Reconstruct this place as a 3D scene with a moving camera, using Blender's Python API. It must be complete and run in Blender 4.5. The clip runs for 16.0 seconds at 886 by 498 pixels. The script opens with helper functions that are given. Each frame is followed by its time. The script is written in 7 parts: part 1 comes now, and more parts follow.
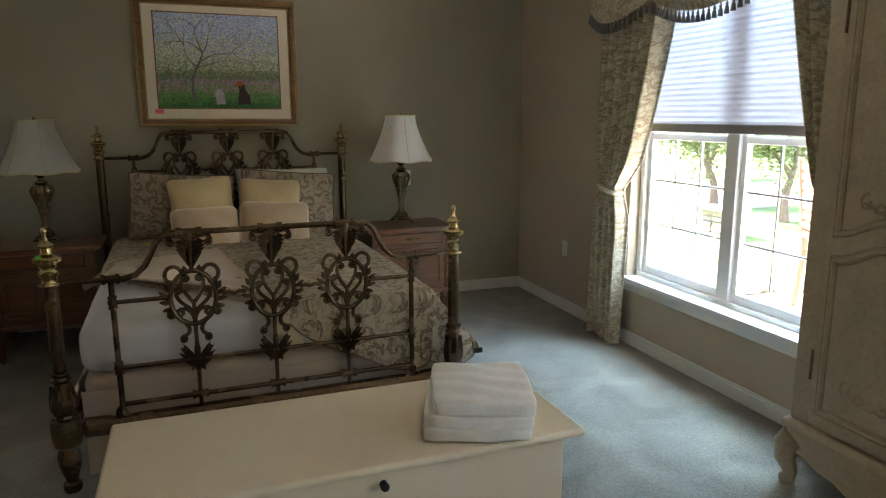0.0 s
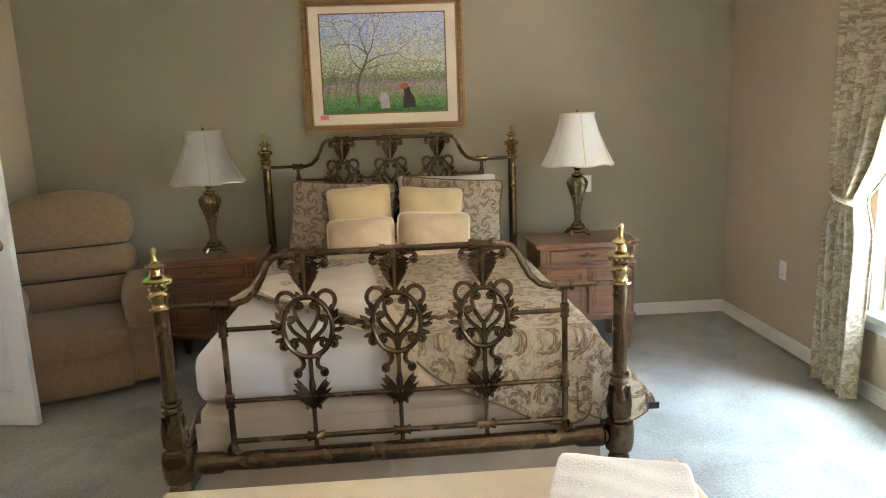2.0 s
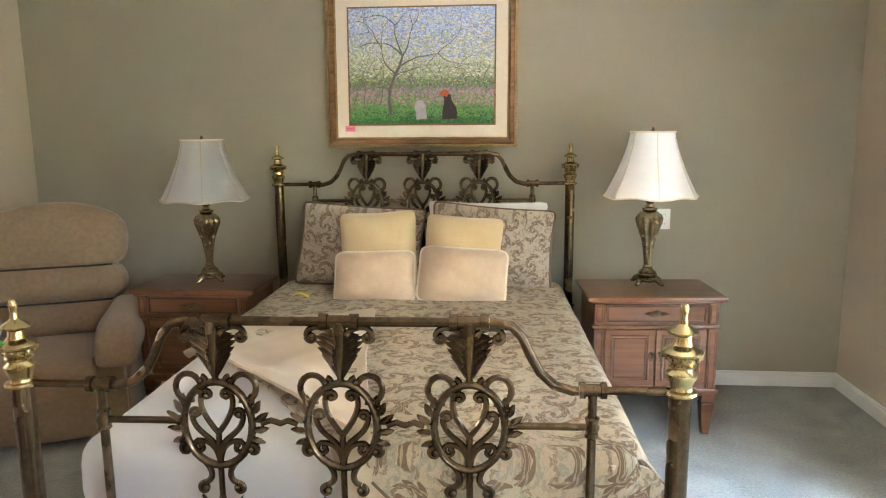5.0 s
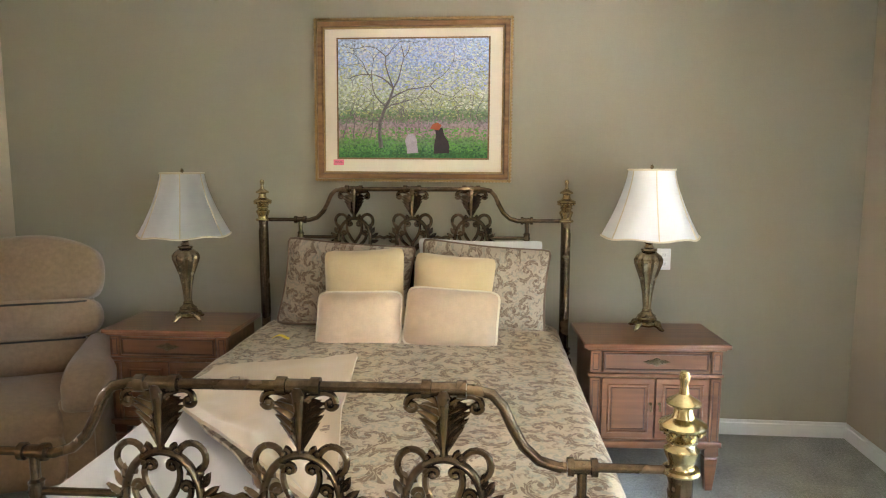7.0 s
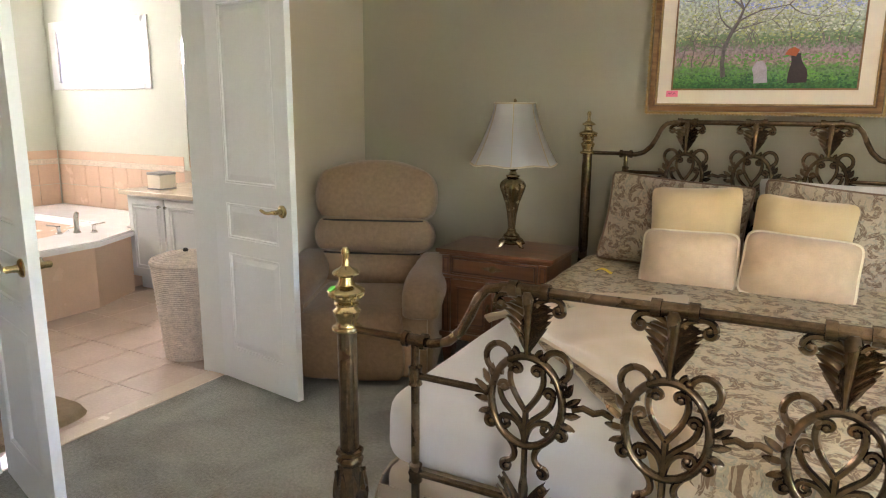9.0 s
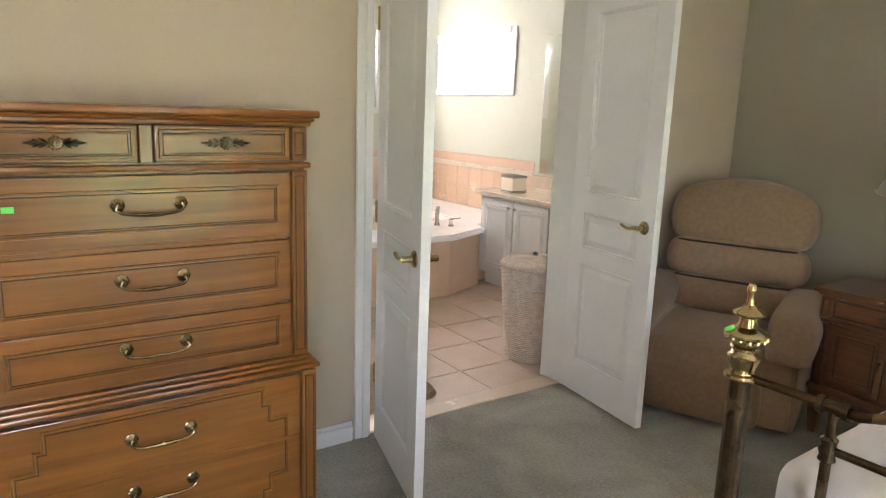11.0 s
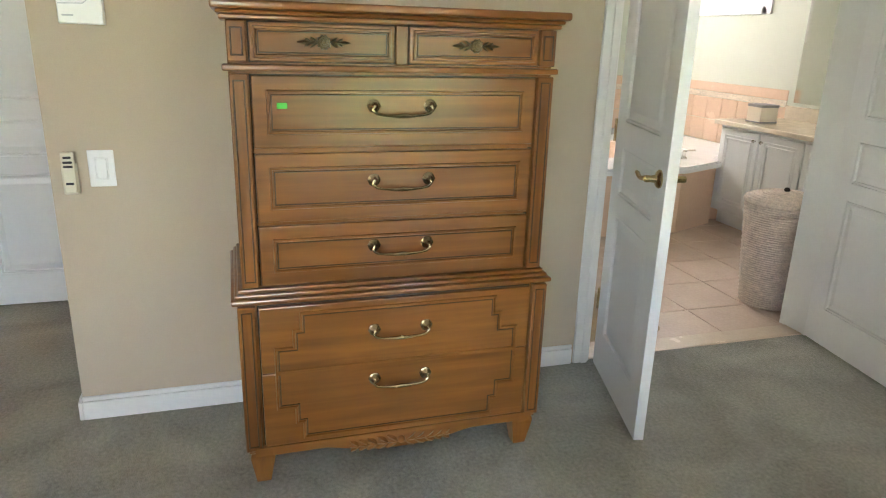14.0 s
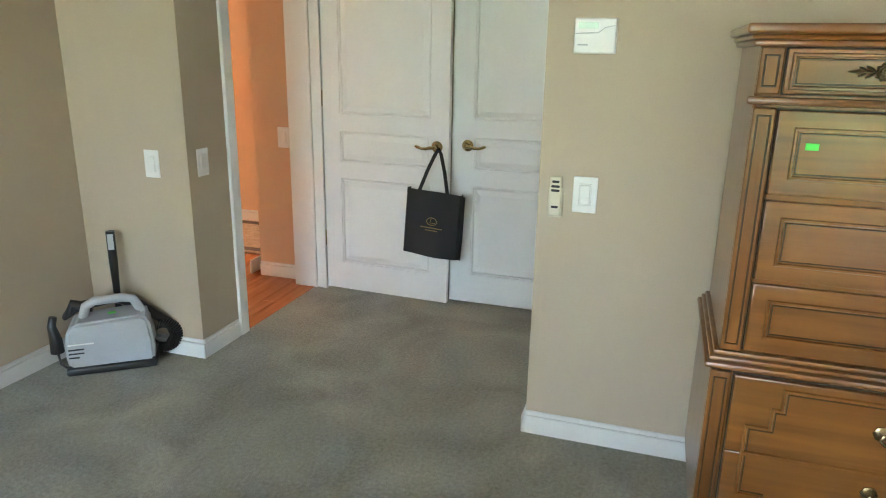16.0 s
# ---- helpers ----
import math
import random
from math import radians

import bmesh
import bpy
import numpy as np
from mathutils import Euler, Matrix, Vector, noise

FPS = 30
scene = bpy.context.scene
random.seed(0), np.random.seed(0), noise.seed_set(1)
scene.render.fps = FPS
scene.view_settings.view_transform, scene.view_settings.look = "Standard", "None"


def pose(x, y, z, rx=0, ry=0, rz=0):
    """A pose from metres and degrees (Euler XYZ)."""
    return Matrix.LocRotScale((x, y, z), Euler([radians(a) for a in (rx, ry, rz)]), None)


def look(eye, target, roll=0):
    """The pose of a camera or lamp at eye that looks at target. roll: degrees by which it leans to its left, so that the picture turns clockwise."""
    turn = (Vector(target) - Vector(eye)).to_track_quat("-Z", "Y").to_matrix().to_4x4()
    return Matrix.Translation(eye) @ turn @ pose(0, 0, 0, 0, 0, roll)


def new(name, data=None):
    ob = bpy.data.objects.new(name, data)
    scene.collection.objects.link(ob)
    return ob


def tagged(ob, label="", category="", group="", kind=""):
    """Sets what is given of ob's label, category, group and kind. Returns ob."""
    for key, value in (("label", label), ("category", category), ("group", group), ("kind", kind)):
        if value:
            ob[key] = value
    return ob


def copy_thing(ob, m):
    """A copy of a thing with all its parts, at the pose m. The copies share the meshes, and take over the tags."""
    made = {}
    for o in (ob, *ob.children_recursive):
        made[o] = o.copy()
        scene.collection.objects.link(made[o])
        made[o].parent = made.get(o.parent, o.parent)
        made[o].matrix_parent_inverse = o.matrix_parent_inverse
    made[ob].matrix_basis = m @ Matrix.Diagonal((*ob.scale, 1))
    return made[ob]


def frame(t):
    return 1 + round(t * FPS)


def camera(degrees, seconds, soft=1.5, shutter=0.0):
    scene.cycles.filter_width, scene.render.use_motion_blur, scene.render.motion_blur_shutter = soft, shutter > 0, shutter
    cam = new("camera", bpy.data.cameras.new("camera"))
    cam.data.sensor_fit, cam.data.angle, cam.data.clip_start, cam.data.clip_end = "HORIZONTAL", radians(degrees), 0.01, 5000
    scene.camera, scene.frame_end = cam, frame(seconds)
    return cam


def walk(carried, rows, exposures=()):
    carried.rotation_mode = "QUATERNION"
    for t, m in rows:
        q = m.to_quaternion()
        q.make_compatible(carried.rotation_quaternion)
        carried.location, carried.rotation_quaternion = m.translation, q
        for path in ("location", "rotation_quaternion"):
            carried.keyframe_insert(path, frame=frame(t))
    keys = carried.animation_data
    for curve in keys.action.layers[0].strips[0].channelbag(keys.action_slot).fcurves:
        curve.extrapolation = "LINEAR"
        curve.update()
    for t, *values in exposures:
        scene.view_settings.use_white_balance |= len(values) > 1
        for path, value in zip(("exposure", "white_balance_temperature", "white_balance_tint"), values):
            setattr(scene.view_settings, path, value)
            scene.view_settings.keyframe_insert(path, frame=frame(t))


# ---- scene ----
cam = camera(66.0, 16.0, soft=1.1)
# seconds, eye, target, roll
PATH = [
    (0, (-0.339, -0.985, 1.509), (0.319, 0.864, 1.124), -0.2),
    (0.5, (-0.239, -0.883, 1.495), (0.197, 1.03, 1.109), -1.5),
    (1, (-0.112, -0.795, 1.5), (0.092, 1.168, 1.175), -1.7),
    (1.5, (-0.04, -0.672, 1.483), (0.08, 1.292, 1.126), -3.9),
    (2, (0.014, -0.468, 1.491), (0.092, 1.496, 1.122), -2.3),
    (2.5, (0.12, -0.354, 1.491), (0.072, 1.614, 1.136), -1.1),
    (3, (0.266, -0.294, 1.504), (0.079, 1.667, 1.157), -0.4),
    (3.5, (0.289, -0.103, 1.489), (0.033, 1.846, 1.122), -1.0),
    (4, (0.289, 0.128, 1.5), (0.022, 2.088, 1.205), -1.6),
    (4.2, (0.298, 0.184, 1.493), (0.067, 2.146, 1.184), -1.4),
    (6.3, (0.389, 0.518, 1.546), (0.223, 2.483, 1.212), -0.3),
    (6.5, (0.394, 0.53, 1.555), (0.223, 2.502, 1.268), -0.3),
    (7, (0.388, 0.53, 1.536), (0.201, 2.506, 1.287), 0.0),
    (7.5, (0.346, 0.524, 1.516), (-0.055, 2.459, 1.204), -0.0),
    (8, (0.315, 0.519, 1.499), (-0.311, 2.385, 1.146), 0.6),
    (8.5, (0.256, 0.527, 1.475), (-0.536, 2.326, 1.108), 0.5),
    (9, (0.167, 0.52, 1.454), (-0.78, 2.235, 1.052), 0.4),
    (9.5, (0.02, 0.509, 1.464), (-1.051, 2.149, 1.06), 1.1),
    (10, (-0.05, 0.47, 1.478), (-1.268, 2.002, 1.064), 0.8),
    (10.2, (-0.069, 0.47, 1.479), (-1.387, 1.917, 1.07), 1.1),
    (12.3, (-0.02, 0.506, 1.382), (-1.788, 1.309, 0.906), 2.1),
    (12.5, (-0.013, 0.503, 1.369), (-1.777, 1.295, 0.857), 2.1),
    (13, (-0.013, 0.499, 1.366), (-1.768, 1.254, 0.773), 2.1),
    (13.5, (-0.031, 0.481, 1.368), (-1.825, 1.132, 0.771), 2.8),
    (14, (-0.142, 0.421, 1.375), (-1.967, 0.977, 0.776), 1.7),
    (14.5, (-0.243, 0.347, 1.381), (-2.122, 0.736, 0.817), 1.5),
    (15, (-0.284, 0.283, 1.386), (-2.192, 0.465, 0.813), 1.7),
    (15.5, (-0.321, 0.237, 1.386), (-2.227, 0.026, 0.819), 1.5),
    (16, (-0.327, 0.221, 1.376), (-2.155, -0.368, 0.817), 1.0),
]
walk(cam, [(t, look(eye, target, roll)) for t, eye, target, roll in PATH],
     exposures=[(0.0, 3.48, 6650, 14), (0.5, 3.92, 6650, 15), (1.0, 4.40, 6650, 16), (1.5, 4.75, 6700, 17), (2.5, 5.18, 6800, 19), (4.0, 5.46, 6550, 18), (6.5, 5.40, 6300, 17), (9.0, 5.26, 6500, 19), (10.2, 5.10, 6550, 20), (12.3, 5.08, 6500, 18), (14.0, 5.12, 6400, 13), (16.0, 5.12, 6100, 6)])

# ---- daylight ----
world = bpy.data.worlds.new("daylight")
scene.world = world
world.use_nodes = True
_n = world.node_tree.nodes
sky = _n.new("ShaderNodeTexSky")
sky.sky_type = "NISHITA"
sky.sun_disc = False
sky.sun_elevation, sky.sun_rotation = radians(52), radians(200)
_n["Background"].inputs["Strength"].default_value = 0.15
world.node_tree.links.new(sky.outputs["Color"], _n["Background"].inputs["Color"])

sun = new("sun", bpy.data.lights.new("sun", "SUN"))
sun.data.energy, sun.data.angle, sun.data.color = 5.0, radians(0.5), (1.0, 0.95, 0.87)
sun.matrix_world = look((0, 0, 0), (0.22, -0.58, -0.79))


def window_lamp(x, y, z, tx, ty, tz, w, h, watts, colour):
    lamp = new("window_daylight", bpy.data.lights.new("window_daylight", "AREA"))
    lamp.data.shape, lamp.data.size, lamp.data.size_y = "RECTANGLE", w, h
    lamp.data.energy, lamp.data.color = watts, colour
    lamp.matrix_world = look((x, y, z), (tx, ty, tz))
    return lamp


# added lamp out of view: extra open sky light, let in by the window alone
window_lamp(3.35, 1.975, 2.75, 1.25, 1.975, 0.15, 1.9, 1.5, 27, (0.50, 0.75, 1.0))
# added lamp below the sill: bounce of sunlit paving, thrown up to the ceiling
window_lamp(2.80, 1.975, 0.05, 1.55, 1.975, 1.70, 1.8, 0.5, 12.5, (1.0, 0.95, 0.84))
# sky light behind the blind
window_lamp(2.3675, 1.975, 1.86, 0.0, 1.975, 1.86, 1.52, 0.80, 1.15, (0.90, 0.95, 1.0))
# added fill in the opening of the assumed, unseen second bedroom window
window_lamp(2.38, -1.05, 1.35, 0.0, -1.05, 1.25, 1.4, 1.6, 1.5, (1.0, 0.95, 0.87))
# daylight in the openings of the bathroom windows
window_lamp(-5.72, 4.70, 1.92, -5.72, 3.0, 1.80, 1.34, 0.56, 10.5, (1.0, 0.96, 0.94))
window_lamp(-6.54, 3.45, 1.85, -4.0, 3.45, 1.60, 1.0, 0.7, 5.4, (1.0, 0.96, 0.94))
# added lamp out of view in the next room, which brightens the hall
window_lamp(-6.9, -3.2, 1.5, -4.0, -2.6, 1.0, 1.2, 1.4, 14, (1.0, 0.95, 0.88))

# ---- materials ----
def material(name, colour, rough=0.5, metal=0.0, vary=0.12, scale=8.0, fine=120.0, bump=0.05, spec=0.5, wear=None, sheen=0.0, coat=0.0, depth=0.004):
    """A surface with two scales of tone and a fine relief, in object space."""
    m = bpy.data.materials.new(name)
    m.use_nodes = True
    nt = m.node_tree
    N, Lk = nt.nodes, nt.links.new
    b = N["Principled BSDF"]
    tc = N.new("ShaderNodeTexCoord")
    n1, n2 = N.new("ShaderNodeTexNoise"), N.new("ShaderNodeTexNoise")
    n1.inputs["Scale"].default_value, n1.inputs["Detail"].default_value = scale, 4
    n2.inputs["Scale"].default_value, n2.inputs["Detail"].default_value = fine, 3
    Lk(tc.outputs["Object"], n1.inputs["Vector"])
    Lk(tc.outputs["Object"], n2.inputs["Vector"])
    add = N.new("ShaderNodeMath")
    add.operation = "ADD"
    Lk(n1.outputs["Fac"], add.inputs[0])
    Lk(n2.outputs["Fac"], add.inputs[1])
    ramp = N.new("ShaderNodeMapRange")
    ramp.inputs["From Min"].default_value, ramp.inputs["From Max"].default_value = 0.6, 1.4
    Lk(add.outputs[0], ramp.inputs["Value"])
    mix = N.new("ShaderNodeMix")
    mix.data_type = "RGBA"
    lo = [max(0, c * (1 - vary)) for c in colour]
    hi = [min(1, c * (1 + vary)) for c in colour]
    if wear:
        hi = wear
    mix.inputs["A"].default_value, mix.inputs["B"].default_value = (*lo, 1), (*hi, 1)
    Lk(ramp.outputs[0], mix.inputs["Factor"])
    Lk(mix.outputs["Result"], b.inputs["Base Color"])
    b.inputs["Metallic"].default_value = metal
    rr = N.new("ShaderNodeMapRange")
    rr.inputs["To Min"].default_value, rr.inputs["To Max"].default_value = max(0.02, rough - 0.08), min(1, rough + 0.08)
    Lk(n1.outputs["Fac"], rr.inputs["Value"])
    Lk(rr.outputs[0], b.inputs["Roughness"])
    b.inputs["Specular IOR Level"].default_value = spec
    b.inputs["Sheen Weight"].default_value = sheen
    b.inputs["Coat Weight"].default_value = coat
    b.inputs["Coat Roughness"].default_value = 0.15
    if bump:
        bp = N.new("ShaderNodeBump")
        bp.inputs["Strength"].default_value, bp.inputs["Distance"].default_value = bump, depth
        Lk(n2.outputs["Fac"], bp.inputs["Height"])
        Lk(bp.outputs["Normal"], b.inputs["Normal"])
    return m


def wood(name, dark, light, rough=0.35, axis="Z", grain=1.0, coat=0.3):
    """Grain stretched along one axis, with slow shifts of tone."""
    m = bpy.data.materials.new(name)
    m.use_nodes = True
    nt = m.node_tree
    N, Lk = nt.nodes, nt.links.new
    b = N["Principled BSDF"]
    tc, mp = N.new("ShaderNodeTexCoord"), N.new("ShaderNodeMapping")
    s = {"X": (1.2, 22, 22), "Y": (22, 1.2, 22), "Z": (22, 22, 1.2)}[axis]
    mp.inputs["Scale"].default_value = [v * grain for v in s]
    Lk(tc.outputs["Object"], mp.inputs["Vector"])
    n1, n2, n3 = (N.new("ShaderNodeTexNoise") for _ in range(3))
    n1.inputs["Scale"].default_value, n1.inputs["Detail"].default_value, n1.inputs["Distortion"].default_value = 1.6, 6, 0.6
    n2.inputs["Scale"].default_value, n2.inputs["Detail"].default_value = 2.2, 3
    n3.inputs["Scale"].default_value, n3.inputs["Detail"].default_value = 9.0, 4
    Lk(mp.outputs[0], n1.inputs["Vector"])
    Lk(tc.outputs["Object"], n2.inputs["Vector"])
    Lk(mp.outputs[0], n3.inputs["Vector"])
    a = N.new("ShaderNodeMath")
    a.operation = "MULTIPLY_ADD"
    a.inputs[1].default_value = 1.4
    Lk(n1.outputs["Fac"], a.inputs[0])
    Lk(n2.outputs["Fac"], a.inputs[2])
    r = N.new("ShaderNodeMapRange")
    r.inputs["From Min"].default_value, r.inputs["From Max"].default_value = 0.88, 1.52
    Lk(a.outputs[0], r.inputs["Value"])
    mix = N.new("ShaderNodeMix")
    mix.data_type = "RGBA"
    mix.inputs["A"].default_value, mix.inputs["B"].default_value = (*dark, 1), (*light, 1)
    Lk(r.outputs[0], mix.inputs["Factor"])
    Lk(mix.outputs["Result"], b.inputs["Base Color"])
    b.inputs["Roughness"].default_value = rough
    b.inputs["Coat Weight"].default_value, b.inputs["Coat Roughness"].default_value = coat, 0.22
    bp = N.new("ShaderNodeBump")
    bp.inputs["Strength"].default_value, bp.inputs["Distance"].default_value = 0.03, 0.001
    Lk(n3.outputs["Fac"], bp.inputs["Height"])
    Lk(bp.outputs["Normal"], b.inputs["Normal"])
    return m


def carpet_material(name, a_col, b_col):
    m = bpy.data.materials.new(name)
    m.use_nodes = True
    nt = m.node_tree
    N, Lk = nt.nodes, nt.links.new
    b = N["Principled BSDF"]
    tc = N.new("ShaderNodeTexCoord")
    big, mid, pile = (N.new("ShaderNodeTexNoise") for _ in range(3))
    for n, s, d in ((big, 2.6, 3), (mid, 75, 4), (pile, 260, 3)):
        n.inputs["Scale"].default_value, n.inputs["Detail"].default_value = s, d
        Lk(tc.outputs["Object"], n.inputs["Vector"])
    s1, s2 = N.new("ShaderNodeMath"), N.new("ShaderNodeMath")
    s1.operation, s2.operation = "MULTIPLY_ADD", "ADD"
    s1.inputs[1].default_value = 1.25
    big.inputs["Distortion"].default_value = 0.8
    Lk(big.outputs["Fac"], s1.inputs[0])
    Lk(mid.outputs["Fac"], s1.inputs[2])
    Lk(s1.outputs[0], s2.inputs[0])
    Lk(pile.outputs["Fac"], s2.inputs[1])
    r = N.new("ShaderNodeMapRange")
    r.inputs["From Min"].default_value, r.inputs["From Max"].default_value = 1.28, 2.06
    Lk(s2.outputs[0], r.inputs["Value"])
    mix = N.new("ShaderNodeMix")
    mix.data_type = "RGBA"
    mix.inputs["A"].default_value, mix.inputs["B"].default_value = (*a_col, 1), (*b_col, 1)
    Lk(r.outputs[0], mix.inputs["Factor"])
    Lk(mix.outputs["Result"], b.inputs["Base Color"])
    b.inputs["Roughness"].default_value = 1.0
    b.inputs["Specular IOR Level"].default_value = 0.1
    b.inputs["Sheen Weight"].default_value = 0.25
    h = N.new("ShaderNodeMath")
    h.operation = "MULTIPLY_ADD"
    h.inputs[1].default_value = 0.35
    Lk(mid.outputs["Fac"], h.inputs[0])
    Lk(pile.outputs["Fac"], h.inputs[2])
    bp = N.new("ShaderNodeBump")
    bp.inputs["Strength"].default_value, bp.inputs["Distance"].default_value = 0.6, 0.009
    Lk(h.outputs[0], bp.inputs["Height"])
    Lk(bp.outputs["Normal"], b.inputs["Normal"])
    return m


def damask(name, ground, figure, third, scale=5.0, rough=0.6, lean=0.0):
    """Woven floral fabric: lobed blossoms in brown thread, smaller leaves in a third, on a ribbed ground."""
    m = bpy.data.materials.new(name)
    m.use_nodes = True
    nt = m.node_tree
    N, Lk = nt.nodes, nt.links.new
    b = N["Principled BSDF"]

    def calc(op, x, y=None, z=None):
        n = N.new("ShaderNodeMath")
        n.operation = op
        for i, v in enumerate((x, y, z)):
            if v is None:
                continue
            if isinstance(v, (int, float)):
                n.inputs[i].default_value = v
            else:
                Lk(v, n.inputs[i])
        return n.outputs[0]

    tc, sep = N.new("ShaderNodeTexCoord"), N.new("ShaderNodeSeparateXYZ")
    Lk(tc.outputs["Object"], sep.inputs[0])
    u = calc("ADD", sep.outputs["X"], calc("MULTIPLY", sep.outputs["Y"], lean))
    v = calc("SUBTRACT", calc("MULTIPLY", sep.outputs["Y"], 1 - lean), sep.outputs["Z"])
    uv = N.new("ShaderNodeCombineXYZ")
    Lk(u, uv.inputs[0])
    Lk(v, uv.inputs[1])
    wob = N.new("ShaderNodeTexNoise")
    wob.inputs["Scale"].default_value = scale * 1.4
    Lk(uv.outputs[0], wob.inputs["Vector"])

    def scrolls(sc, arms, curl, reach, offset):
        """Acanthus scrolls: spiral arms with scalloped edges, turned and mirrored from one cell to the next."""
        mp = N.new("ShaderNodeMapping")
        mp.inputs["Location"].default_value = (offset, offset * 0.7, 0)
        Lk(uv.outputs[0], mp.inputs["Vector"])
        vor = N.new("ShaderNodeTexVoronoi")
        vor.voronoi_dimensions = "2D"
        vor.inputs["Scale"].default_value = sc
        vor.inputs["Randomness"].default_value = 0.6
        Lk(mp.outputs[0], vor.inputs["Vector"])
        dl = N.new("ShaderNodeVectorMath")
        dl.operation = "SUBTRACT"
        Lk(mp.outputs[0], dl.inputs[0])
        Lk(vor.outputs["Position"], dl.inputs[1])
        sp, pick = N.new("ShaderNodeSeparateXYZ"), N.new("ShaderNodeSeparateXYZ")
        Lk(dl.outputs[0], sp.inputs[0])
        Lk(vor.outputs["Color"], pick.inputs[0])
        ang = calc("ARCTAN2", sp.outputs["Y"], sp.outputs["X"])
        side = calc("MULTIPLY_ADD", calc("GREATER_THAN", pick.outputs["X"], 0.5), 2.0, -1.0)
        r = calc("MULTIPLY_ADD", calc("SUBTRACT", wob.outputs["Fac"], 0.5), 0.10, calc("MAXIMUM", vor.outputs["Distance"], 0.02))
        lg = calc("LOGARITHM", calc("MAXIMUM", r, 0.02), 2.718)
        turn = calc("ADD", calc("MULTIPLY", ang, side), calc("ADD", calc("MULTIPLY", lg, curl), calc("MULTIPLY", pick.outputs["Y"], 6.28)))
        band = calc("ABSOLUTE", calc("SINE", calc("MULTIPLY", turn, arms * 0.5)))
        lobes = calc("ABSOLUTE", calc("SINE", calc("MULTIPLY_ADD", lg, 8.5, calc("MULTIPLY", turn, 0.7))))
        width = calc("MULTIPLY_ADD", lobes, 0.42, 0.20)
        arm = calc("MULTIPLY", calc("LESS_THAN", band, width), calc("LESS_THAN", r, reach))
        vein = calc("GREATER_THAN", calc("ABSOLUTE", calc("SUBTRACT", band, calc("MULTIPLY", width, 0.35))), 0.055)
        heart = calc("LESS_THAN", r, 0.075)
        return calc("MAXIMUM", calc("MULTIPLY", arm, calc("MULTIPLY_ADD", vein, 0.65, 0.35)), heart)

    f1 = calc("MAXIMUM", scrolls(scale, 2.0, 1.7, 0.60, 0.0), calc("MULTIPLY", scrolls(scale * 1.9, 3.0, 0.9, 0.36, 1.9), 0.7))
    f2 = scrolls(scale * 1.5, 3.0, 1.2, 0.50, 3.7)
    mA = N.new("ShaderNodeMix")
    mA.data_type = "RGBA"
    mA.inputs["A"].default_value, mA.inputs["B"].default_value = (*ground, 1), (*third, 1)
    Lk(f2, mA.inputs["Factor"])
    mB = N.new("ShaderNodeMix")
    mB.data_type = "RGBA"
    Lk(mA.outputs["Result"], mB.inputs["A"])
    mB.inputs["B"].default_value = (*figure, 1)
    Lk(calc("MULTIPLY", f1, 0.88), mB.inputs["Factor"])
    grain = N.new("ShaderNodeTexNoise")
    grain.inputs["Scale"].default_value, grain.inputs["Detail"].default_value = 160, 3
    Lk(tc.outputs["Object"], grain.inputs["Vector"])
    gr = N.new("ShaderNodeMapRange")
    gr.inputs["From Min"].default_value, gr.inputs["From Max"].default_value, gr.inputs["To Min"].default_value, gr.inputs["To Max"].default_value = 0.3, 0.7, 0.88, 1.10
    Lk(grain.outputs["Fac"], gr.inputs["Value"])
    mC = N.new("ShaderNodeMix")
    mC.data_type, mC.blend_type = "RGBA", "MULTIPLY"
    mC.inputs["Factor"].default_value = 1.0
    Lk(mB.outputs["Result"], mC.inputs["A"])
    Lk(gr.outputs[0], mC.inputs["B"])
    Lk(mC.outputs["Result"], b.inputs["Base Color"])
    b.inputs["Roughness"].default_value = rough
    b.inputs["Specular IOR Level"].default_value = 0.3
    b.inputs["Sheen Weight"].default_value = 0.05
    bp = N.new("ShaderNodeBump")
    bp.inputs["Strength"].default_value, bp.inputs["Distance"].default_value = 0.35, 0.0012
    Lk(calc("ADD", f1, grain.outputs["Fac"]), bp.inputs["Height"])
    Lk(bp.outputs["Normal"], b.inputs["Normal"])
    return m


def thin_cloth(name, colour, through_share, rough=0.8, lines=0.0):
    """Cloth that lets daylight through."""
    m = bpy.data.materials.new(name)
    m.use_nodes = True
    nt = m.node_tree
    N, Lk = nt.nodes, nt.links.new
    b = N["Principled BSDF"]
    b.inputs["Base Color"].default_value = (*colour, 1)
    b.inputs["Roughness"].default_value = rough
    tr = N.new("ShaderNodeBsdfTranslucent")
    tr.inputs["Color"].default_value = (*colour, 1)
    mx = N.new("ShaderNodeMixShader")
    mx.inputs["Fac"].default_value = through_share
    Lk(b.outputs[0], mx.inputs[1])
    Lk(tr.outputs[0], mx.inputs[2])
    Lk(mx.outputs[0], N["Material Output"].inputs["Surface"])
    tc, n2 = N.new("ShaderNodeTexCoord"), N.new("ShaderNodeTexNoise")
    n2.inputs["Scale"].default_value = 220
    Lk(tc.outputs["Object"], n2.inputs["Vector"])
    bp = N.new("ShaderNodeBump")
    bp.inputs["Strength"].default_value, bp.inputs["Distance"].default_value = 0.2, 0.001
    Lk(n2.outputs["Fac"], bp.inputs["Height"])
    Lk(bp.outputs["Normal"], b.inputs["Normal"])
    return m


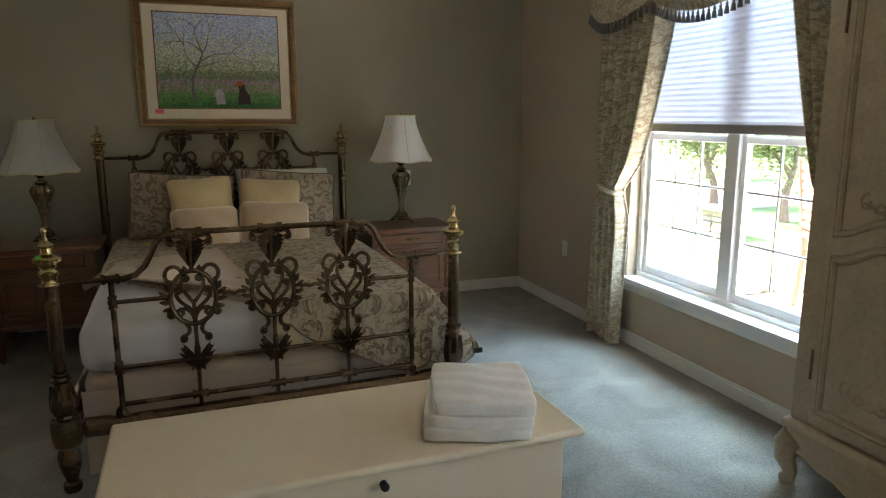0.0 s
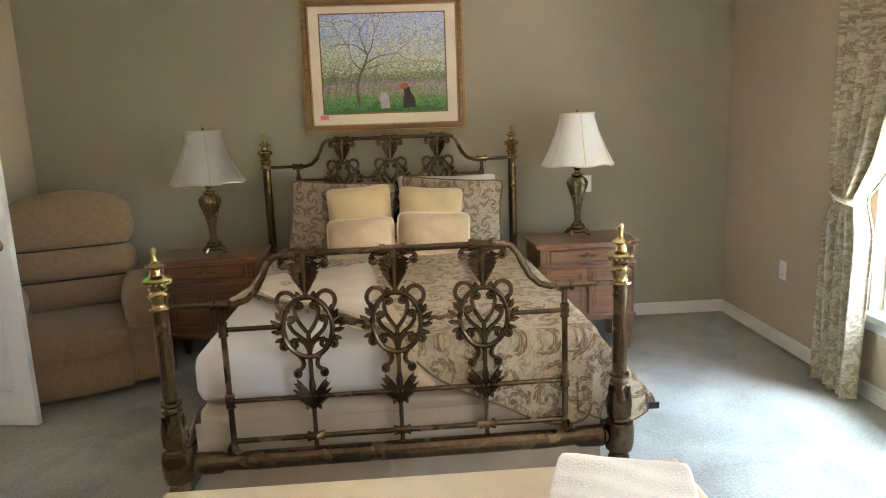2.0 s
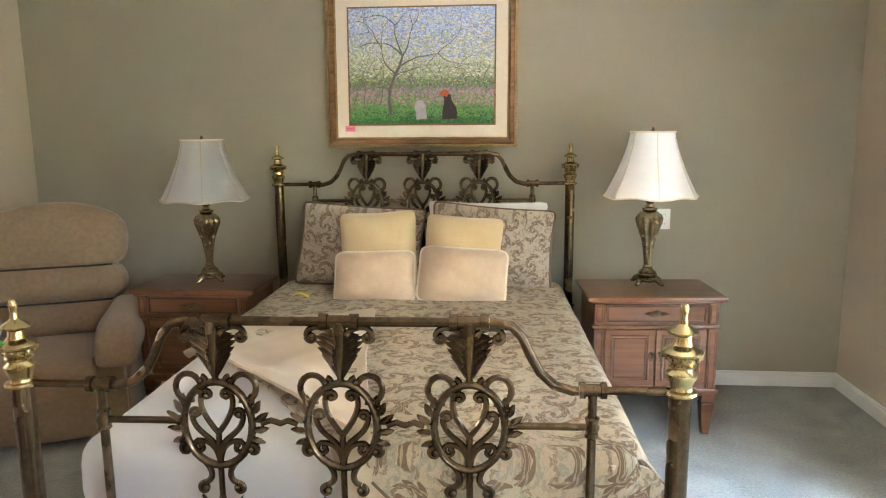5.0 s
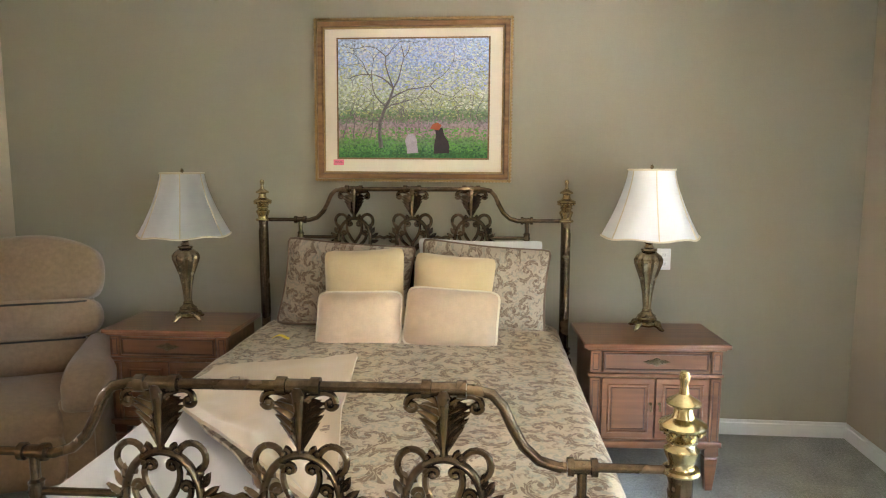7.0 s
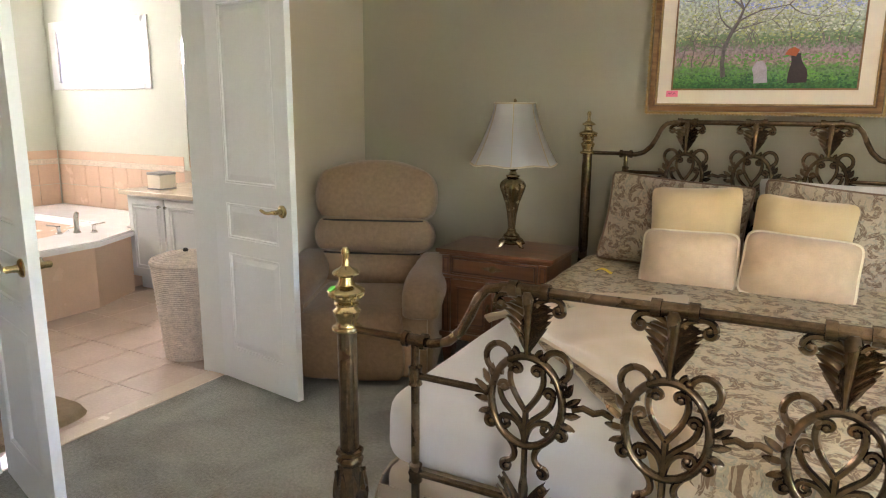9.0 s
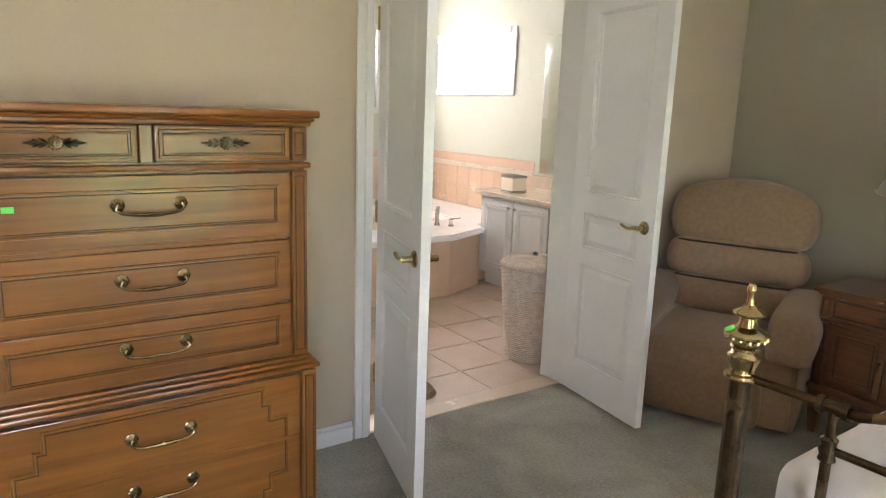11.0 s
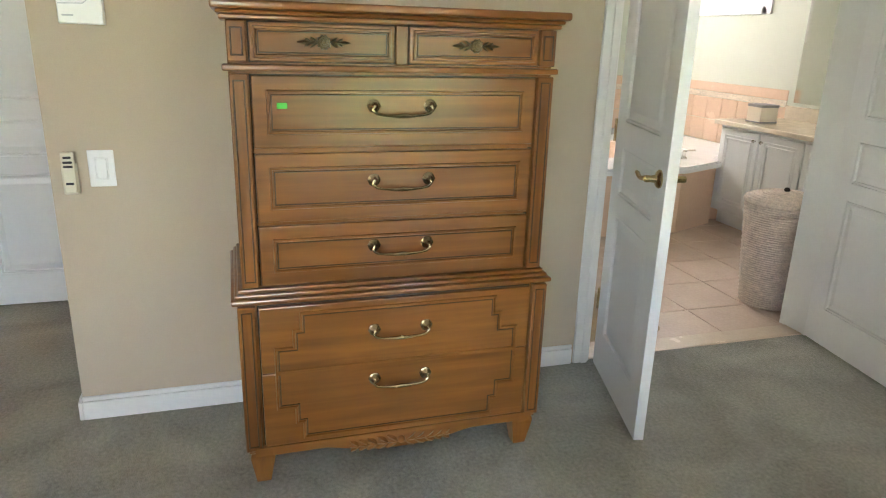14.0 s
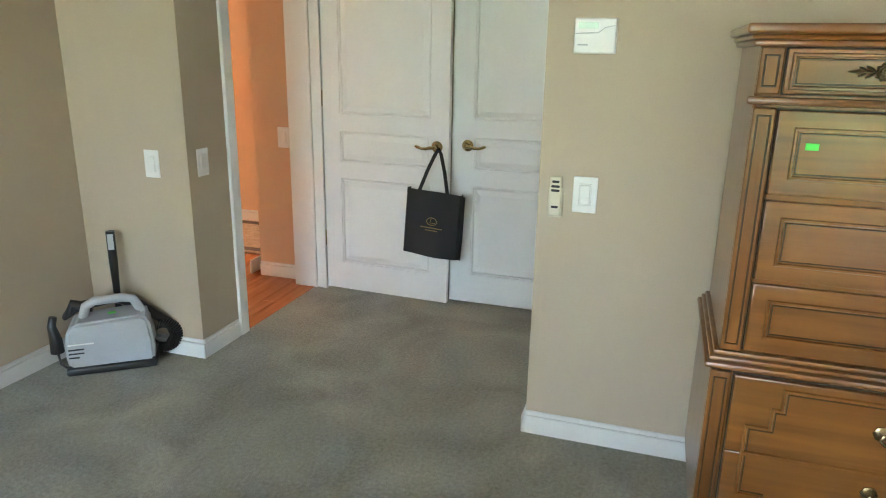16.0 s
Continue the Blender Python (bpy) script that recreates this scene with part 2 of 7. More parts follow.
def glass_material():
    m = bpy.data.materials.new("window_glass")
    m.use_nodes = True
    b = m.node_tree.nodes["Principled BSDF"]
    b.inputs["Base Color"].default_value = (0.97, 0.99, 0.98, 1)
    b.inputs["Transmission Weight"].default_value, b.inputs["Roughness"].default_value, b.inputs["IOR"].default_value = 1.0, 0.0, 1.1
    return m


M_sage = material("sage_wall_paint", (0.36, 0.325, 0.24), 0.75, vary=0.05, scale=1.2, fine=240, bump=0.12, depth=0.001, spec=0.25)
M_tan = material("tan_wall_paint", (0.50, 0.415, 0.305), 0.75, vary=0.05, scale=1.2, fine=240, bump=0.12, depth=0.001, spec=0.25)
M_bath = material("pale_green_wall_paint", (0.58, 0.60, 0.50), 0.7, vary=0.04, scale=1.2, fine=240, bump=0.1, depth=0.001, spec=0.25)
M_orange = material("orange_tan_wall_paint", (0.64, 0.43, 0.27), 0.7, vary=0.05, scale=1.2, fine=240, bump=0.1, depth=0.001, spec=0.25)
M_ceil = material("ceiling_paint", (0.78, 0.76, 0.70), 0.9, vary=0.03, scale=2, fine=180, bump=0.2, depth=0.002, spec=0.2)
M_trim = material("white_trim_paint", (0.74, 0.74, 0.71), 0.4, vary=0.03, scale=3, fine=90, bump=0.04, depth=0.001)
M_door = material("white_door_paint", (0.76, 0.76, 0.74), 0.38, vary=0.03, scale=3, fine=90, bump=0.05, depth=0.001)
M_carpet = carpet_material("grey_green_carpet", (0.165, 0.165, 0.135), (0.385, 0.38, 0.315))
M_brass = material("polished_brass", (0.50, 0.39, 0.20), 0.22, 1.0, vary=0.15, scale=14, fine=160, bump=0.03, depth=0.0006)
M_iron = material("antique_bronze_metal", (0.074, 0.048, 0.028), 0.26, 0.88, vary=0.2, scale=7, fine=60, bump=0.03, depth=0.001, wear=(0.20, 0.135, 0.076))
M_antique = material("antique_brass_lamp_metal", (0.26, 0.195, 0.11), 0.25, 0.95, vary=0.4, scale=22, fine=60, bump=0.05, depth=0.001, wear=(0.40, 0.31, 0.18))
M_pewter = material("dark_pull_metal", (0.07, 0.05, 0.03), 0.32, 0.9, vary=0.4, scale=40, fine=240, bump=0.12, depth=0.0006, wear=(0.26, 0.19, 0.10))
M_steel = material("brushed_nickel", (0.55, 0.53, 0.50), 0.25, 1.0, vary=0.08, scale=20, fine=200, bump=0.03, depth=0.0005)
M_maple = wood("honey_brown_wood", (0.135, 0.046, 0.007), (0.245, 0.094, 0.017), 0.28, "X", 1.0, 0.6)
M_maple_v = wood("honey_brown_wood_upright", (0.125, 0.043, 0.007), (0.232, 0.089, 0.016), 0.28, "Z", 1.0, 0.6)
M_groove = wood("dark_glazed_wood", (0.030, 0.011, 0.003), (0.065, 0.024, 0.007), 0.45, "X")
M_cherry = wood("cherry_brown_wood", (0.125, 0.048, 0.019), (0.225, 0.092, 0.039), 0.30, "X", 1.0, 0.4)
M_cherry_d = wood("dark_cherry_edge", (0.06, 0.022, 0.010), (0.11, 0.04, 0.018), 0.4, "X")
M_cream = material("cream_painted_wood", (0.66, 0.56, 0.39), 0.42, vary=0.04, scale=4, fine=70, bump=0.05, depth=0.001)
M_armoire = material("cream_antiqued_wood", (0.345, 0.275, 0.175), 0.55, vary=0.14, scale=7, fine=60, bump=0.12, depth=0.001, wear=(0.43, 0.35, 0.235))
M_glaze = material("brown_glaze", (0.26, 0.205, 0.135), 0.6, vary=0.3, scale=20, fine=90)
M_sheet = material("white_cotton_sheet", (0.57, 0.55, 0.52), 0.85, vary=0.03, scale=5, fine=320, bump=0.15, depth=0.001, sheen=0.2)
M_spring = material("cream_box_spring_cloth", (0.44, 0.36, 0.265), 0.85, vary=0.06, scale=6, fine=300, bump=0.15, depth=0.001, sheen=0.2)
M_gold = material("gold_velvet", (0.60, 0.44, 0.235), 0.75, vary=0.1, scale=9, fine=260, bump=0.25, depth=0.001, sheen=0.6, spec=0.2)
M_peach = material("peach_brocade", (0.56, 0.395, 0.25), 0.6, vary=0.12, scale=26, fine=240, bump=0.3, depth=0.0015, sheen=0.5, spec=0.3)
M_piping = material("cream_piping", (0.76, 0.66, 0.48), 0.7, vary=0.05, bump=0.1)
M_blanket = material("cream_quilt_lining", (0.52, 0.39, 0.235), 0.8, vary=0.05, scale=6, fine=280, bump=0.2, depth=0.001, sheen=0.35)
M_damask = damask("floral_damask", (0.47, 0.375, 0.245), (0.150, 0.088, 0.044), (0.325, 0.295, 0.210), 7.4, 0.55)
M_sham = damask("brown_floral_damask", (0.40, 0.315, 0.225), (0.135, 0.080, 0.046), (0.29, 0.25, 0.19), 9.5, 0.55)
M_drape = damask("curtain_damask", (0.50, 0.44, 0.32), (0.26, 0.20, 0.125), (0.34, 0.31, 0.22), 10.0, 0.6, 1.0)
M_recliner = material("brown_tweed_upholstery", (0.27, 0.180, 0.108), 0.9, vary=0.22, scale=40, fine=420, bump=0.5, depth=0.002, sheen=0.3, spec=0.2)
# near-black; also the painted shade round the dresser drawers
M_dark = material("matt_near_black", (0.03, 0.025, 0.02), 0.9, bump=0)
M_shade = thin_cloth("cream_lamp_shade_silk", (0.86, 0.85, 0.84), 0.42)
M_blind = thin_cloth("white_cellular_blind", (0.66, 0.66, 0.73), 0.07)
M_blind_rail = material("grey_blind_rail", (0.30, 0.28, 0.27), 0.6, vary=0.05)
M_towel = material("white_waffle_towel", (0.80, 0.77, 0.70), 0.95, vary=0.06, scale=12, fine=190, bump=0.8, depth=0.004, sheen=0.4, spec=0.15)
M_tile = material("beige_floor_tile", (0.62, 0.48, 0.385), 0.22, vary=0.10, scale=5, fine=60, bump=0.03, depth=0.001)
M_grout = material("pale_grout", (0.58, 0.48, 0.39), 0.8, vary=0.06)
M_walltile = material("peach_wall_tile", (0.70, 0.50, 0.36), 0.25, vary=0.05, scale=5, fine=60, bump=0.03, depth=0.001)
M_border = material("mosaic_border_tile", (0.66, 0.56, 0.44), 0.35, vary=0.3, scale=60, fine=120, bump=0.2, depth=0.002)
M_tub = material("white_acrylic", (0.84, 0.84, 0.82), 0.15, vary=0.01, bump=0)
M_counter = material("beige_cultured_marble", (0.62, 0.53, 0.40), 0.18, vary=0.1, scale=12, fine=60, bump=0.02)
M_wicker = material("whitewashed_wicker", (0.62, 0.52, 0.43), 0.8, vary=0.25, scale=30, fine=120, bump=0.4, depth=0.003)
M_rug = material("tan_bath_rug", (0.36, 0.27, 0.17), 1.0, vary=0.2, scale=30, fine=260, bump=1.0, depth=0.01, spec=0.1)
M_hallwood = wood("red_oak_floor", (0.30, 0.085, 0.025), (0.48, 0.17, 0.06), 0.2, "X", 0.7, 0.5)
M_plastic = material("white_plastic", (0.80, 0.80, 0.77), 0.35, vary=0.02, bump=0)
M_ivory = material("ivory_plastic", (0.68, 0.62, 0.47), 0.4, vary=0.03, bump=0)
M_screen = material("green_lcd", (0.45, 0.62, 0.48), 0.2, vary=0.05, bump=0)
M_greyplastic = material("grey_plastic", (0.42, 0.44, 0.46), 0.35, vary=0.04, scale=10, bump=0.05, depth=0.001)
M_black = material("black_plastic", (0.012, 0.012, 0.013), 0.4, vary=0.2, bump=0.05, depth=0.001)
M_bag = material("black_woven_bag_cloth", (0.014, 0.014, 0.015), 0.75, vary=0.2, scale=20, fine=400, bump=0.3, depth=0.001)
M_foil = material("gold_foil_print", (0.42, 0.30, 0.12), 0.35, 0.7, vary=0.1, bump=0)
M_pink = material("pink_paper_tag", (0.90, 0.22, 0.33), 0.7, vary=0.03, bump=0)
M_green = material("green_paper_tag", (0.14, 0.75, 0.10), 0.6, vary=0.03, bump=0)
M_yellow = material("yellow_paper_tag", (0.80, 0.62, 0.05), 0.6, vary=0.05, bump=0)
M_ink = material("dark_ink", (0.10, 0.03, 0.03), 0.7, bump=0)
M_frame = wood("gilt_brown_frame", (0.16, 0.075, 0.028), (0.34, 0.18, 0.07), 0.4, "X", 1.4, 0.2)
M_bead = material("gilt_beading", (0.40, 0.26, 0.11), 0.35, 0.55, vary=0.3, scale=50, bump=0.1)
M_mat = material("cream_mat_board", (0.82, 0.72, 0.58), 0.9, vary=0.02, bump=0.05)
M_mirror = material("mirror_silver", (0.92, 0.93, 0.92), 0.02, 1.0, vary=0.0, bump=0)
M_glass = glass_material()
M_grass = material("lawn_green", (0.13, 0.20, 0.06), 0.95, vary=0.35, scale=4, fine=60, bump=0.6, depth=0.03)
M_patio = material("pink_grey_paving", (0.40, 0.34, 0.30), 0.85, vary=0.15, scale=3, fine=40, bump=0.3, depth=0.004)
M_stone = material("garden_stone", (0.34, 0.27, 0.21), 0.85, vary=0.3, scale=6, fine=40, bump=0.5, depth=0.01)
M_leaf = material("tree_leaves", (0.105, 0.140, 0.03), 0.6, vary=0.5, scale=3, fine=20, bump=0)
M_bark = material("tree_bark", (0.14, 0.10, 0.07), 0.9, vary=0.3, scale=8, fine=50, bump=0.6, depth=0.01)
M_redwood = wood("red_patio_wood", (0.30, 0.10, 0.06), (0.44, 0.17, 0.10), 0.6, "Z")

# ---- helpers for shapes ----
def obj(name, bm, mat, parent=None, label="", smooth=True):
    me = bpy.data.meshes.new(name)
    bm.normal_update()
    bm.to_mesh(me)
    bm.free()
    me.materials.append(mat)
    if smooth:
        me.shade_smooth()
        me.set_sharp_from_angle(angle=radians(38))
        # broad plane faces of bevelled boards stay flat
        if len(me.polygons) < 800:
            for f in me.polygons:
                if max(abs(c_) for c_ in f.normal) > 0.99999 and f.area > 0.0004:
                    ring = [me.vertices[k].co for k in f.vertices]
                    if min((p - q).length for p, q in zip(ring, ring[1:] + ring[:1])) > 0.018:
                        f.use_smooth = False
    ob = new(name, me)
    if parent is not None:
        ob.parent = parent
    if label:
        ob["label"] = label
    return ob


def part(name, bm, mat, parent, label="", smooth=True):
    return obj(name, bm, mat, parent, label, smooth)


def thing(name, place, label, category, group=""):
    """An Empty at the base of a thing, which its parts hang from."""
    return tagged(new(name), label, category, group) if place is None else _placed(tagged(new(name), label, category, group), place)


def _placed(ob, place):
    ob.matrix_basis = place if isinstance(place, Matrix) else Matrix.Translation(place)
    return ob


def BM():
    return bmesh.new()


def box(bm, x0, y0, z0, x1, y1, z1, bevel=0.0, seg=1, m=None):
    r = bmesh.ops.create_cube(bm, size=1.0)
    vs = r["verts"]
    for v in vs:
        v.co = Vector((x0 + (v.co.x + 0.5) * (x1 - x0), y0 + (v.co.y + 0.5) * (y1 - y0), z0 + (v.co.z + 0.5) * (z1 - z0)))
    if m is not None:
        bmesh.ops.transform(bm, matrix=m, verts=vs)
    if bevel:
        es = list({e for v in vs for e in v.link_edges})
        bmesh.ops.bevel(bm, geom=es, offset=bevel, segments=seg, affect="EDGES", profile=0.5)
    return bm


def lathe(bm, profile, cx=0, cy=0, seg=20, lobes=0, lobe=0.0, square=False):
    """Turns (radius, z) pairs round an upright axis; lobes flute it."""
    rings = []
    for r, z in profile:
        ring = []
        for i in range(seg):
            a = 2 * math.pi * i / seg
            rr = max(r, 0.0006) * (1 + (lobe * math.cos(lobes * a) if lobes else 0))
            ring.append(bm.verts.new((cx + rr * math.cos(a), cy + rr * math.sin(a), z)))
        rings.append(ring)
    for a, b in zip(rings, rings[1:]):
        for i in range(seg):
            bm.faces.new((a[i], a[(i + 1) % seg], b[(i + 1) % seg], b[i]))
    bm.faces.new(list(reversed(rings[0])))
    bm.faces.new(rings[-1])
    return bm


def tube(bm, pts, r, seg=8, closed=False, taper=None):
    """A round bar along points; taper: a radius for each point."""
    pts = [Vector(p) for p in pts]
    n = len(pts)
    rings = []
    ref = None
    for i, p in enumerate(pts):
        a = pts[(i - 1) % n] if (closed or i > 0) else p
        b = pts[(i + 1) % n] if (closed or i < n - 1) else p
        d = (b - a).normalized()
        if ref is None:
            ref = Vector((0, 1, 0)) if abs(d.y) < 0.9 else Vector((0, 0, 1))
        u = d.cross(ref).normalized()
        w = u.cross(d).normalized()
        ref = w
        rad = taper[i] if taper else r
        rings.append([bm.verts.new(p + (u * math.cos(t) + w * math.sin(t)) * rad) for t in (2 * math.pi * k / seg for k in range(seg))])
    pairs = list(zip(rings, rings[1:])) + ([(rings[-1], rings[0])] if closed else [])
    for a, b in pairs:
        for k in range(seg):
            bm.faces.new((a[k], a[(k + 1) % seg], b[(k + 1) % seg], b[k]))
    if not closed:
        bm.faces.new(list(reversed(rings[0])))
        bm.faces.new(rings[-1])
    return bm


def arc(cx, cz, r, a0, a1, n=10, y=0.0, rz=None):
    rz = r if rz is None else rz
    return [(cx + r * math.cos(radians(a0 + (a1 - a0) * i / n)), y, cz + rz * math.sin(radians(a0 + (a1 - a0) * i / n))) for i in range(n + 1)]


def bez(p0, p1, p2, p3, n=10):
    out = []
    for i in range(n + 1):
        t = i / n
        k = ((1 - t) ** 3, 3 * t * (1 - t) ** 2, 3 * t * t * (1 - t), t ** 3)
        out.append(tuple(sum(c * p[j] for c, p in zip(k, (p0, p1, p2, p3))) for j in range(3)))
    return out


def sweep_rect(bm, pts, w, h):
    """A moulding: a small rectangle swept along closed points in a plane y = const; w in plane, h along y."""
    n = len(pts)
    rings = []
    for i in range(n):
        p, a, b = Vector(pts[i]), Vector(pts[i - 1]), Vector(pts[(i + 1) % n])
        d1, d2 = (p - a).normalized(), (b - p).normalized()
        n1, n2 = Vector((-d1.z, 0, d1.x)), Vector((-d2.z, 0, d2.x))
        mit = (n1 + n2)
        mit = mit.normalized() / max(0.3, mit.normalized().dot(n1))
        rings.append([bm.verts.new(p + mit * (w / 2) + Vector((0, 0, 0))), bm.verts.new(p + mit * (w / 4) + Vector((0, -h, 0))),
                      bm.verts.new(p - mit * (w / 4) + Vector((0, -h, 0))), bm.verts.new(p - mit * (w / 2))])
    for i in range(n):
        a, b = rings[i], rings[(i + 1) % n]
        for k in range(3):
            bm.faces.new((a[k], b[k], b[k + 1], a[k + 1]))
    return bm


def rect(x0, z0, x1, z1, y=0.0):
    return [(x0, y, z0), (x1, y, z0), (x1, y, z1), (x0, y, z1)]


def extrude_outline(bm, pts, y0, y1):
    """A flat shape in x, z given thickness along y."""
    f = [bm.verts.new((x, y0, z)) for x, z in pts]
    b = [bm.verts.new((x, y1, z)) for x, z in pts]
    bm.faces.new(f)
    bm.faces.new(list(reversed(b)))
    for i in range(len(pts)):
        j = (i + 1) % len(pts)
        bm.faces.new((f[j], f[i], b[i], b[j]))
    bmesh.ops.recalc_face_normals(bm, faces=bm.faces[:])
    return bm


def sheet(bm, nx, ny, fn, thick=0.0):
    """A surface from fn(u, v), with an underside when thick."""
    g = [[bm.verts.new(fn(i / nx, j / ny)) for j in range(ny + 1)] for i in range(nx + 1)]
    fs = [bm.faces.new((g[i][j], g[i + 1][j], g[i + 1][j + 1], g[i][j + 1])) for i in range(nx) for j in range(ny)]
    if thick:
        bmesh.ops.recalc_face_normals(bm, faces=fs)
        bmesh.ops.solidify(bm, geom=fs, thickness=thick)
    return bm


def cushion(bm, w, h, d, pinch=0.16, n=16, seed=0, k=7):
    """A stuffed pillow lying in x, z with its plump along y."""
    rnd = random.Random(seed)
    ph = [rnd.uniform(0, 6.28) for _ in range(6)]
    for side in (-1, 1):
        g = []
        for i in range(n + 1):
            row = []
            for j in range(n + 1):
                u, v = i / n * 2 - 1, j / n * 2 - 1
                edge = (1 - abs(u) ** 2.6) * (1 - abs(v) ** 2.6)
                bulge = max(0.0, edge) ** 0.55
                sx = 1 - pinch * (1 - abs(u)) ** 0 * (1 - v * v) * 0.35 * abs(u)
                sz = 1 - pinch * (1 - u * u) * 0.35 * abs(v)
                wr = 0.012 * math.sin(5 * u + ph[0]) * math.sin(4 * v + ph[1]) + 0.006 * math.sin(13 * u + ph[2] + 6 * v) * (1 - bulge)
                rc = max(abs(u), abs(v)) / max(1e-6, (abs(u) ** k + abs(v) ** k) ** (1 / k))
                sx, sz = sx * rc, sz * rc
                row.append(bm.verts.new((u * w / 2 * sx, side * (d / 2 * bulge + (wr * bulge if bulge > 0 else 0)), v * h / 2 * sz)))
            g.append(row)
        for i in range(n):
            for j in range(n):
                q = (g[i][j], g[i + 1][j], g[i + 1][j + 1], g[i][j + 1])
                bm.faces.new(q if side < 0 else tuple(reversed(q)))
    bmesh.ops.remove_doubles(bm, verts=bm.verts[:], dist=0.0005)
    return bm


def cushion_edge(w, h, pinch=0.16, n=16, corner=7):
    out = []
    for k in range(4 * n):
        s, i = divmod(k, n)
        a = i / n * 2 - 1
        u, v = ((a, -1), (1, a), (-a, 1), (-1, -a))[s]
        rc = 1 / (abs(u) ** corner + abs(v) ** corner) ** (1 / corner)
        out.append((u * w / 2 * rc * (1 - pinch * (1 - v * v) * 0.35 * abs(u)), 0, v * h / 2 * rc * (1 - pinch * (1 - u * u) * 0.35 * abs(v))))
    return out

# ---- the setting ----
X0, X1, Y0, Y1, H = -2.605, 2.30, -2.30, 4.415, 2.75
AX, AY0, AY1 = -3.80, -1.695, -0.175          # alcove before the closet
BX0, BX1, BY0, BY1 = -6.50, -2.77, 0.60, 4.65  # bathroom
DY0, DY1 = 1.850, 3.075                     # bathroom doorway
DH = 2.06


def structure(name, bm, mat, label, smooth=False):
    return tagged(obj(name, bm, mat, None, "", smooth), label, name.split("_")[0] if "_" in name else name, kind="structure")


def wall(name, axis, p0, p1, a0, a1, mat, label, openings=(), top=H):
    """A wall of thickness p0..p1 across axis, from a0 to a1, with openings (a0, a1, z0, z1) cut through."""
    bm = BM()

    def piece(b0, b1, z0, z1):
        if b1 - b0 > 0.001 and z1 - z0 > 0.001:
            if axis == "x":
                box(bm, p0, b0, z0, p1, b1, z1)
            else:
                box(bm, b0, p0, z0, b1, p1, z1)
    at = a0
    for o0, o1, z0, z1 in sorted(openings):
        piece(at, o0, 0, top)
        piece(o0, o1, 0, z0)
        piece(o0, o1, z1, top)
        at = o1
    piece(at, a1, 0, top)
    return structure(name, bm, mat, label)


WIN = (1.17, 2.78, 0.45, 2.30)
# second opening, never in view, assumed as a source of fill
WIN2 = (-1.75, -0.35, 0.55, 2.15)
wall("wall_north", "y", Y1, Y1 + 0.12, X0, X1 + 0.16, M_sage, "sage green painted bedroom wall behind the bed")
wall("wall_east", "x", X1, X1 + 0.16, Y0, Y1, M_tan, "tan painted bedroom wall with the windows", (WIN, WIN2))
wall("wall_south", "y", Y0 - 0.12, Y0, -2.727, X1 + 0.16, M_tan, "tan painted bedroom wall")
wall("wall_west", "x", X0 - 0.06, X0, AY1 + 0.06, Y1, M_tan, "tan painted wall behind the dresser", ((DY0, DY1, 0, DH),))
wall("wall_alcove_north", "y", AY1, AY1 + 0.06, -4.9, X0, M_tan, "tan painted wall end beside the closet alcove")
wall("wall_closet", "x", AX - 0.12, AX, AY0, AY1, M_tan, "tan painted wall round the closet doors", ((-1.615, -0.175, 0, DH),))
wall("wall_entry", "y", AY0 - 0.12, AY0, -3.065, -2.727, M_tan, "narrow tan painted wall beside the hall doorway")
wall("wall_entry_head", "y", AY0 - 0.12, AY0, AX - 0.12, -3.065, M_tan, "tan wall over the hall doorway", ((-3.80, -3.065, 0, DH),))
wall("wall_return", "x", -2.847, -2.727, Y0 - 0.12, AY0 - 0.12, M_tan, "tan painted return wall in the corner")
wall("wall_bath_north", "y", BY1, BY1 + 0.14, BX0 - 0.14, BX1, M_bath, "pale green bathroom wall with a high window", ((-6.37, -5.07, 1.66, 2.18),))
wall("wall_bath_west", "x", BX0 - 0.14, BX0, BY0, BY1, M_bath, "pale green bathroom wall above the tub", ((2.90, 4.05, 1.45, 2.25),))
wall("wall_bath_south", "y", BY0 - 0.12, BY0, BX0 - 0.14, BX1, M_bath, "pale green bathroom wall")
wall("wall_bath_east", "x", BX1, X0 - 0.06, BY0 - 0.12, BY1 + 0.14, M_bath, "pale green bathroom wall beside the doorway", ((DY0, DY1, 0, DH),))
wall("wall_hall_west", "x", -3.99, -3.87, -2.12, AY0 - 0.12, M_orange, "orange tan painted hall wall")
wall("wall_hall_return", "y", -2.18, -2.12, -5.05, -3.99, M_orange, "orange tan painted hall wall turning away")
wall("wall_hall_far", "x", -5.17, -5.05, -3.20, -2.12, M_orange, "orange tan wall at the far end of the hall")
wall("wall_hall_room", "x", -7.1, -7.0, -5.0, -3.20, M_orange, "far wall of the next room", ((-3.8, -3.25, 0.9, 2.1),))
wall("wall_hall_room_north", "y", -3.20, -3.12, -7.0, -5.17, M_orange, "wall of the next room")
wall("wall_hall_east", "x", -2.847, -2.727, -5.0, Y0 - 0.12, M_orange, "orange tan hall wall")
wall("wall_hall_south", "y", -5.12, -5.0, -7.1, -2.727, M_orange, "orange tan hall wall")
wall("wall_closet_back", "x", -4.9, -4.8, -1.62, AY1, M_tan, "closet wall behind the doors")
wall("wall_hall_inner", "y", AY0 - 0.12, AY0 - 0.005, -5.05, AX - 0.12, M_orange, "hall wall behind the closet")

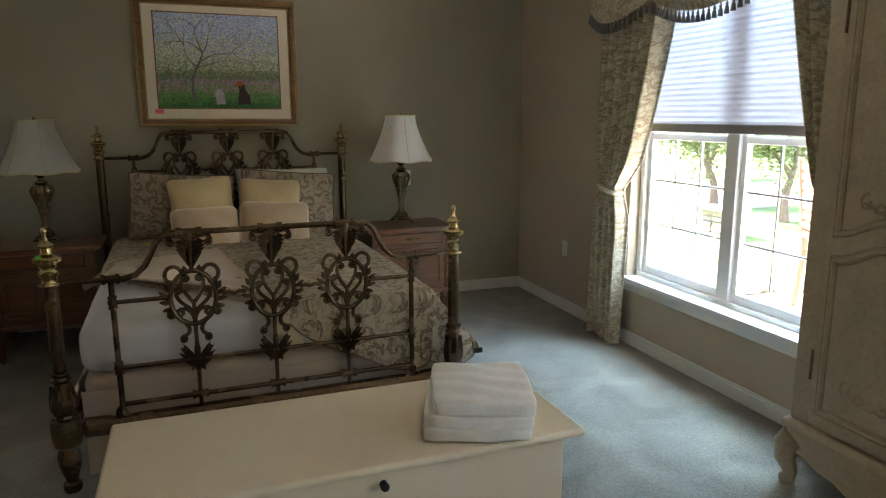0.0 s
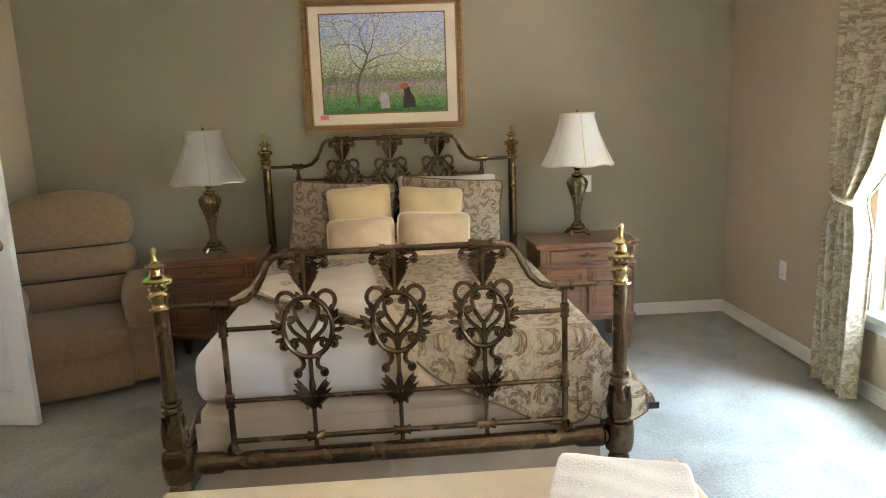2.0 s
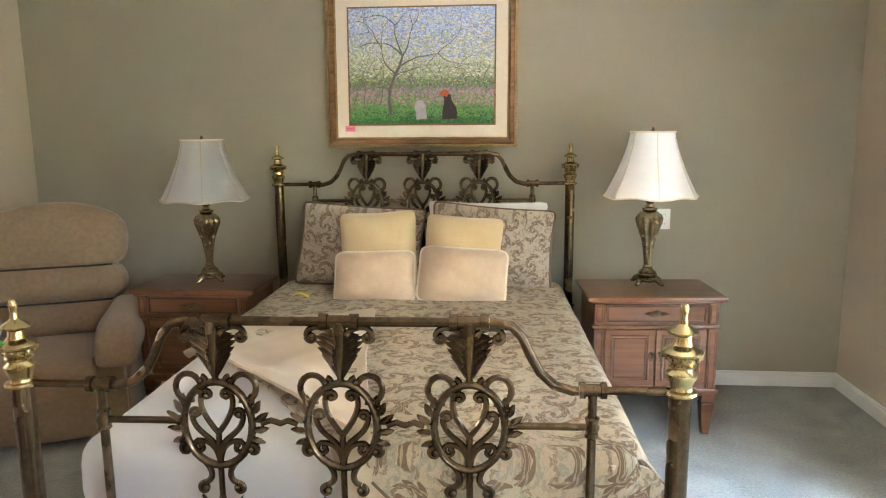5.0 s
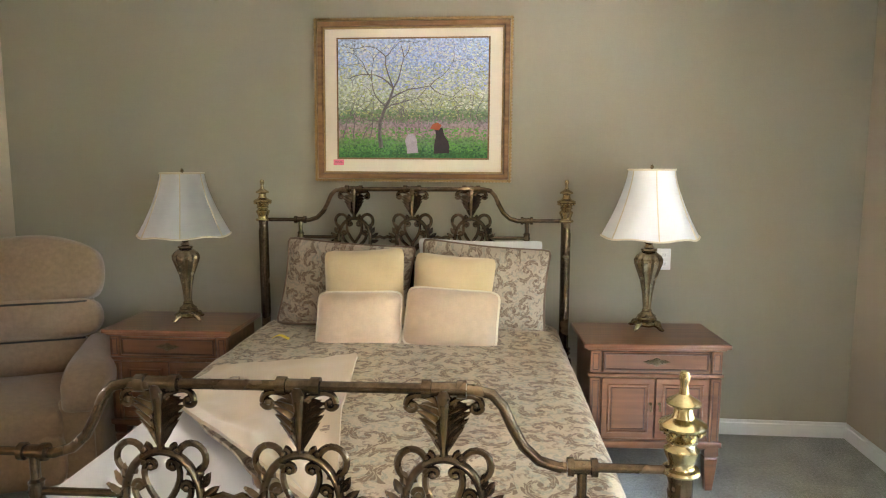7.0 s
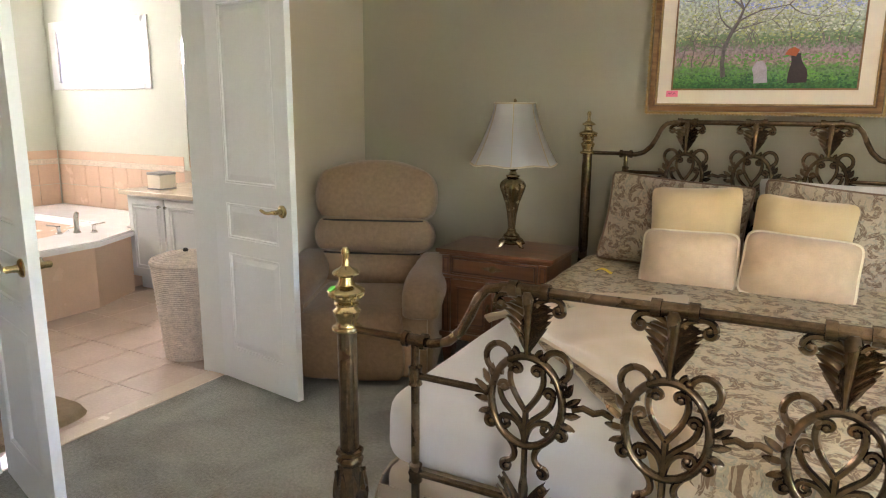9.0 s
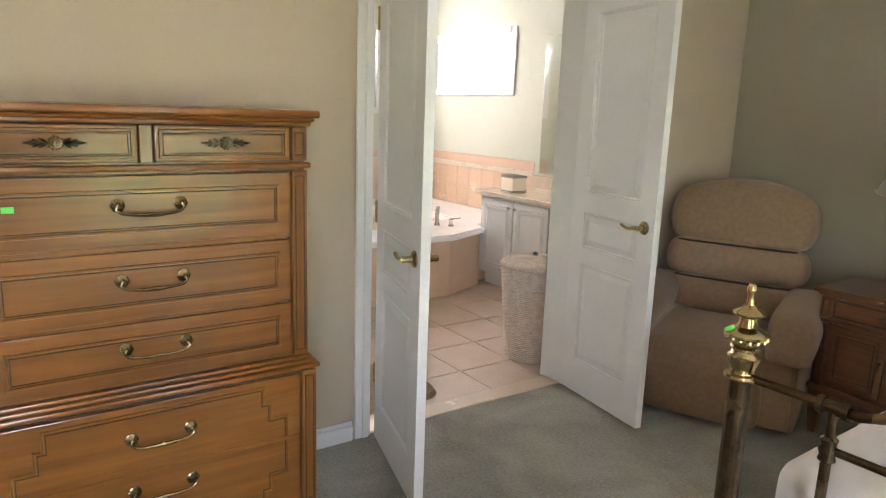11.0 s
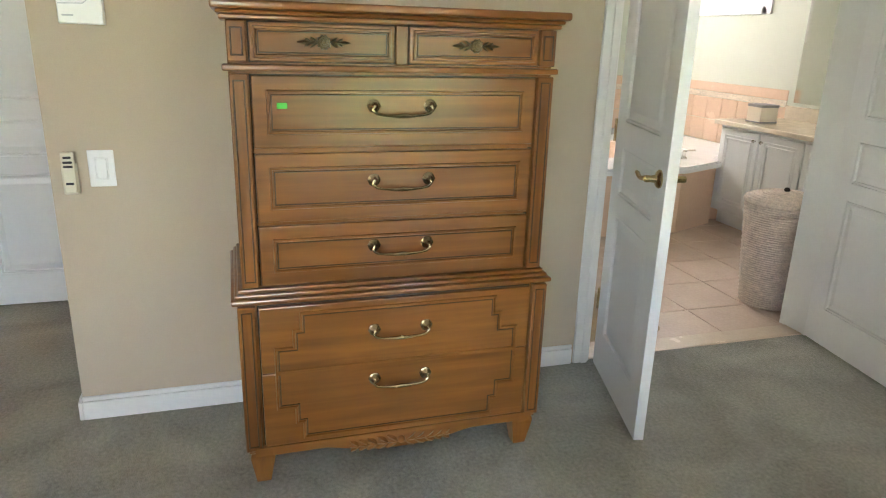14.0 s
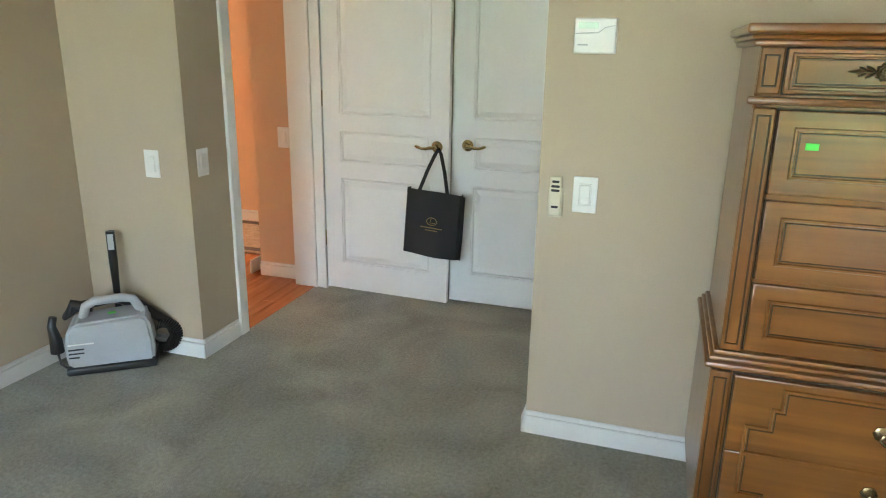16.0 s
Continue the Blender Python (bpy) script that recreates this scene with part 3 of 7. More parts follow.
c = BM()
box(c, X0 - 0.12, Y0 - 0.12, H, X1 + 0.16, Y1 + 0.12, H + 0.1)
structure("ceiling", c, M_ceil, "off-white painted bedroom ceiling")
c = BM()
box(c, BX0 - 0.14, BY0 - 0.12, H, BX1 - 0.004, BY1 + 0.14, H + 0.1)
structure("ceiling_bathroom", c, M_ceil, "off-white bathroom ceiling")
c = BM()
box(c, -7.1, -5.12, H, X0 - 0.125, AY1 + 0.06, H + 0.1)
structure("ceiling_hall", c, M_ceil, "off-white hall ceiling")

c = BM()
box(c, X0 - 0.01, Y0, -0.1, X1, Y1, 0)
box(c, AX - 0.9, AY0, -0.1, X0 - 0.011, AY1, 0)
box(c, -2.727, Y0, -0.1, X0 - 0.011, AY0 - 0.0005, 0)
structure("floor", c, M_carpet, "grey-green cut pile carpet with vacuum marks")
c = BM()
box(c, X0 - 0.13, DY0, -0.1, X0 - 0.012, DY1, 0.004, 0.004)
structure("threshold", c, material("cream_marble", (0.66, 0.54, 0.42), 0.25, vary=0.08, scale=9), "cream marble threshold at the bathroom doorway")

# bathroom floor tiles
bath_floor = structure("floor_bathroom", box(BM(), BX0, BY0, -0.1, X0 - 0.131, BY1, -0.004), M_grout, "beige ceramic tile floor with pale grout")


# skirting boards with a stepped top
def skirting(name, runs):
    bm = BM()
    for x0, y0, x1, y1, nx, ny in runs:
        for d, z0, z1 in ((0.015, 0.0, 0.072), (0.009, 0.072, 0.09)):
            xs, ys = sorted((x0, x1)), sorted((y0, y1))
            ax0, ax1 = (xs[0] + min(0, nx) * d, xs[1] + max(0, nx) * d)
            ay0, ay1 = (ys[0] + min(0, ny) * d, ys[1] + max(0, ny) * d)
            box(bm, ax0, ay0, z0, ax1, ay1, z1, 0.003)
    return structure(name, bm, M_trim, "white painted skirting board")


skirting("baseboard", [(X0, Y1, X1, Y1, 0, -1), (X1, Y0, X1, Y1 - 0.016, -1, 0), (-2.727, Y0, X1 - 0.016, Y0, 0, 1),
                       (X0, AY1, X0, DY0 - 0.075, 1, 0), (X0, DY1 + 0.075, X0, Y1 - 0.016, 1, 0), (AX, AY1, X0 + 0.015, AY1, 0, -1),
                       (-2.995, AY0, -2.727, AY0, 0, 1), (-2.727, Y0 + 0.016, -2.727, AY0 + 0.015, 1, 0)])
skirting("baseboard_hall", [(-3.87, -2.12, -3.87, AY0 - 0.12, 1, 0), (-5.05, -2.12 - 0.06, -3.855, -2.12 - 0.06, 0, -1), (-5.05, -3.2, -5.05, -2.2, 1, 0)])


# casings round doorways
def casing_x(name, x, nx, y0, y1, top, label):
    """Moulded casing on a wall that faces nx, round an opening y0..y1."""
    bm = BM()
    for w, d in ((0.065, 0.014), (0.030, 0.020)):
        a, b = sorted((x, x + nx * d))
        box(bm, a, y0 - w, 0, b, y0, top + w, 0.003)
        box(bm, a, y1, 0, b, y1 + w, top + w, 0.003)
        box(bm, a, y0, top, b, y1, top + w, 0.003)
    return structure(name, bm, M_trim, label)


casing_x("trim_bath_door", X0, 1, DY0, DY1, DH, "white moulded casing round the bathroom doorway")
casing_x("trim_bath_door_inside", BX1, -1, DY0, DY1, DH, "white moulded casing on the bathroom side")
jamb = BM()
box(jamb, BX1 - 0.002, DY0, 0, X0 + 0.002, DY0 + 0.016, DH)
box(jamb, BX1 - 0.002, DY1 - 0.016, 0, X0 + 0.002, DY1, DH)
box(jamb, BX1 - 0.002, DY0 + 0.016, DH - 0.016, X0 + 0.002, DY1 - 0.016, DH)
structure("trim_bath_jamb", jamb, M_trim, "white painted door jamb of the bathroom")
bm = BM()
for w, d in ((0.065, 0.016), (0.030, 0.022)):
    box(bm, AX, -1.615 - w, 0, AX + d, -1.615, DH + w, 0.003)
    box(bm, AX, -1.615, DH, AX + d, AY1, DH + w, 0.003)
structure("trim_closet", bm, M_trim, "white moulded casing beside the closet doors")
bm = BM()
box(bm, -3.065, AY0, 0, -3.00, AY0 + 0.018, DH + 0.065, 0.003)
box(bm, -3.798, AY0, 0, -3.772, AY0 + 0.018, DH + 0.065, 0.003)
box(bm, -3.772, AY0, DH, -3.065, AY0 + 0.018, DH + 0.065, 0.003)
box(bm, -3.085, AY0 - 0.13, 0, -3.065, AY0 + 0.002, DH, 0.002)
box(bm, -3.80, AY0 - 0.13, 0, -3.775, AY0 + 0.002, DH, 0.002)
structure("trim_hall_doorway", bm, M_trim, "white painted casing and jamb of the hall doorway")

# hall floor
hall_floor = structure("floor_hall", box(BM(), -7.0, -5.0, -0.1, -2.727, AY0, -0.008), M_groove, "reddish oak strip floor in the hall")

# ---- the bed ----
def leaf(bm, x, z, angle, length, width, thick=0.012, y=0.0, curl=0.0):
    """A ridged cast leaf in the x, z plane, from its root outwards."""
    a = radians(angle)
    d, s = Vector((math.cos(a), 0, math.sin(a))), Vector((-math.sin(a), 0, math.cos(a)))
    o = Vector((x, y, z))
    rows = []
    for t, w in ((0.0, 0.35), (0.3, 0.9), (0.6, 1.0), (0.85, 0.6), (1.0, 0.08)):
        c_ = o + d * (length * t) + s * (curl * length * t * t)
        hw = width * w / 2
        rows.append([bm.verts.new(c_ + s * hw), bm.verts.new(c_ + Vector((0, -thick * (0.4 + 0.6 * math.sin(math.pi * min(1, t + 0.15))), 0))),
                     bm.verts.new(c_ - s * hw), bm.verts.new(c_ + Vector((0, thick * 0.6, 0)))])
    for p, q in zip(rows, rows[1:]):
        for k in range(4):
            bm.faces.new((p[k], q[k], q[(k + 1) % 4], p[(k + 1) % 4]))
    bm.faces.new(rows[0])
    bm.faces.new(list(reversed(rows[-1])))


def scroll(bm, x, z, r, start, turn, rad, lead=None):
    """A volute that winds inwards, with an optional lead-in point."""
    pts = [] if lead is None else [lead]
    n = 14
    for i in range(n + 1):
        t = i / n
        a = radians(start + turn * t)
        rr = r * (1 - 0.72 * t)
        pts.append((x + rr * math.cos(a), 0, z + rr * math.sin(a)))
    tube(bm, pts, rad, 6, taper=[rad * (1 - 0.25 * i / len(pts)) for i in range(len(pts))])
    ex, _, ez = pts[-1]
    bmesh.ops.create_icosphere(bm, subdivisions=1, radius=rad * 1.5, matrix=Matrix.Translation((ex, 0, ez)))


def ornament(bm):
    """One cast panel: a plume, an oval with branching scrolls, side leaves and a fan below; the bar is at z = 0."""
    # plume under the bar
    tube(bm, [(0, 0, 0.0), (0, 0, -0.06), (0, 0, -0.155)], 0.012, 8, taper=[0.020, 0.014, 0.009])
    for sx in (-1, 1):
        for z0, up, ln, wd in ((-0.150, 76, 0.060, 0.018), (-0.134, 66, 0.062, 0.020), (-0.112, 58, 0.066, 0.022), (-0.088, 50, 0.066, 0.022), (-0.064, 42, 0.060, 0.022), (-0.044, 30, 0.046, 0.018)):
            leaf(bm, sx * 0.003, z0, up if sx > 0 else 180 - up, ln, wd, 0.013, curl=-sx * 0.3)
        tube(bm, bez((sx * 0.006, 0, -0.045), (sx * 0.03, 0, -0.005), (sx * 0.085, 0, -0.005), (sx * 0.083, 0, -0.038), 10), 0.008, 6)
        scroll(bm, sx * 0.070, -0.040, 0.015, 0 if sx > 0 else 180, -sx * 280, 0.007)
        # loops on the shoulders of the oval
        tube(bm, arc(sx * 0.072, -0.176, 0.033, 90 - sx * 200, 90 + sx * 120, 16, rz=0.036), 0.0085, 6)
        scroll(bm, sx * 0.036, -0.160, 0.015, 90, sx * 290, 0.0075)
        # heart and two pairs of curls inside
        tube(bm, bez((0, 0, -0.300), (sx * 0.030, 0, -0.262), (sx * 0.052, 0, -0.225), (sx * 0.038, 0, -0.192), 10), 0.008, 6)
        scroll(bm, sx * 0.024, -0.196, 0.016, 10 if sx > 0 else 170, sx * 290, 0.0072)
        tube(bm, bez((0, 0, -0.352), (sx * 0.012, 0, -0.305), (sx * 0.066, 0, -0.305), (sx * 0.068, 0, -0.248), 10), 0.008, 6)
        scroll(bm, sx * 0.055, -0.246, 0.015, 0 if sx > 0 else 180, sx * 290, 0.0072)
        tube(bm, bez((0, 0, -0.388), (sx * 0.004, 0, -0.330), (sx * 0.030, 0, -0.318), (sx * 0.060, 0, -0.322), 10), 0.008, 6)
        scroll(bm, sx * 0.050, -0.338, 0.018, 60 if sx > 0 else 120, -sx * 300, 0.0072)
        # leaves and curls outside the oval
        for k, (zz, ang, ln) in enumerate(((-0.228, 68, 0.034), (-0.246, 40, 0.040), (-0.266, 14, 0.044), (-0.288, -14, 0.042), (-0.310, -40, 0.038))):
            leaf(bm, sx * (0.094 - 0.004 * abs(k - 2)), zz, ang if sx > 0 else 180 - ang, ln, 0.022, 0.013, curl=sx * 0.3)
        scroll(bm, sx * 0.088, -0.345, 0.017, 100, -sx * 290, 0.0082)
        tube(bm, bez((sx * 0.050, 0, -0.372), (sx * 0.020, 0, -0.395), (sx * 0.016, 0, -0.430), (sx * 0.044, 0, -0.438), 10), 0.0085, 6)
        scroll(bm, sx * 0.046, -0.454, 0.016, 90, -sx * 300, 0.0078)
        # fan below
        for ang, ln, wd in ((7, 0.124, 0.022), (15, 0.116, 0.022), (24, 0.100, 0.022), (34, 0.078, 0.020)):
            leaf(bm, sx * 0.003, -0.592, 90 - sx * ang, ln, wd, 0.014, curl=-sx * 0.3)
        scroll(bm, sx * 0.046, -0.500, 0.012, 90, -sx * 300, 0.006)
        for z0, ang, ln in ((-0.545, 35, 0.036), (-0.565, 22, 0.034)):
            leaf(bm, sx * 0.014, z0, -90 + sx * ang, ln, 0.018, 0.012)
    tube(bm, arc(0, -0.275, 0.090, 0, 360, 32, rz=0.114)[:-1], 0.0105, 8, closed=True)
    tube(bm, [(0, 0, -0.300), (0, 0, -0.36), (0, 0, -0.47)], 0.0085, 6)
    leaf(bm, 0, -0.575, 90, 0.125, 0.026, 0.016)
    leaf(bm, 0, -0.560, -90, 0.050, 0.022, 0.014)
    return bm


ORNAMENT = bpy.data.meshes.new("cast_ornament")
_b = ornament(BM())
_b.to_mesh(ORNAMENT)
_b.free()
ORNAMENT.materials.append(M_iron)
ORNAMENT.shade_smooth()
ORNAMENT.set_sharp_from_angle(angle=radians(45))


def bed_end(bed, y, dz):
    """Foot or head end of the bed: bars, posts and cast panels; dz lifts it."""
    W = 0.8425
    zt, zs, zm, zl, zb = 1.043 + dz, 0.872 + dz, 0.776 + dz, 0.500 + dz, 0.342 + dz

    def bar(nm, pts, r, seg=10):
        return part(nm, tube(BM(), [(x, y, z) for x, z in pts], r, seg), M_iron, bed)

    top = BM()
    left = [(-0.63, zs), (-0.58, zs - 0.002), (-0.535, zs + 0.012), (-0.50, zs + 0.045), (-0.475, zs + 0.09), (-0.455, zs + 0.135), (-0.43, zs + 0.162), (-0.39, zt)]
    pts = left + [(x, zt) for x in (-0.2, 0.0, 0.2)] + [(-x, z) for x, z in reversed(left)]
    tube(top, [(x, y, z) for x, z in pts], 0.0125, 10)
    part("top_rail", top, M_iron, bed)
    for sx in (-1, 1):
        bar("side_rail", [(sx * W, zs), (sx * 0.63, zs)], 0.0105)
        up = BM()
        tube(up, [(sx * 0.63, y, zs + 0.012), (sx * 0.63, y, zb - 0.08)], 0.0115, 10)
        for z in (zm, zl):
            lathe(up, [(0.012, z - 0.03), (0.019, z - 0.024), (0.016, z - 0.012), (0.02, z), (0.016, z + 0.012), (0.019, z + 0.024), (0.012, z + 0.03)], sx * 0.63, y, 12)
        part("upright", up, M_iron, bed)
        cl = BM()
        tube(cl, [(sx * 0.63 + dx, y, zs) for dx in (-0.034, -0.033, -0.019, -0.018, 0.018, 0.019, 0.033, 0.034)], 0.02, 12, taper=[0.012, 0.021, 0.021, 0.016, 0.016, 0.021, 0.021, 0.012])
        part("clamp", cl, M_iron, bed)
        bar("middle_rail", [(sx * 0.63, zm), (sx * 0.43, zm)], 0.0095)
        for lx, lz, an, ln, lw, lt in ((sx * 0.445, zm, 180 if sx > 0 else 0, 0.04, 0.03, 0.012), (sx * 0.635, zb - 0.005, -90, 0.07, 0.05, 0.02), (sx * 0.635, zb - 0.03, -90 - sx * 40, 0.06, 0.035, 0.018)):
            fl = BM()
            leaf(fl, lx, lz, an, ln, lw, lt, y)
            part("cast_leaf", fl, M_iron, bed)
    for sx in (-1, 1):
        lk = BM()
        tube(lk, [(sx * 0.115, y, zm - 0.005), (sx * 0.14, y, zm + 0.004), (sx * 0.16, y, zm - 0.004), (sx * 0.185, y, zm + 0.004), (sx * 0.21, y, zm - 0.005)], 0.0085, 8)
        part("link", lk, M_iron, bed)
    bar("lower_rail", [(-0.63, zl), (0.63, zl)], 0.0095)
    bar("base_rail", [(-0.63, zb), (0.63, zb)], 0.0105)
    for cx in (-0.325, 0.0, 0.325):
        o = new("ornament", ORNAMENT)
        o.parent = bed
        o.location = (cx, y, zt)
        cl = BM()
        tube(cl, [(cx + dx, y, zt) for dx in (-0.050, -0.049, -0.028, -0.027, 0.027, 0.028, 0.049, 0.050)], 0.02, 12, taper=[0.012, 0.021, 0.021, 0.0165, 0.0165, 0.021, 0.021, 0.012])
        part("clamp", cl, M_iron, bed)
        part("rod", tube(BM(), [(cx, y, zt - 0.585), (cx, y, zb - 0.055)], 0.0085, 8), M_iron, bed)
        part("collar", tube(BM(), [(cx + dx, y, zb) for dx in (-0.033, -0.032, -0.021, -0.020, 0.020, 0.021, 0.032, 0.033)], 0.02, 12, taper=[0.010, 0.019, 0.019, 0.0155, 0.0155, 0.019, 0.019, 0.010]), M_iron, bed)
    for sx in (-1, 1):
        px = sx * W
        post = part("post", lathe(BM(), [(0.027, 0.52), (0.027, 0.865 + dz)], px, y, 18), M_iron, bed)
        fb = 0.863 + dz
        part("finial", lathe(BM(), [(0.030, fb), (0.039, fb + 0.003), (0.041, fb + 0.008), (0.039, fb + 0.014), (0.029, fb + 0.017), (0.027, fb + 0.024), (0.029, fb + 0.032), (0.037, fb + 0.050), (0.038, fb + 0.058), (0.028, fb + 0.066), (0.026, fb + 0.072), (0.033, fb + 0.075), (0.034, fb + 0.080),
                                    (0.030, fb + 0.084), (0.034, fb + 0.094), (0.041, fb + 0.100), (0.043, fb + 0.106), (0.050, fb + 0.109), (0.051, fb + 0.114), (0.048, fb + 0.118), (0.034, fb + 0.124), (0.024, fb + 0.130), (0.020, fb + 0.142), (0.020, fb + 0.152),
                                    (0.024, fb + 0.156), (0.036, fb + 0.159), (0.037, fb + 0.163), (0.034, fb + 0.167), (0.020, fb + 0.175), (0.011, fb + 0.182), (0.008, fb + 0.200), (0.010, fb + 0.210), (0.0125, fb + 0.220), (0.008, fb + 0.231), (0.001, fb + 0.233)], px, y, 24), M_brass, bed, "polished brass finial")
        bd = BM()
        for k in range(14):
            a = 2 * math.pi * k / 14
            bmesh.ops.create_icosphere(bd, subdivisions=1, radius=0.0075, matrix=Matrix.Translation((px + 0.043 * math.cos(a), y + 0.043 * math.sin(a), fb + 0.102)))
        part("beading", bd, M_brass, bed)
        base, leaves = BM(), []
        lathe(base, [(0.027, 0.52), (0.037, 0.515), (0.038, 0.505), (0.030, 0.497), (0.037, 0.488), (0.037, 0.480), (0.029, 0.470), (0.036, 0.44), (0.047, 0.395), (0.046, 0.365), (0.036, 0.335), (0.040, 0.325)], px, y, 24, lobes=8, lobe=0.05)
        for k in range(8):
            a = 2 * math.pi * k / 8
            m = Matrix.Translation((px + 0.040 * math.cos(a), y + 0.040 * math.sin(a), 0.40)) @ Matrix.Rotation(a + math.pi / 2, 4, "Z")
            lb = BM()
            leaf(lb, 0, -0.055, 90, 0.11, 0.026, 0.012)
            bmesh.ops.transform(lb, matrix=m, verts=lb.verts[:])
            leaves.append(lb)
        pb = part("post_base", base, M_iron, bed)
        for lb in leaves:
            part("acanthus_leaf", lb, M_iron, pb)
        leg = BM()
        lathe(leg, [(0.040, 0.325), (0.054, 0.315), (0.058, 0.29), (0.058, 0.235), (0.052, 0.205), (0.034, 0.19), (0.040, 0.175), (0.046, 0.15), (0.040, 0.11), (0.026, 0.06), (0.022, 0.045), (0.034, 0.035), (0.036, 0.015), (0.030, 0.0)], px, y, 20)
        part("leg", leg, M_iron, bed)
    rail = BM()
    lathe_pts = [(-W, 0.031), (-W + 0.06, 0.031), (-W + 0.07, 0.043), (-W + 0.16, 0.040), (-W + 0.18, 0.031), (-0.56, 0.036), (0.0, 0.036), (0.56, 0.036), (W - 0.18, 0.031), (W - 0.16, 0.040), (W - 0.07, 0.043), (W - 0.06, 0.031), (W, 0.031)]
    tube(rail, [(x, y, 0.262) for x, _ in lathe_pts], 0.036, 14, taper=[r for _, r in lathe_pts])
    part("bottom_rail", rail, M_iron, bed)


BED = pose(-0.0715, 1.966, 0, 0, 0, 1.6)
bed = thing("bed_frame", BED, "antique bronze metal bed with cast leaf panels and brass finials", "bed")
bed_end(bed, 0.0, 0.0)
bed_end(bed, 2.30, 0.352)
for sx in (-1, 1):
    part("bed_side_rail", box(BM(), sx * 0.80 - 0.016, 0.03, 0.235, sx * 0.80 + 0.016, 2.28, 0.30, 0.006), M_iron, bed)


def soft_box(bm, x0, y0, z0, x1, y1, z1, r, seg=4, n=10, sag=0.0, seed=1):
    """A padded block: rounded edges, slightly uneven faces."""
    box(bm, x0, y0, z0, x1, y1, z1, r, seg)
    bmesh.ops.subdivide_edges(bm, edges=[e for e in bm.edges if e.calc_length() > 0.25], cuts=n, use_grid_fill=True)
    for v in bm.verts:
        p = v.co * 6 + Vector((seed * 7.1, seed * 3.3, 0))
        v.co += noise.noise_vector(p) * sag
    return bm


spring = tagged(obj("box_spring", soft_box(BM(), -0.775, 0.075, 0.19, 0.775, 2.18, 0.445, 0.035, 3, 8, 0.004, 2), M_spring), "cream cloth covered box spring on the bed frame", "box spring")
spring.matrix_basis = BED
mattress = tagged(obj("mattress", soft_box(BM(), -0.785, 0.065, 0.447, 0.785, 2.19, 0.668, 0.07, 5, 10, 0.006, 3), M_sheet), "mattress in a white fitted sheet, partly uncovered", "mattress")
mattress.matrix_basis = BED

# dust ruffle peeping out by the foot post
bm = BM()
sheet(bm, 14, 6, lambda u, v: (-0.80 - 0.055 * math.sin(v * 2.2) - 0.012 * math.sin(u * 17), 0.10 + 0.9 * u, 0.40 - 0.33 * v + 0.006 * math.sin(9 * u)), 0.006)
sheet(bm, 60, 6, lambda u, v: (-0.785 + 1.57 * u, 0.062 + 0.006 * math.sin(u * 70) * v + 0.012 * math.sin(u * 9 + 1) * v, 0.395 - 0.375 * v), 0.005)
ruffle = tagged(obj("dust_ruffle", bm, M_spring), "beige dust ruffle hanging beside the bed", "bed skirt")
ruffle.matrix_basis = BED


def quilt_point(s, y):
    """Where the quilt lies at s across (0 at the middle) and y along, draped over the sides and the foot."""
    W, zt, r = 0.80, 0.685, 0.07
    dx = max(0.0, abs(s) - (W - r))
    sg = 1 if s > 0 else -1
    if dx <= 0:
        x, z = s, zt
    elif dx < r * 1.57:
        a = dx / r
        x, z = sg * (W - r + r * math.sin(a)), zt - r * (1 - math.cos(a))
    else:
        d = dx - r * 1.57
        flare = (0.14 + 0.72 * max(0.0, 1 - y / 0.9) ** 1.3) * d
        x, z = sg * (W + flare + 0.022 * math.sin(9 * y + 1.0) * min(1, d * 5)), zt - r - d * 0.97
    fy = 0.10
    yy = y
    if y < fy and s <= 0.76:
        d = fy - y
        if d < r * 1.57:
            a = d / r
            yy, z2 = fy - r * math.sin(a), r * (1 - math.cos(a))
        else:
            e = d - r * 1.57
            yy, z2 = fy - r - 0.004 + 0.018 * math.sin(11 * s + 0.6) * min(1, e * 6), r + e
        z = z - z2
        yy = max(yy, 0.022)
    w = noise.noise(Vector((s * 2.3, y * 2.3, 0.3))) * 0.014 + noise.noise(Vector((s * 6, y * 6, 2.3))) * 0.006
    return Vector((x, yy, max(0.05, z + w)))


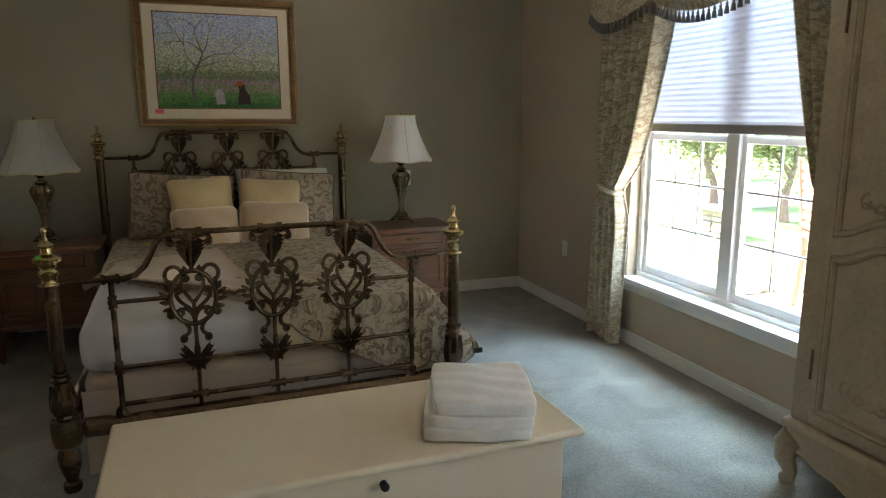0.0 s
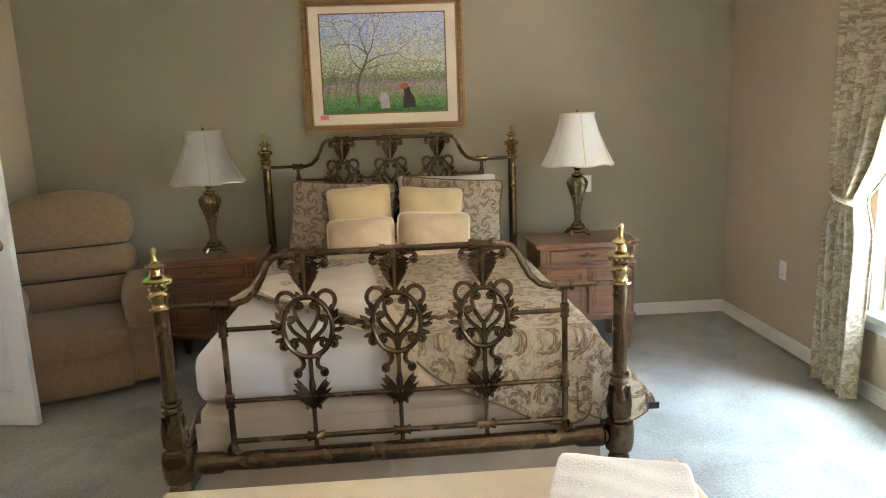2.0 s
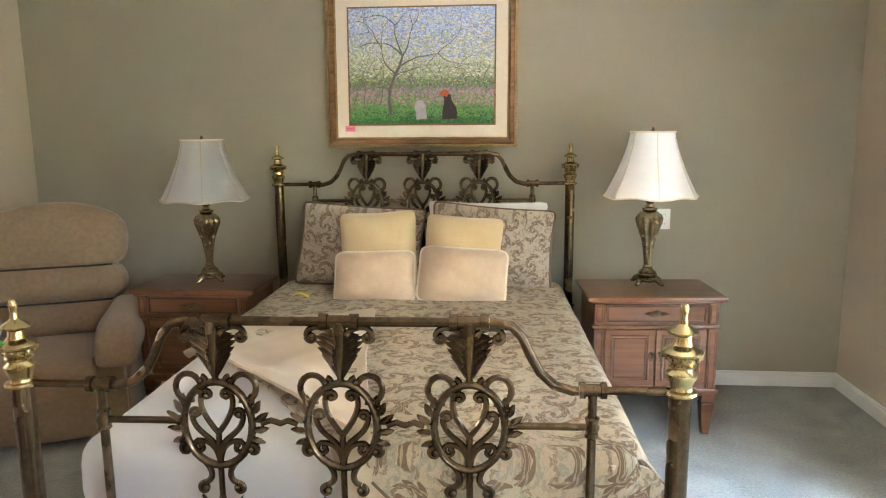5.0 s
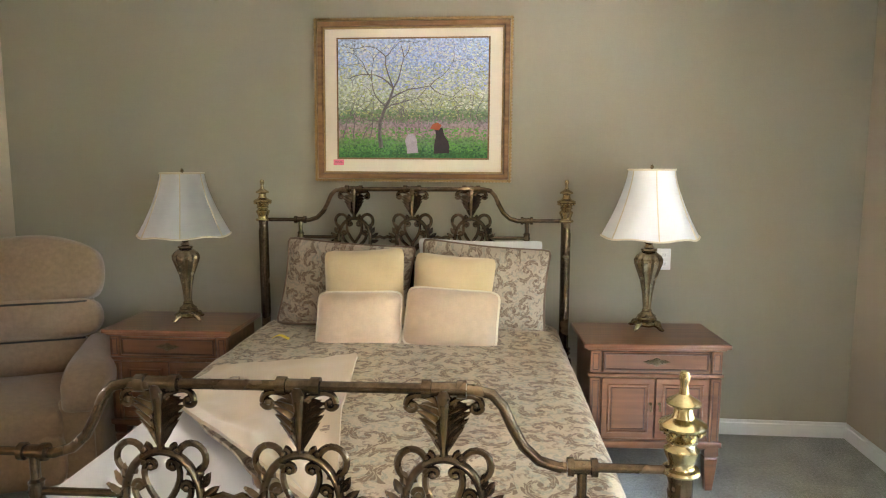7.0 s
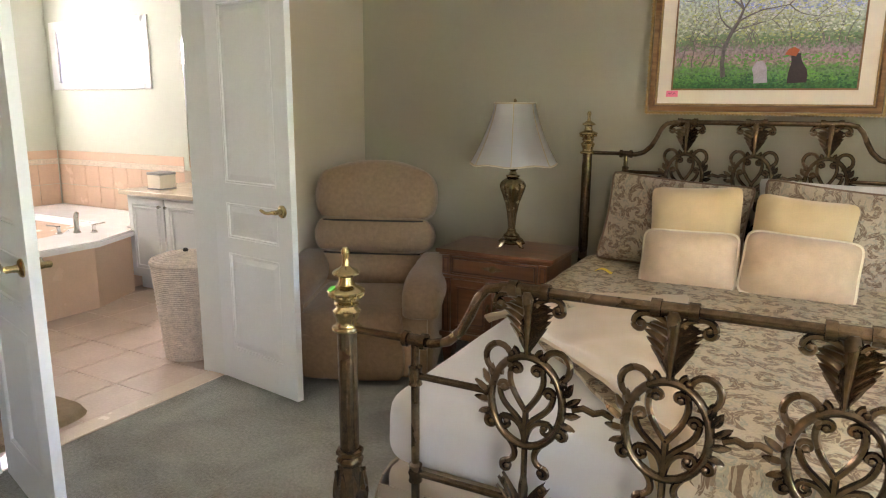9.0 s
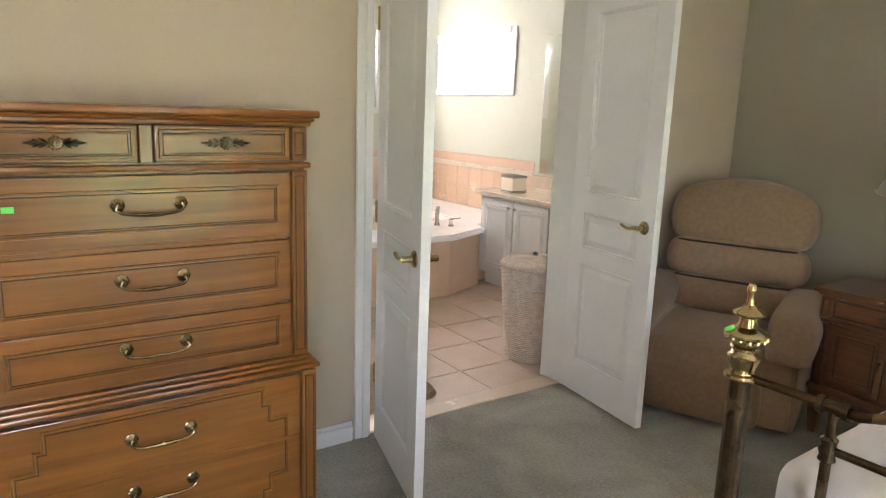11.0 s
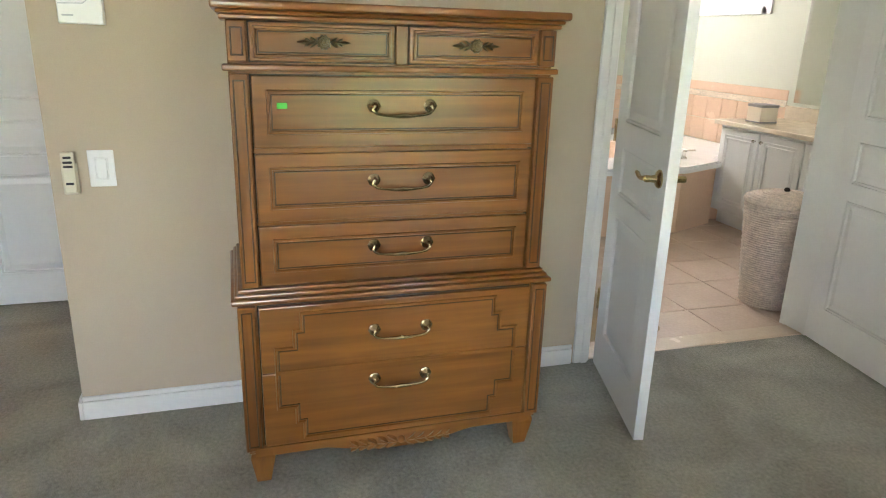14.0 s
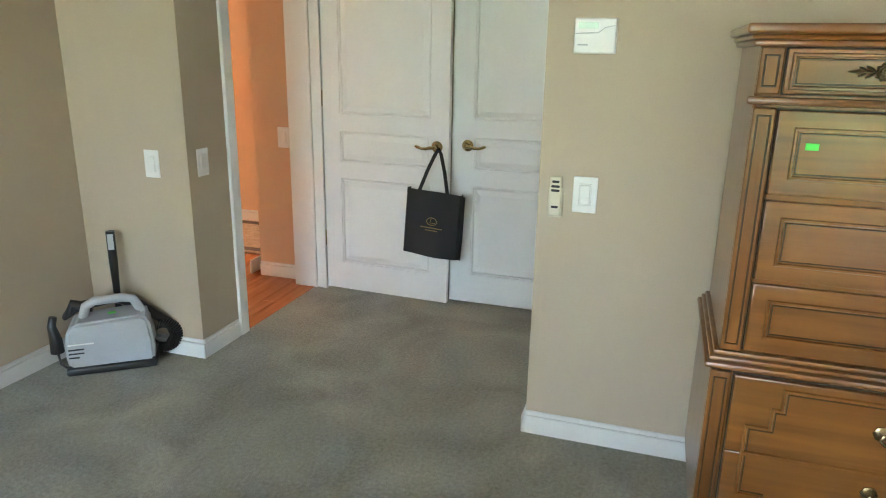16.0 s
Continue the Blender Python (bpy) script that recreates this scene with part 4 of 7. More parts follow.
def quilt():
    bm = BM()
    nx, ny = 96, 100
    s0, s1, y0, y1 = -1.12, 1.24, -0.42, 2.16
    g = {}
    for i in range(nx + 1):
        for j in range(ny + 1):
            s, y = s0 + (s1 - s0) * i / nx, y0 + (y1 - y0) * j / ny
            # the corner that has been turned back leaves this part bare
            if y < 0.98 - (s + 0.82) * 1.17:
                continue
            # the hanging edge climbs towards the middle of the foot
            if y < 0.10 - max(0.0, min(0.42, 0.10 + 0.52 * (s + 0.08))) and s < 1.0:
                continue
            if s > 0.76 and y < 0.085:
                continue
            if s > 1.14 + 0.12 * min(1, y / 0.6):
                continue
            g[i, j] = bm.verts.new(quilt_point(s, y))
    for i in range(nx):
        for j in range(ny):
            q = [g.get(k) for k in ((i, j), (i + 1, j), (i + 1, j + 1), (i, j + 1))]
            if all(q):
                bm.faces.new(q)
    for _ in range(10):
        rim = {v: [e.other_vert(v).co for e in v.link_edges if e.is_boundary] for v in bm.verts if v.is_boundary}
        to = {v: v.co.lerp(sum(n_, Vector()) / len(n_), 0.6) for v, n_ in rim.items() if len(n_) == 2}
        for v, c_ in to.items():
            v.co = c_
    # the fold that closes the corner behind the foot post
    fold = []
    for a in range(17):
        row = []
        for b_ in range(15):
            u, v = a / 16, b_ / 14
            d = 0.31 * v
            p = Vector((0.69, 0.034, 0.655 - 0.30 * v)).lerp(Vector((0.795 + 0.80 * d, 0.086, 0.630 - 0.90 * d)), u)
            p.z -= 0.075 * math.sin(math.pi * u * 0.8) * v * v
            p.x -= 0.05 * max(0.0, v - 0.75) * 4 * u * u
            p.y += 0.012 * math.sin(5 * u + 2 * v) * u + 0.010 * math.sin(math.pi * u)
            row.append(bm.verts.new(p))
        fold.append(row)
    for a in range(16):
        for b_ in range(14):
            bm.faces.new((fold[a][b_], fold[a + 1][b_], fold[a + 1][b_ + 1], fold[a][b_ + 1]))
    bmesh.ops.recalc_face_normals(bm, faces=bm.faces[:])
    for f in bm.faces:
        if f.normal.z < -0.5 and f.calc_center_median().z > 0.66:
            bmesh.ops.reverse_faces(bm, faces=bm.faces[:])
            break
    hem = BM()
    for e in bm.edges:
        p, q = e.verts[0].co, e.verts[1].co
        joint = min(p.x, q.x) > 0.60 and max(p.y, q.y) < 0.15 and min(p.z, q.z) > 0.37
        if e.is_boundary and max(p.z, q.z) < 0.60 and not joint:
            tube(hem, [p, q], 0.0045, 5)
    bmesh.ops.solidify(bm, geom=bm.faces[:], thickness=0.010)
    return bm, hem


quilt_cloth, quilt_hem = quilt()
cover = tagged(obj("quilt", quilt_cloth, M_damask), "gold and brown floral damask quilt, turned back at one corner", "quilt")
cover.matrix_basis = BED
part("hem", quilt_hem, material("brown_cord", (0.16, 0.10, 0.06), 0.7), cover, "dark brown corded hem")
part("care_tag", box(BM(), 0.985, 0.066, 0.325, 1.030, 0.070, 0.352, m=Matrix.Translation((0, 0, 0))), M_black, cover, "black cloth tag")


def flap():
    """The turned back corner: the cream lining lies upwards."""
    bm = BM()
    A, B, C, D, E = Vector((-0.86, 0.96)), Vector((0.03, 0.05)), Vector((-0.15, 1.46)), Vector((-0.80, 1.20)), Vector((-0.08, 0.78))
    n = 22

    def fn(u, v):
        lo = A.lerp(B, u)
        hi = D.lerp(C, min(1, u * 1.55)) if u < 0.645 else C.lerp(E, (u - 0.645) / 0.2) if u < 0.845 else E.lerp(B + Vector((0.03, 0.02)), (u - 0.845) / 0.155)
        p = lo.lerp(hi, v)
        edge = math.sin(math.pi * min(1, max(0, v)))
        z = 0.703 + 0.034 * max(0.0, 1 - v * 5) ** 0.6 * math.sin(math.pi * min(1, v * 5 + 0.35)) + 0.014 * noise.noise(Vector((p.x * 5, p.y * 5, 1))) + 0.007 * noise.noise(Vector((p.x * 13, p.y * 9, 4))) + 0.010 * edge * math.sin(10 * u + 3 * v)
        if p.x < -0.70:
            z -= (-0.70 - p.x) * 0.55
        return Vector((p.x, p.y, z))
    sheet(bm, n * 2, n, fn, 0.012)
    return bm


flap_ob = tagged(obj("quilt_lining", flap(), M_blanket), "cream lining of the turned back quilt corner", "quilt")
flap_ob.matrix_basis = BED

# lining that hangs beside the quilt at the foot
bm = BM()
sheet(bm, 8, 14, lambda u, v: (-0.06 + 0.11 * u + 0.10 * v + 0.010 * math.sin(6 * v), 0.075 + 0.02 * u - 0.058 * min(1, v * 4), 0.695 - 0.20 * v + 0.01 * math.sin(5 * u)), 0.008)
edge_ob = tagged(obj("quilt_edge", bm, M_blanket), "cream lining edge hanging over the foot of the mattress", "quilt")
edge_ob.matrix_basis = BED


def pillow(name, w, h, d, place, mat, label, piping=None, seed=0, pinch=0.16):
    t = thing(name, place, label, "pillow", "pillows on the bed")
    corner = 8 if w < 0.5 else 22
    part("cover", cushion(BM(), w, h, d, pinch, 18, seed, corner), mat, t)
    if piping:
        part("piping", tube(BM(), cushion_edge(w, h, pinch, 18, corner), 0.0065, 6, closed=True), piping, t, "corded edge")
    return t


pillow("white_pillow", 0.68, 0.46, 0.12, pose(0.24, 4.165, 0.905, -12, 1, 1), M_sheet, "white bed pillow behind a floral sham", None, 1)
pillow("white_pillow", 0.66, 0.42, 0.11, pose(-0.47, 4.17, 0.88, -12, 2, 1), M_sheet, "white bed pillow behind a floral sham", None, 2)
pillow("pillow_sham", 0.70, 0.47, 0.15, pose(-0.46, 4.05, 0.895, -20, 4, 1), M_sham, "brown floral damask pillow sham with corded edge", bpy.data.materials["brown_cord"], 3)
pillow("pillow_sham", 0.68, 0.47, 0.15, pose(0.265, 4.05, 0.89, -20, 5, 1), M_sham, "brown floral damask pillow sham with corded edge", bpy.data.materials["brown_cord"], 4)
pillow("gold_cushion", 0.43, 0.42, 0.17, pose(-0.335, 3.91, 0.905, -20, -3, 3), M_gold, "square gold velvet cushion on the bed", None, 5, 0.2)
pillow("gold_cushion", 0.43, 0.40, 0.17, pose(0.115, 3.91, 0.89, -20, 4, -2), M_gold, "square gold velvet cushion on the bed", None, 6, 0.2)
pillow("brocade_cushion", 0.42, 0.275, 0.18, pose(-0.325, 3.735, 0.785, -26, -1, 2), M_peach, "peach brocade cushion with cream piping", M_piping, 7, 0.08)
pillow("brocade_cushion", 0.455, 0.295, 0.19, pose(0.125, 3.735, 0.795, -26, 3, -2), M_peach, "peach brocade cushion with cream piping", M_piping, 8, 0.08)
bm = BM()
bmesh.ops.create_icosphere(bm, subdivisions=2, radius=1.0, matrix=pose(-0.8425 - 0.024, -0.034, 0.863 + 0.1235, 32, 0, -35) @ Matrix.Diagonal((0.012, 0.012, 0.0025, 1)))
dot = tagged(obj("green_sticker", bm, M_green), "round green sticker on a brass bed finial", "sticker")
dot.matrix_basis = BED
bm = BM()
sheet(bm, 6, 3, lambda u, v: (-0.72 + 0.075 * u, 3.60 + 0.03 * v + 0.02 * u, 0.712 + 0.012 * math.sin(4 * u)), 0.002)
tagged(obj("paper_tag", bm, M_yellow), "crumpled yellow paper tag on the quilt", "tag")

# ---- doors ----
def panel_door(name, w, h, place, label, panels, mat=M_door, t=0.035, sides=(-1, 1), back_panel=True):
    """A moulded panel door in x 0..w, z 0..h, hinge at x = 0; panels are (x0, z0, x1, z1) as shares of the leaf."""
    d = tagged(thing(name, place, label, "door"), kind="structure")
    bm = BM()
    xs = sorted({0.0, 1.0, *[p[0] for p in panels], *[p[2] for p in panels]})
    zs = sorted({0.0, 1.0, *[p[1] for p in panels], *[p[3] for p in panels]})
    for i in range(len(xs) - 1):
        for j in range(len(zs) - 1):
            cx, cz = (xs[i] + xs[i + 1]) / 2, (zs[j] + zs[j + 1]) / 2
            inside = any(p[0] < cx < p[2] and p[1] < cz < p[3] for p in panels)
            if not inside:
                box(bm, xs[i] * w, -t / 2, zs[j] * h, xs[i + 1] * w, t / 2, zs[j + 1] * h)
    bmesh.ops.remove_doubles(bm, verts=bm.verts[:], dist=0.0001)
    part("leaf", bm, mat, d, smooth=False)
    for x0, z0, x1, z1 in panels:
        pb = BM()
        a, b_, c_, e = x0 * w, z0 * h, x1 * w, z1 * h
        box(pb, a, -t / 2 + 0.009, b_, c_, t / 2 - 0.009, e)
        for s in (-1, 1):
            for inset, y_ in ((0.035, 0.010),):
                v0 = [pb.verts.new((x, s * (t / 2 - 0.0088), z)) for x, z in ((a + 0.02, b_ + 0.02), (c_ - 0.02, b_ + 0.02), (c_ - 0.02, e - 0.02), (a + 0.02, e - 0.02))]
                v1 = [pb.verts.new((x, s * (t / 2 - 0.002), z)) for x, z in ((a + 0.045, b_ + 0.045), (c_ - 0.045, b_ + 0.045), (c_ - 0.045, e - 0.045), (a + 0.045, e - 0.045))]
                for k in range(4):
                    q = (v0[k], v0[(k + 1) % 4], v1[(k + 1) % 4], v1[k])
                    pb.faces.new(q if s < 0 else tuple(reversed(q)))
                pb.faces.new(v1 if s < 0 else list(reversed(v1)))
        # ogee bead round the panel
        for s in (-1, 1):
            bb = BM()
            sweep_rect(bb, rect(a + 0.007, b_ + 0.007, c_ - 0.007, e - 0.007, 0), 0.014, 0.008)
            for v in bb.verts:
                v.co.y = s * (t / 2 - 0.0085 + abs(v.co.y))
            tmp = bpy.data.meshes.new("tmp")
            bb.to_mesh(tmp)
            bb.free()
            pb.from_mesh(tmp)
            bpy.data.meshes.remove(tmp)
        bmesh.ops.recalc_face_normals(pb, faces=pb.faces[:])
        part("panel", pb, mat, d, smooth=False)
    return d


def lever(door, x, z, t, towards, side, mat=M_brass):
    """A brass lever on a round rose, on the side that faces side * y."""
    bm = BM()
    y = side * t / 2
    m = Matrix.Translation((x, y, z)) @ Matrix.Rotation(radians(90 if side < 0 else -90), 4, "X")
    b2 = BM()
    lathe(b2, [(0.031, 0.0), (0.031, 0.004), (0.026, 0.010), (0.014, 0.013), (0.011, 0.03), (0.012, 0.045), (0.010, 0.05)], 0, 0, 20)
    bmesh.ops.transform(b2, matrix=m, verts=b2.verts[:])
    tmp = bpy.data.meshes.new("tmp")
    b2.to_mesh(tmp)
    b2.free()
    bm.from_mesh(tmp)
    bpy.data.meshes.remove(tmp)
    yy = y + side * 0.044
    tube(bm, [(x, yy, z), (x + towards * 0.025, yy, z - 0.002), (x + towards * 0.05, yy, z - 0.008), (x + towards * 0.075, yy, z - 0.008), (x + towards * 0.098, yy, z + 0.001), (x + towards * 0.110, yy, z + 0.003)],
         0.009, 8, taper=[0.0105, 0.0095, 0.008, 0.0075, 0.008, 0.005])
    return part("lever_handle", bm, mat, door, "polished brass lever handle")


def hinge(door, z, t, side):
    bm = BM()
    tube(bm, [(-0.004, side * (t / 2 + 0.004), z - 0.045), (-0.004, side * (t / 2 + 0.004), z + 0.045)], 0.006, 8)
    box(bm, -0.003, side * t / 2 - 0.03 if side > 0 else side * t / 2, z - 0.043, -0.0005, side * t / 2 if side > 0 else side * t / 2 + 0.03, z + 0.043)
    return part("hinge", bm, M_brass, door, "brass hinge")


BATHP = [(0.17, 0.085, 0.83, 0.345), (0.17, 0.385, 0.83, 0.475), (0.17, 0.525, 0.83, 0.955)]
# open leaves of the bathroom doorway
dl = panel_door("door_1", 0.615, 2.03, pose(X0 + 0.040, DY0 + 0.038, 0.012, 0, 0, -15.0), "white panelled bathroom door standing open into the bedroom", BATHP)
lever(dl, 0.552, 0.935, 0.035, -1, -1)
lever(dl, 0.552, 0.935, 0.035, -1, 1)
for z in (0.30, 1.02, 1.80):
    hinge(dl, z, 0.035, -1)
dr = panel_door("door_2", 0.598, 2.03, pose(X0 + 0.012, DY1 - 0.012, 0.012, 0, 0, -7.8), "white panelled bathroom door standing open into the bedroom", BATHP)
lever(dr, 0.535, 0.955, 0.035, -1, -1)
lever(dr, 0.535, 0.955, 0.035, -1, 1)
# closet leaves
CLP = [(0.14, 0.080, 0.86, 0.325), (0.14, 0.370, 0.86, 0.455), (0.14, 0.500, 0.86, 0.955)]
c1 = panel_door("door_3", 0.75, 2.03, pose(AX - 0.01, -1.612, 0.012, 0, 0, 87.5), "white panelled closet door, ajar, with a bag on its handle", CLP)
lever(c1, 0.685, 0.872, 0.035, -1, -1)
for z in (0.30, 1.10, 1.80):
    hinge(c1, z, 0.035, -1)
c2 = panel_door("door_4", 0.685, 2.03, pose(AX - 0.045, -0.180, 0.012, 0, 0, -90), "white panelled closet door, closed", [(0.17, 0.080, 0.83, 0.325), (0.17, 0.370, 0.83, 0.455), (0.17, 0.500, 0.83, 0.955)])
lever(c2, 0.598, 0.880, 0.035, -1, 1)

# ---- dresser ----
def moulded_drawer(parent, x0, z0, x1, z1, y, mat=M_maple, inset=0.045, shape=None, lip=0.018):
    """A drawer front with a raised dark-glazed moulding; -y faces the room."""
    d = part("drawer", box(BM(), x0, y - lip, z0, x1, y + 0.004, z1, 0.004, 2), mat, parent)
    for ins, w, h in ((inset, 0.010, 0.006), (inset + 0.009, 0.004, 0.003)):
        bm = BM()
        pts = rect(x0 + ins, z0 + ins, x1 - ins, z1 - ins, y - lip + 0.0005) if shape is None else [(x, y - lip + 0.0005, z) for x, z in shape(ins)]
        sweep_rect(bm, pts, w, h)
        part("moulding", bm, M_groove if h < 0.005 else mat, d)
    return d


def bail_pull(parent, x, z, y, w=0.115):
    """A cast drop pull on two rosettes."""
    bm = BM()
    for s in (-1, 1):
        m = Matrix.Translation((x + s * w / 2, y, z)) @ Matrix.Rotation(radians(90), 4, "X")
        b2 = BM()
        lathe(b2, [(0.019, 0), (0.019, 0.003), (0.014, 0.005), (0.011, 0.009), (0.005, 0.014), (0.004, 0.018)], 0, 0, 14, lobes=6, lobe=0.06)
        bmesh.ops.transform(b2, matrix=m, verts=b2.verts[:])
        tmp = bpy.data.meshes.new("tmp")
        b2.to_mesh(tmp)
        b2.free()
        bm.from_mesh(tmp)
        bpy.data.meshes.remove(tmp)
    h = w / 2
    pts = [(x - h, y - 0.016, z + 0.004), (x - h - 0.006, y - 0.018, z - 0.010), (x - h + 0.006, y - 0.020, z - 0.020), (x - h + 0.022, y - 0.020, z - 0.024), (x - 0.018, y - 0.020, z - 0.027), (x, y - 0.020, z - 0.026),
           (x + 0.018, y - 0.020, z - 0.027), (x + h - 0.022, y - 0.020, z - 0.024), (x + h - 0.006, y - 0.020, z - 0.020), (x + h + 0.006, y - 0.018, z - 0.010), (x + h, y - 0.016, z + 0.004)]
    tube(bm, pts, 0.004, 8, taper=[0.004, 0.004, 0.0045, 0.0035, 0.0055, 0.007, 0.0055, 0.0035, 0.0045, 0.004, 0.004])
    for dx in (-0.012, 0.012):
        bmesh.ops.create_icosphere(bm, subdivisions=1, radius=0.0065, matrix=Matrix.Translation((x + dx, y - 0.020, z - 0.027)))
    return part("drop_pull", bm, M_antique, parent, "antique brass drop pull")


def rosette_pull(parent, x, z, y, w=0.15):
    """A round knob between two slender cast leaf sprays."""
    bm = lathe(BM(), [(0.019, 0), (0.019, 0.005), (0.016, 0.009), (0.012, 0.008), (0.010, 0.012), (0.006, 0.011), (0.005, 0.014), (0.001, 0.015)], 0, 0, 20, lobes=10, lobe=0.10)
    bmesh.ops.transform(bm, matrix=Matrix.Translation((x, y, z)) @ Matrix.Rotation(radians(90), 4, "X"), verts=bm.verts[:])
    pull = part("pull", bm, M_pewter, parent, "dark leafy pull")
    k = w / 0.15
    for s in (-1, 1):
        for d, ln, up in ((0.016, 0.062, 0), (0.018, 0.026, 34), (0.018, 0.026, -34), (0.036, 0.022, 30), (0.036, 0.022, -30)):
            bm = BM()
            leaf(bm, x + s * d * k, z, (0 if s > 0 else 180) + up * s, ln * k, 0.011 if up == 0 else 0.008, 0.006, y - 0.002)
            part("cast_leaf", bm, M_pewter, pull)
    return pull


def painted_gap_shade(parent, x0, z0, x1, z1, y):
    """A near-black box, a little larger than the drawer, that paints the shade round it."""
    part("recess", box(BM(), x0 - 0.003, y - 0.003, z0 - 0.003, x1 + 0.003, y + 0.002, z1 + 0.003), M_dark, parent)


dresser = thing("dresser", pose(-2.062, 0.875, 0, 0, 0, 90.3), "tall honey brown wooden chest of drawers against a tan wall", "dresser")
DW, UW = 0.487, 0.470      # half widths of the lower and upper case
part("lower_case", box(BM(), -DW, 0.004, 0.118, DW, 0.50, 0.614, 0.004), M_maple_v, dresser)
part("upper_case", box(BM(), -UW, 0.034, 0.650, UW, 0.49, 1.410, 0.004), M_maple_v, dresser)
bm = BM()
box(bm, -0.503, -0.014, 0.612, 0.503, 0.50, 0.628, 0.006, 2)
box(bm, -0.492, 0.000, 0.628, 0.492, 0.50, 0.640, 0.005, 2)
box(bm, -0.482, 0.014, 0.640, 0.482, 0.495, 0.652, 0.004, 2)
part("waist_moulding", bm, M_maple, dresser)
bm = BM()
box(bm, -0.487, 0.018, 1.398, 0.487, 0.495, 1.412, 0.005, 2)
box(bm, -0.494, 0.006, 1.412, 0.494, 0.498, 1.424, 0.006, 2)
box(bm, -0.506, -0.010, 1.424, 0.506, 0.50, 1.447, 0.007, 3)
part("top", bm, M_maple, dresser)
bm = BM()
box(bm, -0.486, 0.016, 1.268, 0.486, 0.05, 1.286, 0.006, 2)
part("ledge", bm, M_maple, dresser)
for s in (-1, 1):
    for z0, z1, hw, y in ((0.128, 0.608, DW, 0.004), (0.656, 1.262, UW, 0.034), (1.292, 1.396, UW, 0.034)):
        p = part("pilaster", box(BM(), s * hw - (0.050 if s > 0 else 0), y - 0.020, z0, s * hw + (0.050 if s < 0 else 0), y + 0.002, z1, 0.003), M_maple_v, dresser)
        cx = s * (hw - 0.025)
        bm = BM()
        sweep_rect(bm, rect(cx - 0.014, z0 + 0.018, cx + 0.014, z1 - 0.018, y - 0.0195), 0.0045, 0.003)
        part("moulding", bm, M_groove, p)
for x0, x1, c_ in ((-0.413, -0.022, -0.218), (0.022, 0.413, 0.218)):
    painted_gap_shade(dresser, x0, 1.294, x1, 1.394, 0.034)
    d = moulded_drawer(dresser, x0, 1.294, x1, 1.394, 0.034, inset=0.014)
    rosette_pull(d, c_, 1.346, 0.015, 0.14)
part("divider", box(BM(), -0.018, 0.020, 1.29, 0.018, 0.04, 1.396, 0.003), M_maple_v, dresser)
for z0, z1 in ((1.062, 1.258), (0.850, 1.046), (0.660, 0.838)):
    painted_gap_shade(dresser, -0.414, z0, 0.414, z1, 0.034)
    d = moulded_drawer(dresser, -0.414, z0, 0.414, z1, 0.034, inset=0.042)
    bail_pull(d, 0.0, (z0 + z1) / 2 + 0.018, 0.012, 0.165)
for k in range(2):
    part("drawer_rail", box(BM(), -0.416, 0.026, (1.046, 0.838)[k], 0.404, 0.036, (1.062, 0.850)[k], 0.002), M_maple, dresser)


def stepped(up):
    """The key-cornered moulding shared by the two lower drawers."""
    def shape(ins):
        i = ins - 0.034
        a, t, k = 0.385 - i, 0.578 - i, 0.055
        lo, hi = 0.392, t
        if up:
            return [(-a, lo), (a, lo), (a, hi - 2 * k), (a - k, hi - 2 * k), (a - k, hi - k), (a - k * 0.4 - k, hi - k), (a - k * 0.4 - k, hi), (-a + k * 1.4, hi), (-a + k * 1.4, hi - k), (-a + k, hi - k), (-a + k, hi - 2 * k), (-a, hi - 2 * k)]
        b = 0.158 + i
        return [(a, 0.386), (-a, 0.386), (-a, b + 2 * k), (-a + k, b + 2 * k), (-a + k, b + k), (-a + k * 1.4, b + k), (-a + k * 1.4, b), (a - k * 1.4, b), (a - k * 1.4, b + k), (a - k, b + k), (a - k, b + 2 * k), (a, b + 2 * k)]
    return shape


painted_gap_shade(dresser, -0.428, 0.140, 0.428, 0.602, 0.004)
d = moulded_drawer(dresser, -0.428, 0.390, 0.428, 0.602, 0.004, inset=0.034, shape=stepped(True))
bail_pull(d, -0.005, 0.505, -0.018, 0.165)
d = moulded_drawer(dresser, -0.428, 0.140, 0.428, 0.388, 0.004, inset=0.034, shape=stepped(False))
bail_pull(d, -0.005, 0.338, -0.018, 0.165)
bm = BM()
prof = [(-0.46, 0.140), (-0.46, 0.112), (-0.24, 0.112), (-0.20, 0.104), (-0.15, 0.092), (-0.08, 0.082), (0.0, 0.079), (0.08, 0.082), (0.15, 0.092), (0.20, 0.104), (0.24, 0.112), (0.46, 0.112), (0.46, 0.140)]
extrude_outline(bm, prof, -0.020, 0.02)
part("apron", bm, M_maple, dresser)
for s in (-1, 1):
    for k, d_ in enumerate((0.012, 0.045, 0.08, 0.11, 0.14)):
        for up in (-34, 0, 34):
            bm = BM()
            leaf(bm, s * d_, 0.103, (0 if s > 0 else 180) + up * s, 0.044 - 0.003 * k, 0.018, 0.009, -0.020)
            part("carved_leaf", bm, M_maple, dresser)
bm = BM()
bmesh.ops.create_icosphere(bm, subdivisions=2, radius=0.014, matrix=Matrix.Translation((0, -0.020, 0.106)))
part("carved_boss", bm, M_maple, dresser)
